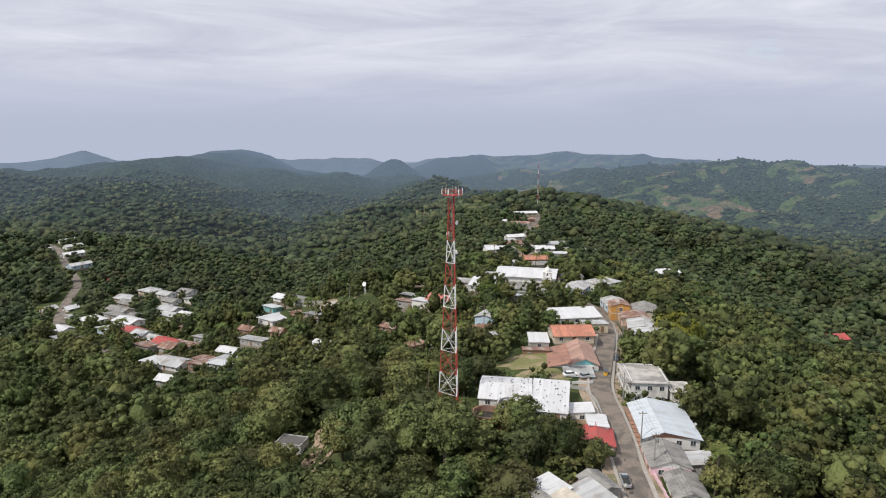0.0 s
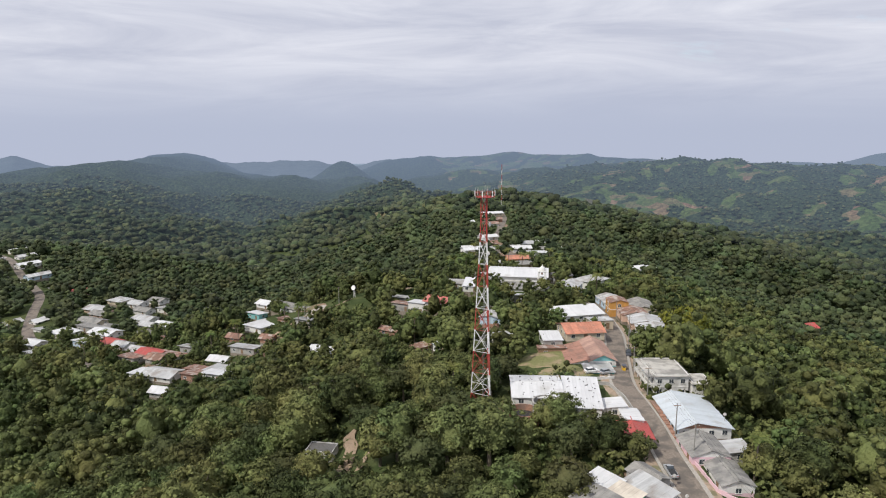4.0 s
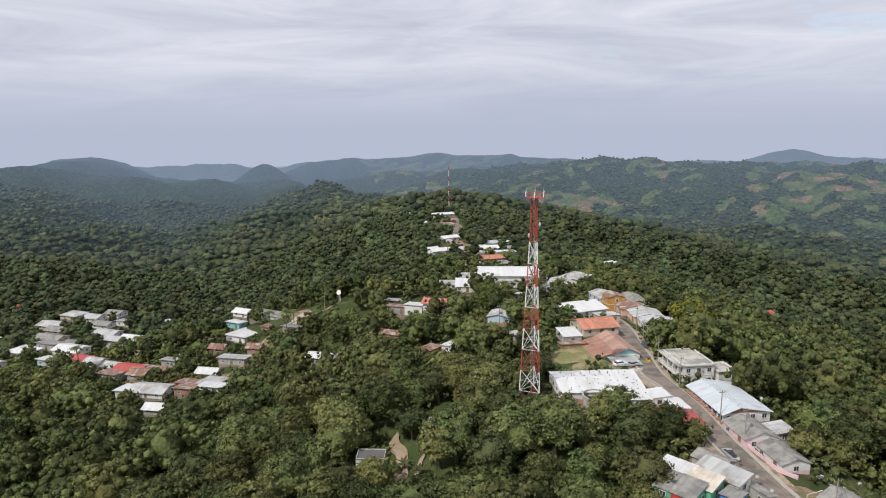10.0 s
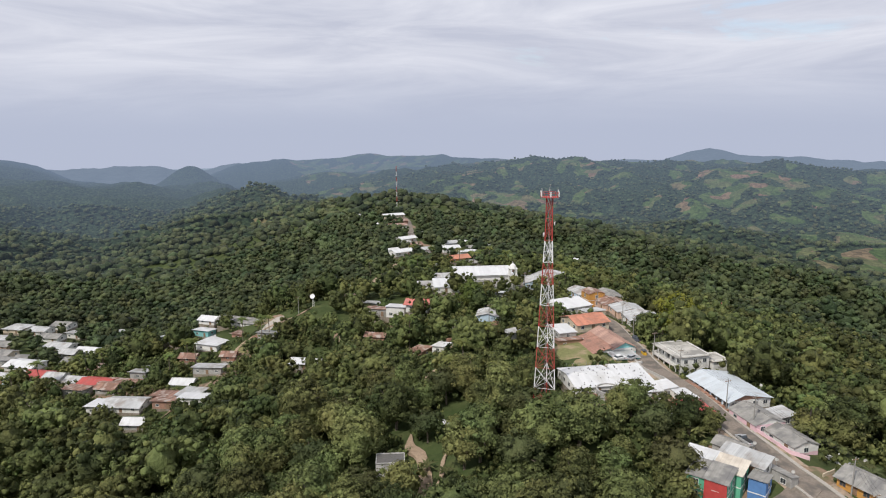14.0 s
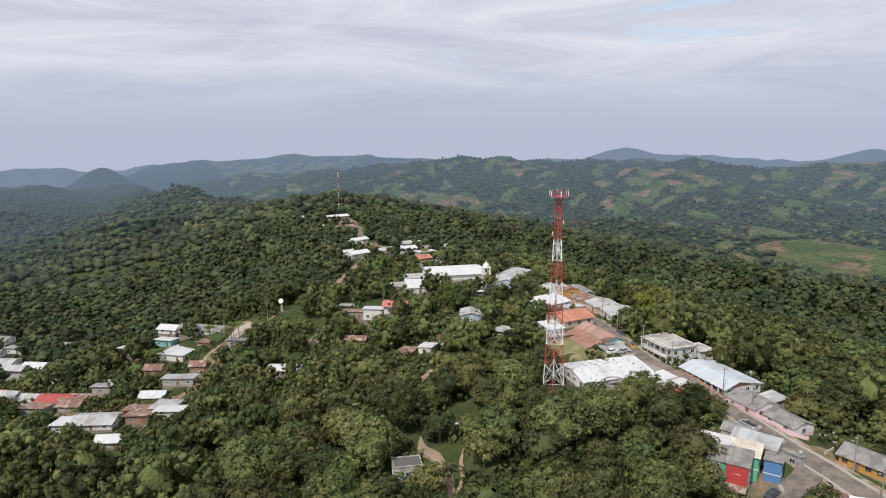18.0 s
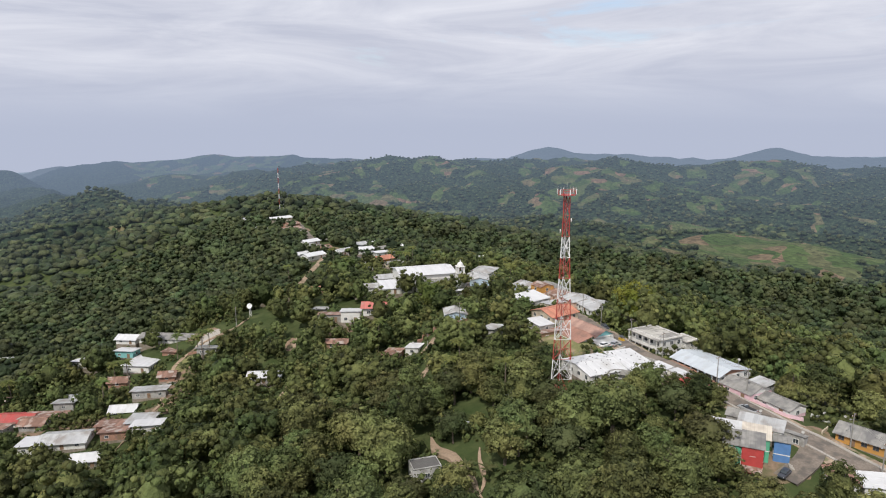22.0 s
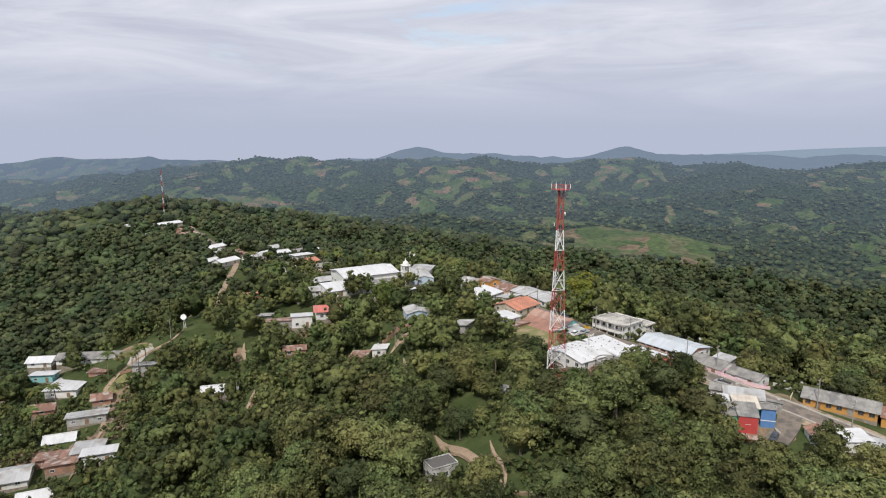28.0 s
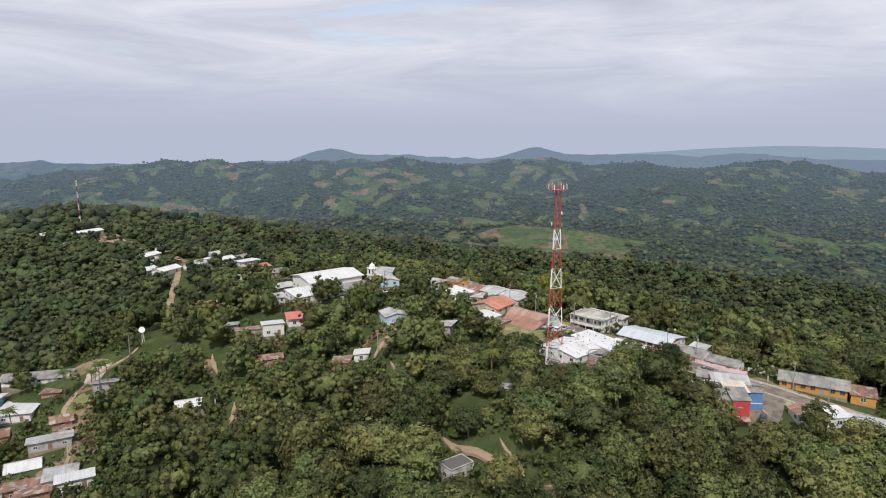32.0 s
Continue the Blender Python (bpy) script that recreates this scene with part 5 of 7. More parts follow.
# ---- the red and white lattice tower ----
def lattice_tower(x, y, z, tall, wide0, wide1, bands, panels, r, label, name="lattice_tower"):
    t = thing(name, label, "radio tower", pose(x, y, z, 0, 0, -64))
    reach = lambda s: (wide0 + (wide1 - wide0) * min(1, s / 0.86)) / math.sqrt(3)
    corner = lambda k, s: Vector((reach(s) * math.cos(math.tau * k / 3), reach(s) * math.sin(math.tau * k / 3), tall * s))
    n = len(bands)
    for i, mat in enumerate(bands):
        s0, s1 = i / n, (i + 1) / n
        for k in range(3):
            part("leg", Build().bar(corner(k, s0), corner(k, s1), r, 8), mat, t)
            brace = Build()
            for p in range(panels):
                a, b = s0 + (s1 - s0) * p / panels, s0 + (s1 - s0) * (p + 1) / panels
                k2 = (k + 1) % 3
                brace.bar(corner(k, a), corner(k2, b), r * 0.5).bar(corner(k2, a), corner(k, b), r * 0.5)
                brace.bar(corner(k, a), corner(k2, a), r * 0.45).bar((corner(k, a) + corner(k, b)) / 2, (corner(k2, a) + corner(k2, b)) / 2, r * 0.3)
            part("cross_brace", brace, mat, t)
    return t


tw = lattice_tower(4.2, 155.3, 10.5, 55.8, 5.8, 1.6, [TOWER_RED, TOWER_WHITE, TOWER_RED, TOWER_WHITE, TOWER_RED, TOWER_WHITE, TOWER_RED, TOWER_WHITE, TOWER_RED, TOWER_RED], 1, 0.13,
                   "tall red and white lattice radio tower with aerials at its top")
TOP = 55.8
for k in range(8):
    a, b = math.tau * k / 8, math.tau * (k + 1) / 8
    p, q = Vector((2.3 * math.cos(a), 2.3 * math.sin(a), TOP)), Vector((2.3 * math.cos(b), 2.3 * math.sin(b), TOP))
    for z in (-0.2, 0.9):
        part("guard_rail", Build().bar(p + Vector((0, 0, z)), q + Vector((0, 0, z)), 0.07), TOWER_RED, tw)
    part("rail_post", Build().bar(p + Vector((0, 0, -0.2)), p + Vector((0, 0, 0.9)), 0.06), TOWER_RED, tw)
    part("platform_beam", Build().bar((p.x * 0.3, p.y * 0.3, TOP - 0.2), p + Vector((0, 0, -0.2)), 0.08), TOWER_RED, tw)
part("platform_deck", Build().lathe([(0.0, TOP - 0.28), (2.1, TOP - 0.28), (2.1, TOP - 0.18), (0.0, TOP - 0.18)], 12), TOWER_RED, tw)
for k in range(6):
    a = math.tau * k / 6 + 0.2
    px, py = 2.5 * math.cos(a), 2.5 * math.sin(a)
    an = part("panel_antenna", Build().box(-0.12, 0.12, -0.07, 0.07, 0.2, 1.5), TOWER_WHITE, tw, "white panel antenna", pose(px, py, TOP - 0.2, 0, 0, math.degrees(a) + 90))
    part("antenna_pole", Build().bar((0, 0.15, -0.4), (0, 0.15, 2.2), 0.05, 6), STEEL, an)
for k, (z, a) in enumerate(((49.0, 0.5), (46.0, 3.4), (41.5, 1.9))):
    part("dish_antenna", Build().lathe([(0.0, -0.15), (0.4, -0.05), (0.6, 0.12), (0.55, 0.16), (0.0, 0.1)], 14), TOWER_WHITE, tw, "white microwave dish",
         pose(1.3 * math.cos(a), 1.3 * math.sin(a), z, 0, 90, math.degrees(a)))
part("ladder", Build().bar((0.25, 0, 0), (0.2, 0, TOP), 0.04).bar((-0.25, 0, 0), (-0.2, 0, TOP), 0.04), STEEL, tw)
part("lightning_rod", Build().bar((0, 0, TOP), (0, 0, TOP + 3.2), 0.05, 6, 0.02), STEEL, tw)
for k in range(3):
    fx, fy = 3.25 * math.cos(math.tau * k / 3), 3.25 * math.sin(math.tau * k / 3)
    part("footing", Build().box(fx - 0.6, fx + 0.6, fy - 0.6, fy + 0.6, -3.5, 0.25), KERB, tw)
# equipment yard: red wall round the tower's foot
wall = Build()
for x0, x1, y0, y1 in ((-4.2, 4.2, -4.2, -4.0), (-4.2, 4.2, 4.0, 4.2), (-4.2, -4.0, -4.0, 4.0), (4.0, 4.2, -4.0, 1.6)):
    wall.box(x0, x1, y0, y1, -2.8, 1.1)
yard = new("yard_wall", wall.mesh("yard_wall", WALL_BRICK))
yard.matrix_basis = pose(4.2, 155.3, 10.4, 0, 0, 12)
tagged(yard, "brick-red yard wall round the tower's foot", "wall", kind="structure")

# ---- the guyed mast on the northern hill ----
mast = thing("guyed_mast", "thin red and white guyed radio mast on the hill", "radio mast", pose(109.3, 733, -17.5))
for i in range(9):
    m = (TOWER_RED, TOWER_WHITE)[i % 2]
    b = Build()
    z0, z1 = 51.5 * i / 9, 51.5 * (i + 1) / 9
    tri = [(0.55 * math.cos(math.tau * k / 3), 0.55 * math.sin(math.tau * k / 3)) for k in range(3)]
    for k in range(3):
        b.bar((*tri[k], z0), (*tri[k], z1), 0.11)
        for p in range(4):
            a, c = z0 + (z1 - z0) * p / 4, z0 + (z1 - z0) * (p + 1) / 4
            b.bar((*tri[k], a), (*tri[(k + 1) % 3], c), 0.06)
    part("mast_section", b, m, mast)
for k in range(3):
    for z in (24, 48):
        a = math.tau * k / 3 + 0.5
        part("guy_wire", Build().bar((0, 0, z), (22 * math.cos(a), 22 * math.sin(a), -3), 0.03), STEEL, mast)

# ---- dish on a pole in the western village ----
pole = thing("dish_mast", "white dish aerial on a lattice pole", "dish aerial", pose(-36.6, 318, land(-36.6, 318)))
dz = 2.4 - land(-36.6, 318)
part("pole", Build().bar((-0.5, -0.5, -0.5), (-0.15, -0.15, dz), 0.09).bar((0.5, -0.5, -0.5), (0.15, -0.15, dz), 0.09).bar((0, 0.6, -0.5), (0, 0.2, dz), 0.09)
     .bar((-0.5, -0.5, 0), (0.4, -0.4, dz * 0.4), 0.06).bar((0.5, -0.5, dz * 0.4), (-0.3, -0.3, dz * 0.8), 0.06), TOWER_WHITE, pole)
part("dish", Build().lathe([(0.0, 0.0), (0.8, 0.12), (1.2, 0.42), (1.15, 0.47), (0.75, 0.2), (0.0, 0.1)], 20), TOWER_WHITE, pole, "white dish", pose(-0.2, -0.4, dz, 68, 0, -30), True)

# ---- church belfry ----
bell = thing("belfry", "white square church belfry with arched openings and a small dome", "bell tower", pose(46.8, 271.5, 10.0, 0, 0, -14))
part("shaft", Build().box(-1.7, 1.7, -1.7, 1.7, -1.5, 6.6), WALL_WHITE, bell)
part("cornice", Build().box(-2.0, 2.0, -2.0, 2.0, 6.6, 6.95), WALL_WHITE, bell)
for k in range(4):
    sx, sy = (-1, 1, 1, -1)[k], (-1, -1, 1, 1)[k]
    part("pier", Build().box(sx * 1.35 - 0.33, sx * 1.35 + 0.33, sy * 1.35 - 0.33, sy * 1.35 + 0.33, 6.95, 9.7), WALL_WHITE, bell)
    arch = Build()
    for i in range(8):
        a0, a1 = math.pi * i / 8, math.pi * (i + 1) / 8
        arch.add([(1.02 * math.cos(a0), -1.6, 9.0 + 0.7 * math.sin(a0)), (1.02 * math.cos(a1), -1.6, 9.0 + 0.7 * math.sin(a1)), (1.02 * math.cos(a1), -1.6, 9.75), (1.02 * math.cos(a0), -1.6, 9.75),
                  (1.02 * math.cos(a0), -1.2, 9.0 + 0.7 * math.sin(a0)), (1.02 * math.cos(a1), -1.2, 9.0 + 0.7 * math.sin(a1)), (1.02 * math.cos(a1), -1.2, 9.75), (1.02 * math.cos(a0), -1.2, 9.75)],
                 [(0, 1, 2, 3), (7, 6, 5, 4), (0, 4, 5, 1)])
    part("arch", arch, WALL_WHITE, bell, at=pose(0, 0, 0, 0, 0, 90 * k))
    window_part(bell, pose(0, 0, 0, 0, 0, 90 * k) @ pose(0, -1.7, 3.6), 0.7, 1.3, WALL_WHITE)
part("upper_cornice", Build().box(-1.9, 1.9, -1.9, 1.9, 9.7, 9.95), WALL_WHITE, bell)
part("dome", Build().lathe([(1.5, 9.95), (1.45, 10.6), (1.1, 11.3), (0.6, 11.8), (0.2, 12.0), (0.15, 12.6), (0.0, 12.9)], 16), WALL_WHITE, bell, smooth=True)
part("bell", Build().lathe([(0.05, 9.3), (0.25, 9.2), (0.35, 8.7), (0.55, 8.3), (0.5, 8.28)], 14), WALL_BRICK, bell, smooth=True)

# ---- round tanks beside the white hall ----
for (x, y, z0, z1, r, mat, lab) in ((18.6, 147.2, 9.0, 16.8, 3.4, WALL_BLOCK, "round grey concrete water tank, open on top"), (12.6, 145.0, 8.0, 15.6, 3.6, WALL_BRICK, "low round brick-coloured tank beside the hall")):
    tank = thing("water_tank", lab, "water tank", pose(x, y, z0), "round tanks")
    part("shell", Build().lathe([(r, -1), (r, z1 - z0), (r - 0.22, z1 - z0), (r - 0.22, z1 - z0 - 1.6)], 28), mat, tank)
    part("water", Build().lathe([(0.0, z1 - z0 - 1.55), (r - 0.2, z1 - z0 - 1.55)], 28), DARK, tank)
    part("rim", Build().lathe([(r + 0.1, z1 - z0 - 0.25), (r + 0.1, z1 - z0 + 0.03), (r - 0.25, z1 - z0 + 0.03)], 28), mat, tank)

# ---- trees ----
rng = np.random.default_rng(7)


def quads_mesh(name, V, Q, material):
    me = bpy.data.meshes.new(name)
    me.vertices.add(len(V))
    me.vertices.foreach_set("co", np.ascontiguousarray(V, np.float32).ravel())
    me.loops.add(Q.size)
    me.loops.foreach_set("vertex_index", np.ascontiguousarray(Q, np.int32).ravel())
    me.polygons.add(len(Q))
    me.polygons.foreach_set("loop_start", np.arange(0, Q.size, 4, dtype=np.int32))
    me.materials.append(material)
    me.update()
    me.validate()
    return me


def unit(n):
    v = rng.normal(size=(n, 3))
    return v / np.linalg.norm(v, axis=1)[:, None]


def leaf_quads(P, N, size):
    """Leaf clumps: a rhombus at each point, roughly facing along its normal."""
    n = len(P)
    N = N + 0.6 * unit(n)
    N /= np.linalg.norm(N, axis=1)[:, None]
    A = np.cross(N, unit(n))
    A /= np.linalg.norm(A, axis=1)[:, None] + 1e-9
    B = np.cross(N, A)
    s = size * rng.uniform(0.5, 1.5, n)[:, None]
    V = np.stack([P + A * s, P + B * s * 0.62 - N * s * 0.15, P - A * s, P - B * s * 0.62 - N * s * 0.15], 1).reshape(-1, 3)
    return V, np.arange(4 * n).reshape(-1, 4)


def ball(c, r, seg=7, rows=5):
    """A knobbly ball of quads, the dark inside of a clump."""
    V, Q = [], []
    for j in range(rows + 1):
        t = math.pi * (0.04 + 0.92 * j / rows)
        for i in range(seg):
            a = math.tau * i / seg
            k = r * rng.uniform(0.82, 1.06)
            V.append((c[0] + k * math.sin(t) * math.cos(a), c[1] + k * math.sin(t) * math.sin(a), c[2] + 0.8 * k * math.cos(t)))
    for j in range(rows):
        for i in range(seg):
            Q.append((j * seg + i, (j + 1) * seg + i, (j + 1) * seg + (i + 1) % seg, j * seg + (i + 1) % seg))
    return np.array(V), np.array(Q)


def merge(pieces):
    V, Q, k = [], [], 0
    for v, q in pieces:
        V.append(v)
        Q.append(q + k)
        k += len(v)
    return np.concatenate(V), np.concatenate(Q)


def crown(R, H, base, lobes, leaves, size, flat=0.75, seg=4, rows=2, small=(0.16, 0.30), core=0.72, squash=0.8):
    """A crown of many clumps over a dome between base and H, spread to radius R; returns its quads and the clump centres."""
    pieces, C, rad, out = [], [], [], []
    mid, tall = base + (H - base) * 0.36, (H - base) * 0.64
    skew = rng.uniform(-0.2, 0.2, 2)
    turn = rng.uniform(0, 6)
    for i in range(lobes):
        u = (i + 0.5) / lobes
        up = 1 - 1.38 * u + rng.uniform(-0.08, 0.08)
        a = i * 2.39996 + rng.uniform(-0.35, 0.35)
        r = R * rng.uniform(*small)
        round_ = math.sqrt(max(0.0, 1 - up * up)) ** (0.55 + 0.45 * flat)
        d = max(0.0, R - r * 0.8) * round_ * rng.uniform(0.80, 1.12) * (1 + 0.2 * math.sin(2 * a + turn) + 0.1 * math.sin(3 * a))
        z = mid + (tall - r * 0.8) * (up if up < 0 else up ** (0.6 + 0.4 * flat)) * (0.75 if up < 0 else 1) + rng.uniform(-0.07, 0.05) * (H - base)
        C.append((d * math.cos(a) + skew[0] * R, d * math.sin(a) + skew[1] * R, z))
        rad.append(r)
        o = np.array((round_ * math.cos(a), round_ * math.sin(a), up + 0.25))
        out.append(o / np.linalg.norm(o))
    C, rad = np.array(C), np.array(rad)
    share = rad ** 2 / (rad ** 2).sum()
    V, Q = ball((0, 0, 0), 1.0, *((8, 5) if lobes > 24 else (5, 3)))
    if lobes > 4:
        pieces.append((V * np.array([R * 0.70, R * 0.70, tall * 0.86]) + np.array([skew[0] * R, skew[1] * R, mid]), Q))
    for c, r, s, o in zip(C, rad, share, out):
        if core:
            v, q = ball((0, 0, 0), r * core, seg, rows)
            pieces.append((v * np.array([1, 1, squash / 0.8]) + c, q))
        n = max(4, int(leaves * s))
        d = unit(n * 3)
        d = d[d @ o > -0.25][:n]
        P = c + d * (r * rng.uniform(0.78, 1.28, len(d))[:, None]) * np.array([1, 1, squash])
        pieces.append(leaf_quads(P, d + 0.5 * o, size))
    V, Q = merge(pieces)
    return V, Q, C


def trunk_build(H, C, r):
    b = Build()
    k = Vector((rng.uniform(-0.4, 0.4), rng.uniform(-0.4, 0.4), H * 0.42))
    b.bar((0, 0, -1.5), (k.x * 0.5, k.y * 0.5, H * 0.2), r * 1.25, 7, r).bar((k.x * 0.5, k.y * 0.5, H * 0.2), k, r, 7, r * 0.8)
    for c in C[:: max(1, len(C) // 7)]:
        mid = k.lerp(Vector(c), 0.55) + Vector((0, 0, 0.4))
        b.bar(k, mid, r * 0.5, 5, r * 0.32).bar(mid, c, r * 0.32, 5, r * 0.12)
    return b


# variants: radius, height, crown base, lobes, leaf clumps, clump size, flatness
SHAPES = [(6.0, 12.5, 2.6, 52, 1500, 0.29, 0.8), (5.2, 11.0, 2.0, 46, 1300, 0.28, 0.75), (7.2, 11.0, 4.0, 58, 1750, 0.29, 0.35), (4.4, 13.5, 2.4, 42, 1200, 0.28, 0.95), (4.8, 9.0, 1.4, 42, 1200, 0.27, 0.75),
          (6.6, 15.0, 3.6, 56, 1700, 0.30, 0.65), (4.0, 7.8, 1.0, 34, 950, 0.27, 0.75), (5.6, 11.0, 4.2, 34, 900, 0.27, 0.45), (3.4, 6.2, 0.6, 28, 750, 0.26, 0.8), (6.2, 13.5, 2.8, 52, 1500, 0.30, 0.85)]
NEAR = []
for R, H, base, lobes, leaves, size, flat in SHAPES:
    V, Q, C = crown(R, H, base, lobes, int(leaves * 1.25), size * 1.0, flat, 5, 2, (0.13, 0.34), core=0.74, squash=0.58)
    T = trunk_build(H, C, 0.028 * H)
    NEAR.append((R, H, V, Q, T))
def dome(R, H, base, clumps, seg, rows):
    """A crown seen from afar: the outer skin of many overlapping clumps, creased between them."""
    mid, tall = base + (H - base) * 0.34, (H - base) * 0.66
    c = unit(clumps)
    c[:, 2] = np.abs(c[:, 2]) * 0.95 - 0.12
    c *= (0.60 + rng.uniform(-0.12, 0.10, clumps))[:, None]
    r = rng.uniform(0.22, 0.40, clumps)
    th = np.linspace(0.05, 2.15, rows + 1)
    D, Q = [], []
    for j in range(rows + 1):
        for i in range(seg):
            a = math.tau * (i + 0.5 * (j % 2)) / seg + rng.uniform(-0.10, 0.10)
            t = th[j] + rng.uniform(-0.06, 0.06)
            D.append((math.sin(t) * math.cos(a), math.sin(t) * math.sin(a), math.cos(t)))
    D = np.array(D)
    b = D @ c.T
    disc = b * b - ((c * c).sum(1) - r * r)[None]
    k = np.maximum(np.where(disc > 0, b + np.sqrt(np.maximum(disc, 0)), 0.42).max(1), 0.42)
    V = D * k[:, None] * np.array([R, R, tall]) + np.array([0, 0, mid])
    for j in range(rows):
        for i in range(seg):
            Q.append((j * seg + i, (j + 1) * seg + i, (j + 1) * seg + (i + 1) % seg, j * seg + (i + 1) % seg))
    V = np.concatenate([V, [[0, 0, V[:seg, 2].max()]]])
    top = len(V) - 1
    for i in range(0, seg - 1, 2):
        Q.append((i, (i + 1) % seg, (i + 2) % seg, top))
    return V, np.array(Q)


MID = []
for R, H, base, lobes, leaves, size, flat in SHAPES:
    V, Q, C = crown(R * 0.94, H, base * 0.6, 7, 30, 0.46, flat, 4, 3, (0.26, 0.42), core=0.95)
    MID.append((R, H, V, Q))
FAR = []
for k in range(8):
    R, H = rng.uniform(5.0, 8.5), rng.uniform(7, 12)
    FAR.append((R, H, *dome(R, H, 0.5, 7, 7, 3)))

# ground that stays open: roads, tracks, yards and houses
OPEN = [(-31, 152, 3), (-39, 152, 4), (-42, 155, 3), (-74, 300, 8), (-68, 308, 8), (-64, 316, 7), (-58, 310, 7), (-76, 290, 8), (-82, 295, 6), (-80, 280, 8), (-88, 290, 5), (-88, 322, 7), (-80, 308, 6), (-52, 314, 5), (-36.6, 316, 4), (-40, 309, 4), (4.2, 155.3, 6.5), (75, 193, 6), (18.6, 147.2, 3.6), (12.6, 145, 3.6), (30, 183, 9), (27, 190, 7), (24, 178, 7), (38, 166, 7), (-31, 158, 2), (-36, 152.5, 3), (-34.5, 148, 2), (45, 112, 6), (40, 96, 8), (20, 97, 6), (44, 100, 6), (-72, 296, 3), (-78, 306, 3), (-66, 285, 3),
        (-45, 240, 4), (-42, 247, 3), (10, 236, 3), (-82, 266, 3), (-76, 268, 3), (-90, 271, 3), (-108, 279, 3), (60, 110, 4), (43, 85, 6), (39, 74, 6)]
LINE_PTS = [(x, y, ROAD_WIDE + 1.0) for p in LINES.values() for x, y in p] + [(x, y, 1.5) for p in TRACKS.values() for x, y in p]
WAYS = np.array([(x, y, r * 0.8) for x, y, r in LINE_PTS] + [(-70, 303, 4.5), (-56, 314, 5), (-36.6, 317, 2), (4.2, 155.3, 6.5)])
CLEAR = np.array([(x, y, r) for x, y, r in OPEN] + LINE_PTS)
FOOTS = np.array(FOOT)


def is_open(x, y, reach, low=False):
    C = WAYS if low else CLEAR
    if (((C[:, 0] - x) ** 2 + (C[:, 1] - y) ** 2) < (C[:, 2] + reach * 0.45) ** 2).any():
        return True
    dx, dy = x - FOOTS[:, 0], y - FOOTS[:, 1]
    c, s = np.cos(np.radians(FOOTS[:, 2])), np.sin(np.radians(FOOTS[:, 2]))
    u, v = np.abs(dx * c + dy * s), np.abs(-dx * s + dy * c)
    return bool(((u < FOOTS[:, 3] + reach * 0.5) & (v < FOOTS[:, 4] + reach * 0.5)).any())


# trees are shrunk or left out where they hide these marks from the camera
CAMERA_STATIONS = np.array([(0, 0, 84), (-65, 8, 84), (-112, 28, 84), (-154, 66, 84)])
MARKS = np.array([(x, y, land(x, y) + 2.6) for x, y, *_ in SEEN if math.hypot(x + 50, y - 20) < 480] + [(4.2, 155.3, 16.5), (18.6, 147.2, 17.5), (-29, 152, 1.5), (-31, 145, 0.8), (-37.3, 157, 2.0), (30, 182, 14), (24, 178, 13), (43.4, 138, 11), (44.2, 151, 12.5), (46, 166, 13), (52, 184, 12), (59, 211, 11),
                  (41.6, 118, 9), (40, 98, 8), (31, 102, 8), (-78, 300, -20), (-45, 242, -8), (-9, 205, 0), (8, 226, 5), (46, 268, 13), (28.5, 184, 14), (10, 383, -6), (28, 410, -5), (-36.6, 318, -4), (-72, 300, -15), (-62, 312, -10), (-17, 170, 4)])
GAPS = [(a, b) for a in CAMERA_STATIONS for b in MARKS]
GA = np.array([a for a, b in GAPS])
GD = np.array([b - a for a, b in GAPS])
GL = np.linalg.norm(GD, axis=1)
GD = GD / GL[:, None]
# places that must stay visible to the camera weigh most
KEEP_IN_VIEW = [(-108, 248), (10, 383), (28, 410), (-72, 300), (-62, 312), (-36.6, 318), (43.4, 185.6), (36.4, 186), (28.5, 184), (57, 167.6), (54.8, 145.5), (64.6, 162.6), (58.2, 130.5), (46, 268), (-19, 258), (43.6, 203), (19.5, 233), (-8, 232), (-0.5, 229.5), (-46.5, 263.5), (1.5, 266), (-37.3, 157.8)]
WEIGHT = np.array([5 if min(math.hypot(b[0] - x, b[1] - y) for x, y in KEEP_IN_VIEW) < 4 else 2 if b[0] < -60 and b[1] < 420 else 1 for a, b in GAPS])


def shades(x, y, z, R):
    """Weighted count of camera sightlines that a crown at that place would cut."""
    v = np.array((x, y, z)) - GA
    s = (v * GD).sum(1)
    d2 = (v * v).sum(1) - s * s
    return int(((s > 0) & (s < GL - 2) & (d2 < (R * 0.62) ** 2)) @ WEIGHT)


def spread(x0, x1, y0, y1, cell):
    for i in range(int((x1 - x0) / cell)):
        for j in range(int((y1 - y0) / cell)):
            yield x0 + (i + rng.uniform(0.05, 0.95)) * cell, y0 + (j + rng.uniform(0.05, 0.95)) * cell


def in_view(x, y, lo=-42, hi=92):
    b = math.degrees(math.atan2(x + 60, y + 30))
    return lo < b < hi


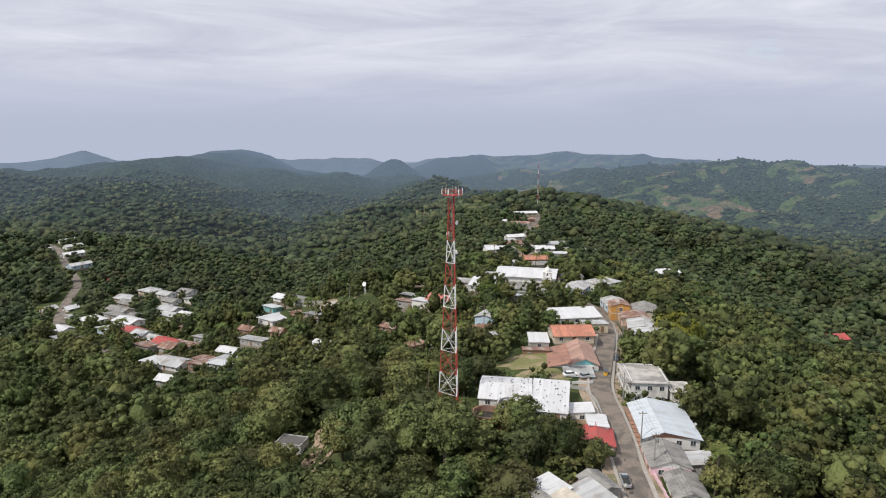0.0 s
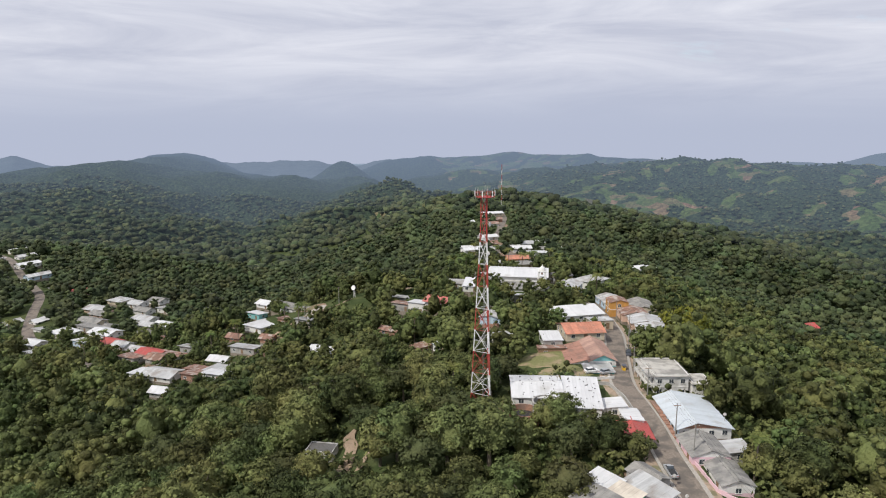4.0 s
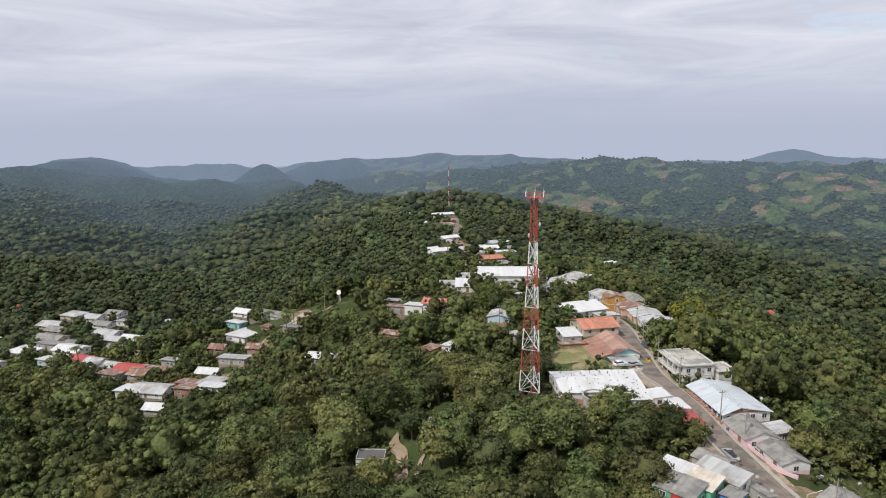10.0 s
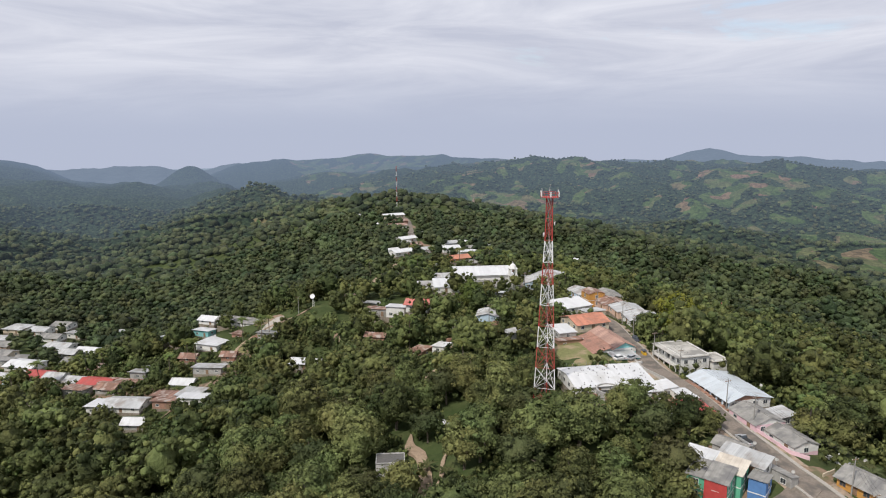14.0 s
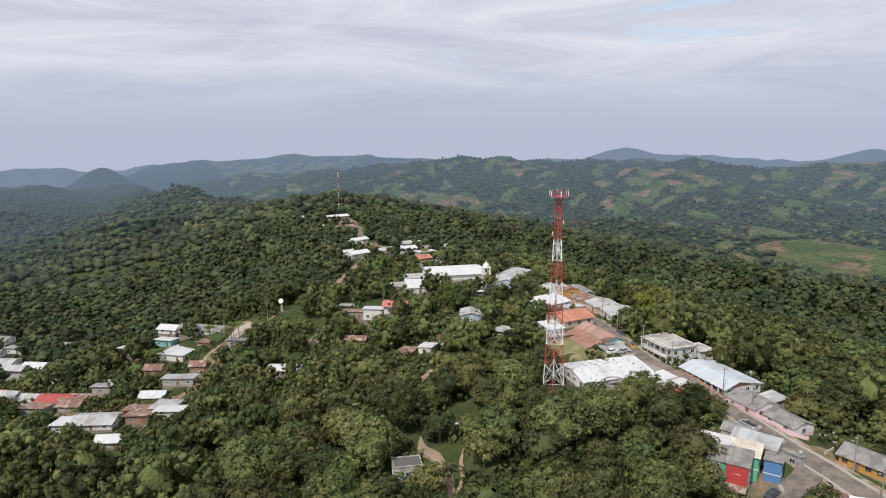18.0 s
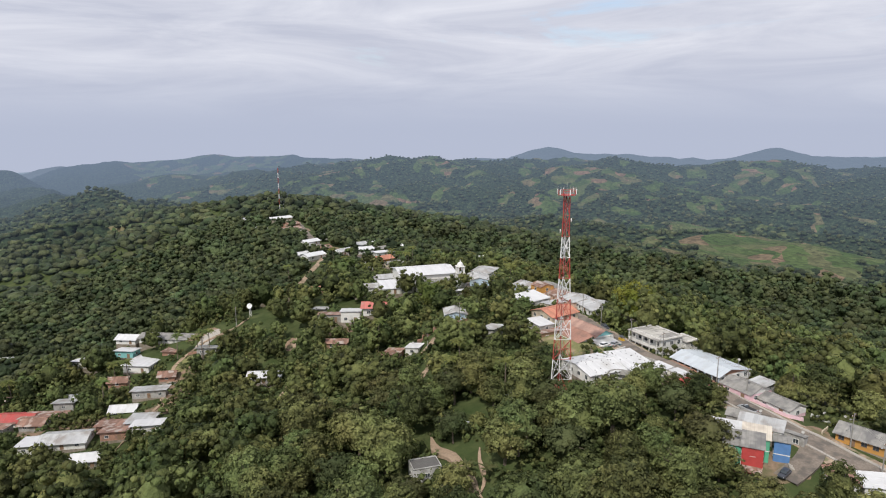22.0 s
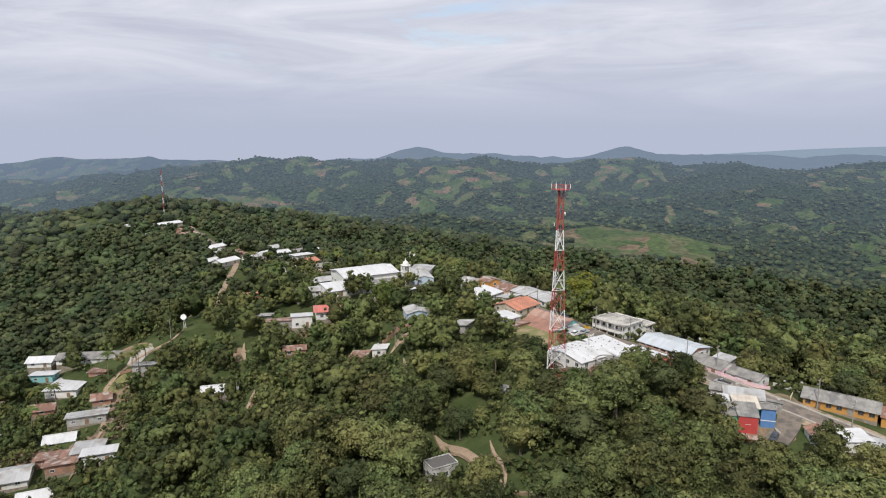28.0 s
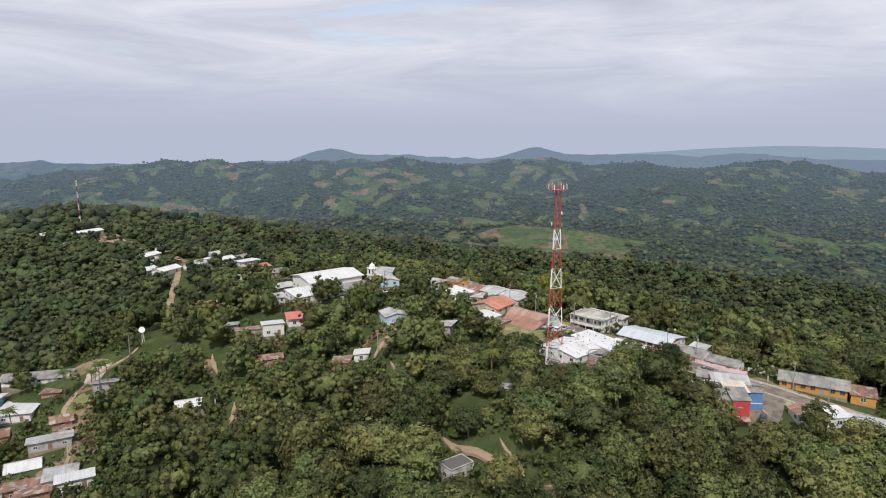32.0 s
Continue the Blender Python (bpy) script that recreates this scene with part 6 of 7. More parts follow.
singles, crowd, woods, bushes = [], [], [], []
for x, y in spread(-260, 260, 62, 520, 8.6):
    d = math.hypot(x + 45, y - 25)
    if d < 62 or not in_view(x, y, -60, 100):
        continue
    k = int(rng.integers(len(SHAPES)))
    s = float(rng.uniform(0.85, 1.35))
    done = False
    # smaller, then dropped, if the crown blocks too many camera sightlines
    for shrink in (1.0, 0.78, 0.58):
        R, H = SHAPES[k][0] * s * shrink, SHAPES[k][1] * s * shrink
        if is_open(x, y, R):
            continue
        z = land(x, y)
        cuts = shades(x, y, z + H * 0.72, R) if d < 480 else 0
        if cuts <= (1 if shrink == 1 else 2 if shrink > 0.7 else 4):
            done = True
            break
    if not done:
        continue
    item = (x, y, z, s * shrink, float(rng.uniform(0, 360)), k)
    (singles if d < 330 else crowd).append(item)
singles.sort(key=lambda q: math.hypot(q[0] + 45, q[1] - 60))

TREE_WORDS = {0: "broad green broadleaf tree with a domed crown", 1: "rounded green broadleaf tree", 2: "wide flat-topped green shade tree", 3: "tall narrow dark green tree", 4: "low dense green tree",
              5: "very tall green forest tree with a lobed crown", 6: "small round green tree", 7: "open-crowned green shade tree", 8: "low green bushy tree", 9: "large uneven green forest tree"}
NEAREST = 300
models = []
for k, (R, H, V, Q, T) in enumerate(NEAR):
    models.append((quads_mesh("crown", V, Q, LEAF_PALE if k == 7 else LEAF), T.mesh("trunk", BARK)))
for x, y, z, s, a, k in singles[:NEAREST]:
    t = thing("broadleaf_tree", TREE_WORDS[k], "tree", pose(x, y, z, 0, 0, a), "trees of the near slope")
    t.scale = (s, s, s * float(rng.uniform(0.9, 1.1)))
    part("crown", models[k][0], None, t)
    part("trunk", models[k][1], None, t)


def joined(name, label, items, kinds, material, squat=1.0):
    """Many trees in one mesh, each with a number of its own for its tint."""
    pieces, own = [], []
    for x, y, z, s, a, k in items:
        V, Q = kinds[k % len(kinds)][2:4]
        c, sn = math.cos(radians(a)) * s, math.sin(radians(a)) * s
        W = np.stack([V[:, 0] * c - V[:, 1] * sn + x, V[:, 0] * sn + V[:, 1] * c + y, V[:, 2] * s * squat + z], 1)
        pieces.append((W, Q))
        own.append(np.full(len(W), rng.uniform(0, 1)))
    V, Q = merge(pieces)
    me = quads_mesh(name, V, Q, material)
    me.attributes.new("tree", "FLOAT", "POINT").data.foreach_set("value", np.concatenate(own).astype(np.float32))
    tagged(new(name, me), label, "forest", kind="stuff")


near_rest = singles[NEAREST:]
MID2 = []
for R, H, base, lobes, leaves, size, flat in SHAPES:
    V, Q, C = crown(R, H, base, 18, 210, 0.40, flat, 5, 3, (0.17, 0.33), core=0.80)
    MID2.append((R, H, V, Q))
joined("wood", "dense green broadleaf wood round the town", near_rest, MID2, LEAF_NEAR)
for x, y in spread(-700, 640, 40, 900, 11.2):
    d = math.hypot(x + 45, y - 25)
    if d > 700 or (-260 < x < 260 and 62 < y < 520) or not in_view(x, y):
        continue
    k = int(rng.integers(len(SHAPES)))
    s = float(rng.uniform(0.75, 1.75))
    if is_open(x, y, SHAPES[k][0] * s):
        continue
    crowd.append((x, y, land(x, y) - 0.5, s, float(rng.uniform(0, 360)), k))
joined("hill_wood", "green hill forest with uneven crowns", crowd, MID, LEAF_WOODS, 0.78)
for cell, d0, d1 in ((12.5, 690, 1200), (18.0, 1200, 2100), (21.0, 2100, 2800)):
    for x, y in spread(-1400 if d0 < 2000 else 350, 2150 if d0 < 2000 else 2600, -60, 2150 if d0 < 2000 else 2700, cell):
        d = math.hypot(x + 45, y - 25)
        if d < d0 or d > d1 or not in_view(x, y, -40, 90) or cleared(x, y) or noise.noise((x / 90, y / 90, 5)) > 0.62:
            continue
        woods.append((x, y, land(x, y) - 1.5, float(rng.uniform(0.55, 1.65)) * (1.0 if d0 < 2000 else 0.8), float(rng.uniform(0, 360)), int(rng.integers(8))))
# the far leaves carry the same painted haze glow
add_haze_glow(LEAF_FAR)
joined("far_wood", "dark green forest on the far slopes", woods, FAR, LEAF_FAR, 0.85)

# ---- undergrowth ----
BUSH = []
for i in range(4):
    V, Q, C = crown(1.8 + 0.3 * i, 2.4 + 0.7 * i, -0.4, 4, 24, 0.34, 0.7, 4, 2, (0.34, 0.5), core=0.85)
    BUSH.append((2.0, 2.2, V, Q))
low = []
GROWN = np.array([(x, y, SHAPES[k][0] * s) for x, y, z, s, a, k in singles])
for x, y in spread(-215, 150, 66, 390, 3.0):
    d = math.hypot(x + 45, y - 25)
    if d > (340 if x < -40 else 250) or not in_view(x, y, -50, 96) or is_open(x, y, 3.2, x < 0):
        continue
    if (((GROWN[:, 0] - x) ** 2 + (GROWN[:, 1] - y) ** 2) < (0.55 * GROWN[:, 2]) ** 2).any():
        continue
    low.append((x, y, land(x, y) - 0.3, float(rng.uniform(0.7, 1.45)), float(rng.uniform(0, 360)), int(rng.integers(4))))
joined("undergrowth", "low green bushes and scrub under the trees", low, BUSH, LEAF_NEAR)

# ---- palms ----
def palm_meshes(H):
    t = Build()
    lean = (0.5, 0.3)
    for i in range(5):
        a, b = i / 5, (i + 1) / 5
        t.bar((lean[0] * a * a, lean[1] * a * a, H * a - (1 if i == 0 else 0)), (lean[0] * b * b, lean[1] * b * b, H * b), 0.20 - 0.05 * a, 6, 0.20 - 0.05 * b)
    f = Build()
    for i in range(24):
        a = math.tau * i / 24 + rng.uniform(-0.1, 0.1)
        up = rng.uniform(0.1, 1.1)
        c, s = math.cos(a), math.sin(a)
        pts, L = [], rng.uniform(3.0, 3.9)
        for j in range(6):
            u = j / 5
            d = L * u * math.cos(up * (1 - u))
            pts.append(Vector((lean[0] + c * d, lean[1] + s * d, H + L * (math.sin(up) * u - 0.75 * u * u))))
        for j in range(5):
            w0, w1 = 0.62 * math.sin(math.pi * min(1, 0.15 + j / 5.2)), 0.62 * math.sin(math.pi * min(1, 0.15 + (j + 1) / 5.2))
            q = Vector((-s, c, 0))
            dn = Vector((0, 0, -0.35))
            p0, p1 = pts[j], pts[j + 1]
            m0, m1 = p0.lerp(p1, 0.08), p0.lerp(p1, 0.86)
            for sg in (-1, 1):
                f.add([tuple(m0), tuple(m1), tuple(m1 + (q * sg + dn) * w1), tuple(m0 + (q * sg + dn) * w0)], [(0, 1, 2, 3)])
    return t.mesh("trunk", BARK), f.mesh("fronds", LEAF_PALM)


PALMS = [palm_meshes(h) for h in (8.5, 10.5, 12.5)]
PALM_AT = [(-63, 304), (-58.5, 301), (-90, 300), (-94, 312), (-100, 290), (14, 345), (20, 372), (8, 398), (34, 392), (48, 400), (50, 330), (92, 330), (84, 315), (108, 312), (68, 262), (75, 268), (88, 262), (93, 280), (100, 290), (86, 300), (97, 306), (110, 296), (62, 318), (70, 330), (80, 340), (92, 345), (105, 335), (-2, 172), (-12, 184), (-6, 190), (8, 205), (-70, 310), (-62, 300),
           (-140, 318), (-130, 320), (-150, 300), (-176, 300), (-205, 320), (-212, 335), (-160, 300), (60, 345), (44, 335), (36, 345), (28, 360), (22, 340), (60, 355), (74, 366), (-10, 240), (-36, 118), (120, 300), (130, 320), (28, 330), (58, 122), (60, 80)]
for i, (x, y) in enumerate(PALM_AT):
    t = thing("palm_tree", "tall coconut palm with arching fronds among the houses", "palm tree", pose(x, y, land(x, y), 0, 0, i * 67), "palms")
    part("trunk", PALMS[i % 3][0], None, t)
    part("fronds", PALMS[i % 3][1], None, t)

V, Q, C = crown(5.6, 12, 2.0, 44, 1500, 0.30, 0.8)
t = thing("lime_tree", "rounded pale yellow-green tree in front of the church", "tree", pose(20, 254, land(20, 254)))
part("crown", quads_mesh("crown", V, Q, LEAF_LIME), None, t)
part("trunk", trunk_build(12, C, 0.35), BARK, t)

# ---- banana plants ----
def banana_mesh():
    f = Build()
    for i in range(9):
        a, up, L = math.tau * i / 9 + rng.uniform(-0.2, 0.2), rng.uniform(0.7, 1.3), rng.uniform(2.2, 3.2)
        c, s = math.cos(a), math.sin(a)
        q = Vector((-s, c, 0))
        pts = [Vector((c * L * u * math.cos(up * (1 - 0.6 * u)), s * L * u * math.cos(up * (1 - 0.6 * u)), 1.6 + L * (math.sin(up) * u - 0.55 * u * u))) for u in (0, 0.25, 0.5, 0.75, 1)]
        for j in range(4):
            w0, w1 = (0.10, 0.34, 0.40, 0.30, 0.04)[j:j + 2]
            for sg in (-1, 1):
                f.add([tuple(pts[j]), tuple(pts[j + 1]), tuple(pts[j + 1] + q * sg * w1 + Vector((0, 0, -0.12))), tuple(pts[j] + q * sg * w0 + Vector((0, 0, -0.12)))], [(0, 1, 2, 3)])
    return f.mesh("leaves", LEAF_PALE), Build().bar((0, 0, -0.5), (0, 0, 1.8), 0.16, 7, 0.10).mesh("stem", LEAF_PALE)


BANANA = [banana_mesh() for _ in range(3)]
for i, (x, y) in enumerate(((28.5, 131), (31, 129), (33, 127.5), (26, 128.5), (29.5, 126.5), (60.5, 118), (61.5, 115), (59.5, 121), (62, 122), (-36, 133), (-30, 150), (-27, 145), (-70, 301), (12, 162), (57, 104), (58.5, 107))):
    t = thing("banana_plant", "banana plant with long pale green leaves", "banana plant", pose(x, y, land(x, y), 0, 0, i * 50), "banana plants")
    part("leaves", BANANA[i % 3][0], None, t)
    part("stem", BANANA[i % 3][1], None, t)

# ---- the yellow-green tree by the street, and a dead tree ----
V, Q, C = crown(7.8, 18, 3.0, 50, 2300, 0.34, 0.7)
t = thing("yellow_tree", "tall airy tree with bright yellow-green leaves", "tree", pose(74.5, 192.5, land(74.5, 192.5)))
part("crown", quads_mesh("crown", V, Q, LEAF_YELLOW), None, t)
part("trunk", trunk_build(18, C, 0.4), BARK, t)
for x, y, H in ((-12, 108, 7.0), (-20, 126, 6.0)):
    b = Build()
    b.bar((0, 0, -1), (0.2, 0.1, H * 0.4), 0.28, 7, 0.2)
    for i in range(11):
        a, e = i * 2.4, 0.5 + 0.09 * i
        r = H * rng.uniform(0.35, 0.55)
        p = Vector((0.2, 0.1, H * (0.3 + 0.03 * i)))
        q = p + Vector((math.cos(a) * math.cos(e), math.sin(a) * math.cos(e), math.sin(e))) * r
        b.bar(p, q, 0.12, 5, 0.06)
        for j in range(4):
            s = p.lerp(q, 0.45 + 0.18 * j)
            w = s + Vector((math.cos(a + (-1) ** j * 0.9), math.sin(a + (-1) ** j * 0.9), 0.7)) * r * 0.36
            b.bar(s, w, 0.05, 4, 0.015)
    t = thing("dead_tree", "bare pale dead tree among green crowns", "tree", pose(x, y, land(x, y) + 1.5))
    part("trunk", b, BARK_PALE, t)

# ---- vehicles ----
def car(label, x, y, yaw, paint, pickup=False):
    """A car with its nose along local x."""
    c = thing("pickup_truck" if pickup else "car", label, "pickup" if pickup else "car", pose(x, y, land(x, y) + 0.16, 0, 0, yaw), "parked vehicles")
    L, W = (5.1, 1.8) if pickup else (4.3, 1.7)

    def hull(sections):
        b = Build()
        k = len(sections[0])
        for s in sections:
            b.v.extend(s)
        for i in range(len(sections) - 1):
            for j in range(k):
                b.f.append((i * k + j, i * k + (j + 1) % k, (i + 1) * k + (j + 1) % k, (i + 1) * k + j))
        b.f += [tuple(range(k))[::-1], tuple(range((len(sections) - 1) * k, len(sections) * k))]
        return b

    def ring(px, half, z0, z1, tuck=0.1):
        return [(px, -half + tuck, z0), (px, half - tuck, z0), (px, half, z0 + 0.2), (px, half, z1 - 0.12), (px, half - 0.12, z1), (px, -half + 0.12, z1), (px, -half, z1 - 0.12), (px, -half, z0 + 0.2)]

    h = W / 2
    part("body", hull([ring(-L / 2, h * 0.86, 0.35, 0.88), ring(-L / 2 + 0.35, h, 0.24, 0.98), ring(-0.3, h, 0.22, 0.95), ring(L / 2 - 1.0, h, 0.24, 0.93), ring(L / 2 - 0.2, h * 0.95, 0.28, 0.80), ring(L / 2, h * 0.8, 0.36, 0.68)]), paint, c)
    x0, x1 = (0.0, 1.5) if pickup else (-1.75, 1.0)
    part("cabin", hull([ring(x0, h * 0.84, 0.85, 0.98), ring(x0 + 0.35, h * 0.82, 0.85, 1.42), ring(x1 - 0.7, h * 0.82, 0.85, 1.46), ring(x1, h * 0.86, 0.85, 0.98)]), GLASS, c)
    part("roof", Build().box(x0 + 0.38, x1 - 0.72, -h * 0.74, h * 0.74, 1.43, 1.49), paint, c)
    if pickup:
        part("bed", Build().box(-L / 2 + 0.2, -0.1, -h * 0.8, h * 0.8, 0.97, 1.0), RUBBER, c)
    for sx in (-1, 1):
        for sy in (-1, 1):
            w = part("wheel", Build().lathe([(0.0, -0.1), (0.30, -0.1), (0.33, -0.06), (0.33, 0.06), (0.30, 0.1), (0.0, 0.1)], 14), RUBBER, c, at=pose(sx * L * 0.31, sy * (h - 0.08), 0.17, 90, 0, 0))
            part("rim", Build().lathe([(0.0, -0.115), (0.19, -0.115), (0.19, 0.115), (0.0, 0.115)], 10), STEEL, w)
    for sy in (-1, 1):
        part("headlight", Build().box(L / 2 - 0.12, L / 2 - 0.01, sy * h * 0.62 - 0.16, sy * h * 0.62 + 0.16, 0.55, 0.68), TOWER_WHITE, c)
        part("tail_light", Build().box(-L / 2 - 0.01, -L / 2 + 0.06, sy * h * 0.66 - 0.12, sy * h * 0.66 + 0.12, 0.66, 0.82), WALL_RED, c)


car("dark silver car parked on the street", 55.0, 189.0, 250, CAR_DARK)
car("silver car under the school's shed roof", 42.0, 171.8, 20, CAR_SILVER)
car("white pickup standing at the bend", 56.6, 218.5, 72, CAR_WHITE, True)
car("dark car at the foot of the side street", 23.4, 102.2, 190, CAR_DARK)
car("silver pickup parked beside the pink houses", 39.6, 122.5, 86, CAR_SILVER, True)
car("white car beside the school shed", 37.8, 172.2, 12, CAR_WHITE)
moto = thing("motor_taxi", "small yellow and black three-wheeled taxi on the street", "motor taxi", pose(48.2, 174.5, land(48.2, 174.5) + 0.14, 0, 0, 255))
part("body", Build().box(-1.2, 0.5, -0.6, 0.6, 0.35, 0.95).box(0.5, 1.1, -0.4, 0.4, 0.3, 0.85), CAR_YELLOW, moto)
part("canopy", Build().box(-1.25, 0.75, -0.65, 0.65, 1.55, 1.68), CAR_DARK, moto)
for px, py in ((-1.15, -0.55), (-1.15, 0.55), (0.6, -0.45), (0.6, 0.45)):
    part("canopy_post", Build().bar((px, py, 0.8), (px, py, 1.6), 0.035), STEEL, moto)
for px, py in ((-0.8, -0.6), (-0.8, 0.6), (0.95, 0.0)):
    part("wheel", Build().lathe([(0.0, -0.07), (0.26, -0.07), (0.28, 0), (0.26, 0.07), (0.0, 0.07)], 12), RUBBER, moto, at=pose(px, py, 0.14, 90, 0, 0))

# ---- street poles with their wires ----
POLES = [(46.4, 100, 0), (47.2, 128.0, 0), (47.2, 137.4, 0), (48.6, 158, 0), (50.2, 172.5, 4), (56, 192, 12), (62.2, 208, 15), (66.2, 232, 8), (57.4, 248, 0), (51, 268, 0), (-31, 192, 0), (2.0, 224, 0), (17, 226, 0), (-60, 308, 20), (-44, 314, 20), (40.0, 90, 0)]
tops = []
for i, (x, y, a) in enumerate(POLES):
    z = land(x, y)
    p = thing("utility_pole", "grey concrete utility pole with a crossarm and wires", "utility pole", pose(x, y, z, 0, 0, a), "utility poles")
    part("pole", Build().bar((0, 0, -0.8), (0, 0, 8.6), 0.17, 8, 0.10), POLE, p)
    arm = part("crossarm", Build().box(-0.9, 0.9, -0.06, 0.06, 8.0, 8.12), WOOD, p)
    for k in (-0.8, 0.0, 0.8):
        part("insulator", Build().lathe([(0.03, 0), (0.07, 0.05), (0.04, 0.1), (0.06, 0.16), (0.0, 0.2)], 8), TOWER_WHITE, arm, at=pose(k, 0, 8.12))
    if i % 4 == 1:
        part("transformer", Build().lathe([(0, 6.3), (0.28, 6.3), (0.3, 6.4), (0.3, 7.2), (0.26, 7.3), (0, 7.34)], 12, 0.42, 0), STEEL, p)
    if i % 3 == 0:
        part("street_lamp", Build().bar((0, 0, 7.0), (-1.4, 0, 7.5), 0.04, 6).box(-1.9, -1.3, -0.12, 0.12, 7.42, 7.55), STEEL, p)
    tops.append((x, y, z, a))
for (x0, y0, z0, a0), (x1, y1, z1, a1) in list(zip(tops, tops[1:]))[:9] + [(tops[15], tops[0]), (tops[11], tops[12]), (tops[13], tops[14])]:
    for k in (-0.8, 0.0, 0.8):
        A = Vector((x0 + k * math.cos(radians(a0)), y0 + k * math.sin(radians(a0)), z0 + 8.3))
        B = Vector((x1 + k * math.cos(radians(a1)), y1 + k * math.sin(radians(a1)), z1 + 8.3))
        b = Build()
        pts = [A.lerp(B, u / 8) - Vector((0, 0, 0.5 * math.sin(math.pi * u / 8))) for u in range(9)]
        for p, q in zip(pts, pts[1:]):
            b.bar(p, q, 0.018, 3)
        tagged(new("overhead_wire", b.mesh("wire", RUBBER)), "thin black overhead wire between street poles", "wire", "overhead wires")

# ---- dish aerials on posts and roofs ----
for x, y, z, a in ((38.4, 118.2, 12.4, 200), (38.0, 111.4, 12.0, 205), (37.9, 106.8, 11.6, 200), (60.2, 139.6, 14.9, 220), (57.0, 112.0, 9.6, 210), (60.5, 108.5, 9.2, 210), (24.0, 157.5, 18.6, 215), (52.0, 203.5, 18.8, 220), (0.5, 232.0, 3.6, 230)):
    d = thing("satellite_dish", "small white satellite dish on a post", "satellite dish", pose(x, y, z, 0, 0, a), "satellite dishes")
    part("post", Build().bar((0, 0, -2.4), (0, 0, 0.0), 0.05, 6), STEEL, d)
    part("reflector", Build().lathe([(0.0, 0.0), (0.22, 0.04), (0.40, 0.12), (0.38, 0.15), (0.2, 0.06), (0.0, 0.02)], 16), WALL_BLOCK, d, at=pose(0, 0, 0.1, 0, 50, 0), smooth=True)
    part("feed_arm", Build().bar((0, 0, 0), (0.42, 0, 0.42), 0.025, 5), STEEL, d)

# ---- walls, steps and fences ----
def low_wall(name, label, pts, height, thick, material, depth=1.6):
    for k, ((x0, y0), (x1, y1)) in enumerate(zip(pts, pts[1:])):
        n = max(1, round(math.hypot(x1 - x0, y1 - y0) / 2.5))
        b = Build()
        dx, dy = (x1 - x0), (y1 - y0)
        d = math.hypot(dx, dy)
        nx_, ny_ = -dy / d * thick / 2, dx / d * thick / 2
        for i in range(n):
            a, c = i / n, (i + 1) / n
            p, q = (x0 + dx * a, y0 + dy * a), (x0 + dx * c, y0 + dy * c)
            top = (land(*p) + land(*q)) / 2 + height
            b.add([(p[0] - nx_, p[1] - ny_, top - height - depth), (q[0] - nx_, q[1] - ny_, top - height - depth), (q[0] + nx_, q[1] + ny_, top - height - depth), (p[0] + nx_, p[1] + ny_, top - height - depth),
                   (p[0] - nx_, p[1] - ny_, top), (q[0] - nx_, q[1] - ny_, top), (q[0] + nx_, q[1] + ny_, top), (p[0] + nx_, p[1] + ny_, top)],
                  [(3, 2, 1, 0), (4, 5, 6, 7), (0, 1, 5, 4), (1, 2, 6, 5), (2, 3, 7, 6), (3, 0, 4, 7)])
        tagged(new(f"wall_{name}_{k + 1}", b.mesh("wall", material)), label, "wall", kind="structure")


low_wall("terrace", "low pink terrace wall along the pink houses", [(46.8, 135.5), (46.6, 126), (46.9, 116.5), (49.5, 113.2)], 0.9, 0.18, WALL_PINK)
low_wall("garden", "white garden wall running downhill from the pink house", [(55.2, 114.5), (56.6, 108), (57.2, 103)], 1.2, 0.2, WALL_WHITE)
low_wall("retaining", "tall brick retaining wall below the blue house", [(2, 231.5), (9, 232.2), (14.5, 228.0), (20, 224.0)], 1.6, 0.35, WALL_BRICK, 2.5)
low_wall("yard", "low white wall of the school yard", [(37.2, 167.2), (43.2, 168.4)], 0.8, 0.2, WALL_WHITE)
low_wall("hall_yard", "grey block wall round the hall's yard", [(34.5, 164.5), (40.0, 163.4), (41.2, 155), (40.8, 147)], 1.0, 0.2, WALL_BLOCK)
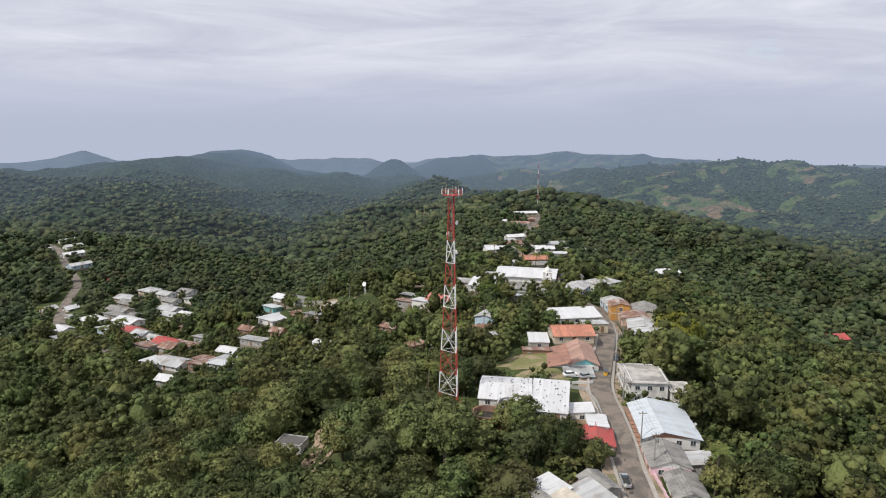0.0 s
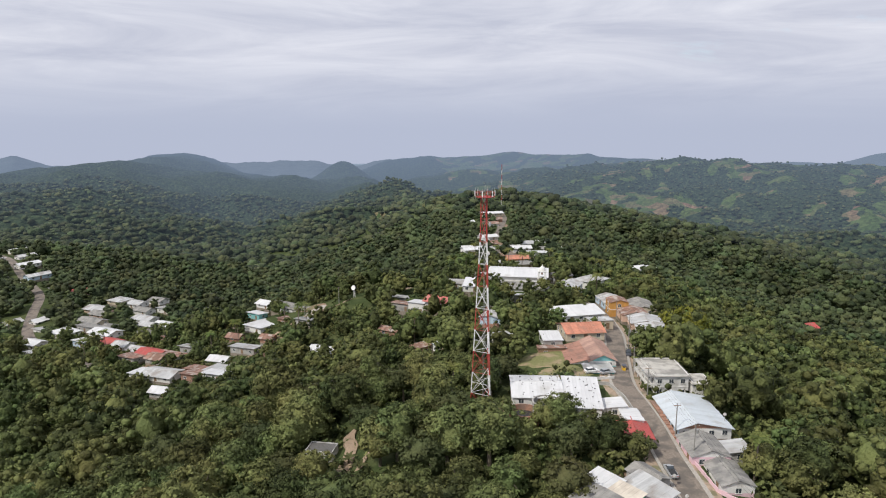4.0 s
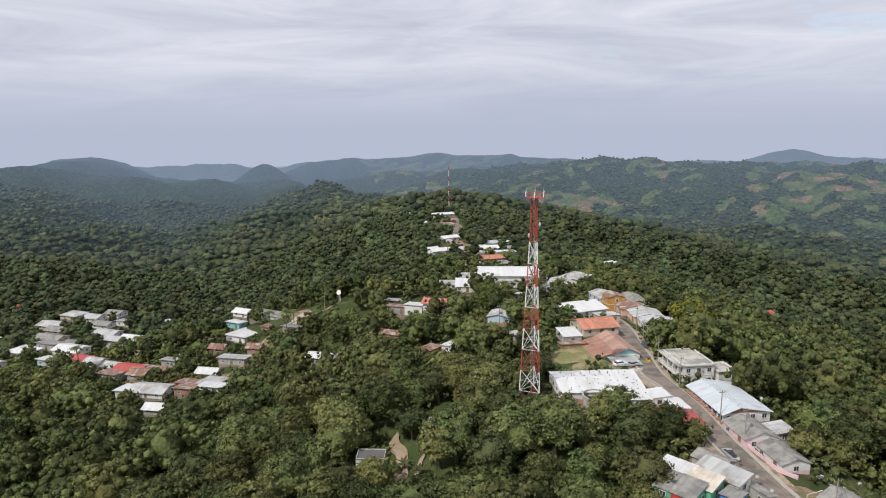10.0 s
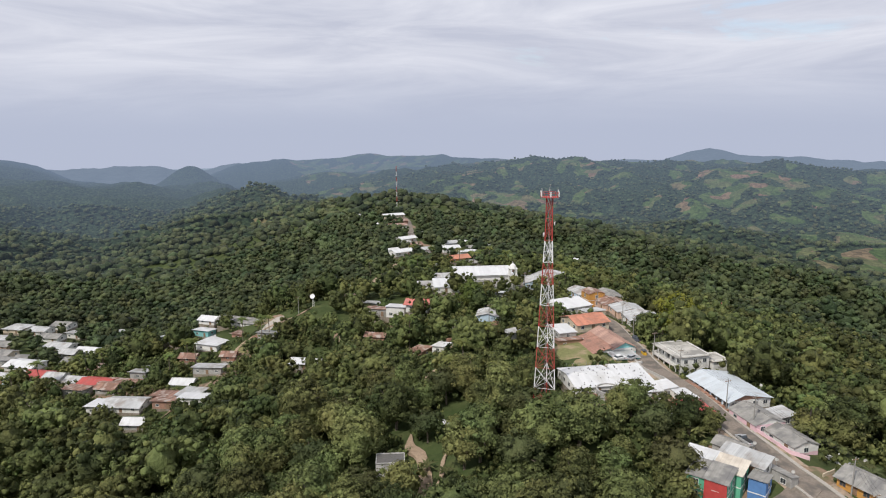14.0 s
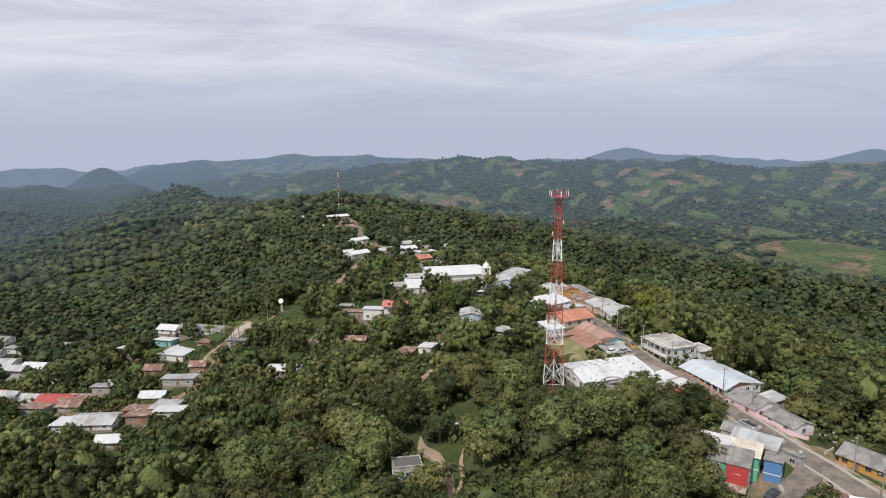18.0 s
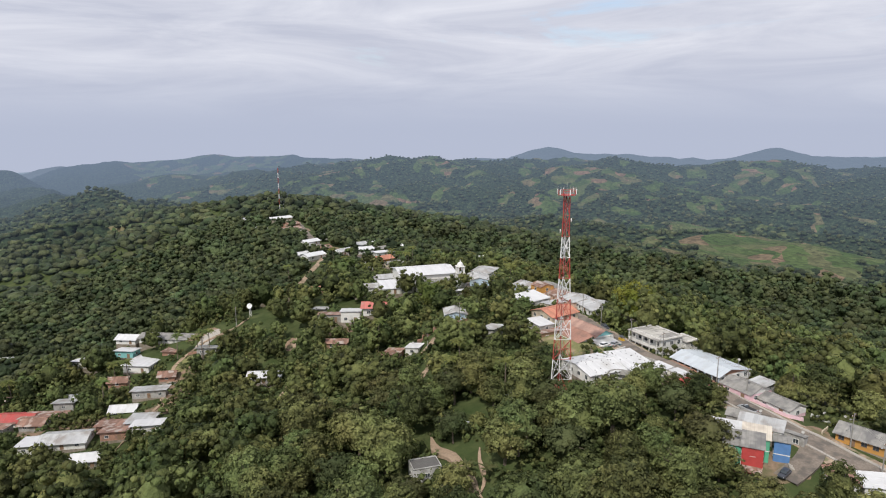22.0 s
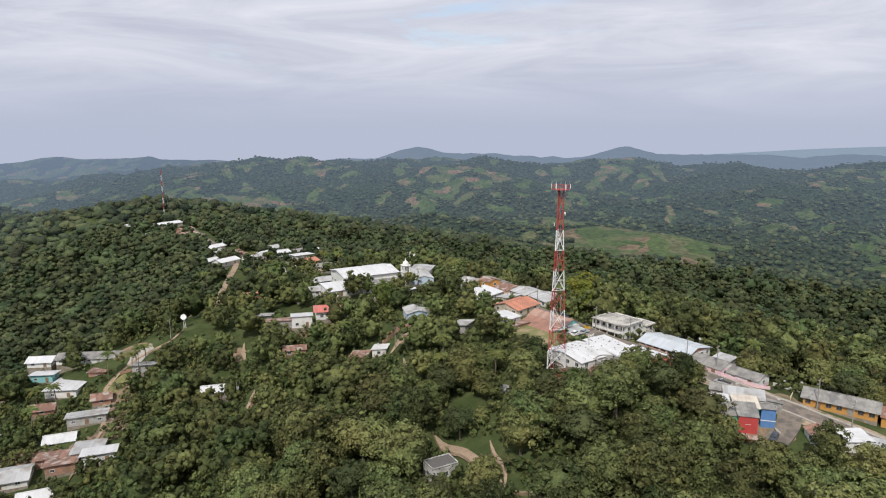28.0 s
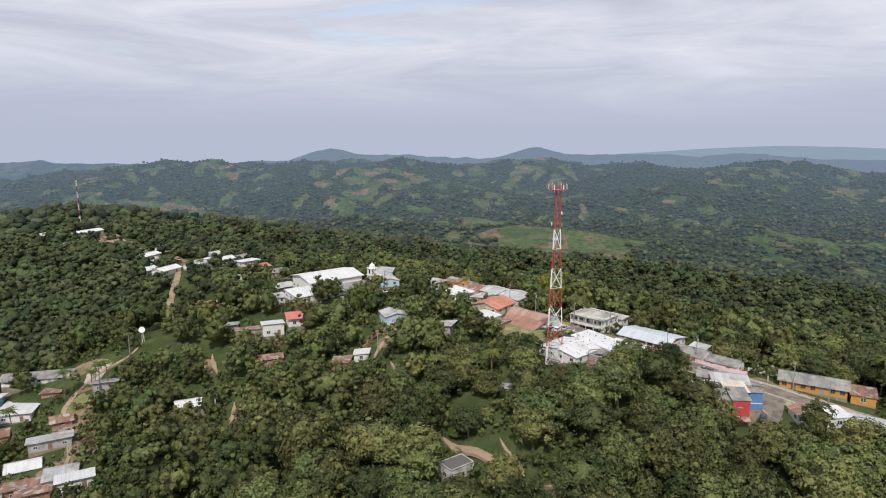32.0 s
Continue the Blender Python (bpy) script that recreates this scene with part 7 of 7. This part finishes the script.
low_wall("village", "grey block wall beside the village houses", [(-84, 296), (-74, 291.5)], 1.1, 0.25, WALL_BLOCK)
low_wall("village_yard", "brown block wall of a village yard", [(-66, 309), (-58, 305), (-61, 296)], 1.0, 0.25, WALL_BRICK)
low_wall("ochre_yard", "low cream wall beside the ochre house", [(46.0, 106.6), (50.5, 107.6)], 0.9, 0.2, WALL_CREAM)
fence = thing("wire_fence", "posts of a wire fence round the school yard", "fence", pose(0, 0, 0))
for i in range(9):
    x, y = 20 + 1.9 * i, 172.5 - 0.55 * i
    part("fence_post", Build().bar((x, y, land(x, y) - 0.4), (x, y, land(x, y) + 1.4), 0.06, 6), POLE, fence)
for z in (0.5, 1.0, 1.35):
    part("fence_wire", Build().bar((20, 172.5, land(20, 172.5) + z), (35.2, 168.1, land(35.2, 168.1) + z), 0.012, 3), STEEL, fence)
# timber heap and scrap in the village yard
for i in range(12):
    x, y = -77.5 + random.uniform(-3, 3), 281 + random.uniform(-2.5, 2.5)
    pl = new("plank", Build().box(-random.uniform(1.0, 1.8), 1.4, -0.09, 0.09, 0, 0.05).mesh("plank", WOOD if i % 2 else BARK_PALE))
    pl.matrix_basis = pose(x, y, land(x, y) + 0.10 + 0.05 * i, random.uniform(-5, 5), random.uniform(-6, 6), random.uniform(0, 180))
    tagged(pl, "loose weathered plank on a heap", "plank", "plank heap")
# steps down from the side street
steps_thing = thing("outdoor_steps", "worn concrete steps beside the red house", "steps", pose(26.5, 103.2, land(26.5, 103.2), 0, 0, 35))
for i in range(7):
    part("step", Build().box(-0.9, 0.9, -0.3 * i - 0.3, -0.3 * i, -0.9, 0.8 - 0.17 * i), KERB, steps_thing)
# brick-paved strip in front of the market hall
for k in range(10):
    b = Build().box(-0.8, 0.8, -0.85, 0.85, -0.3, 0.0)
    y = 137.6 + 1.8 * k
    sl = new("paving_slab", b.mesh("slab", WALL_BRICK))
    sl.matrix_basis = pose(47.3 + 0.085 * (y - 137), y, land(47.3, y) + 0.36, 0, 0, -5)
    tagged(sl, "reddish paving slab before the market hall", "paving slab", "market paving")
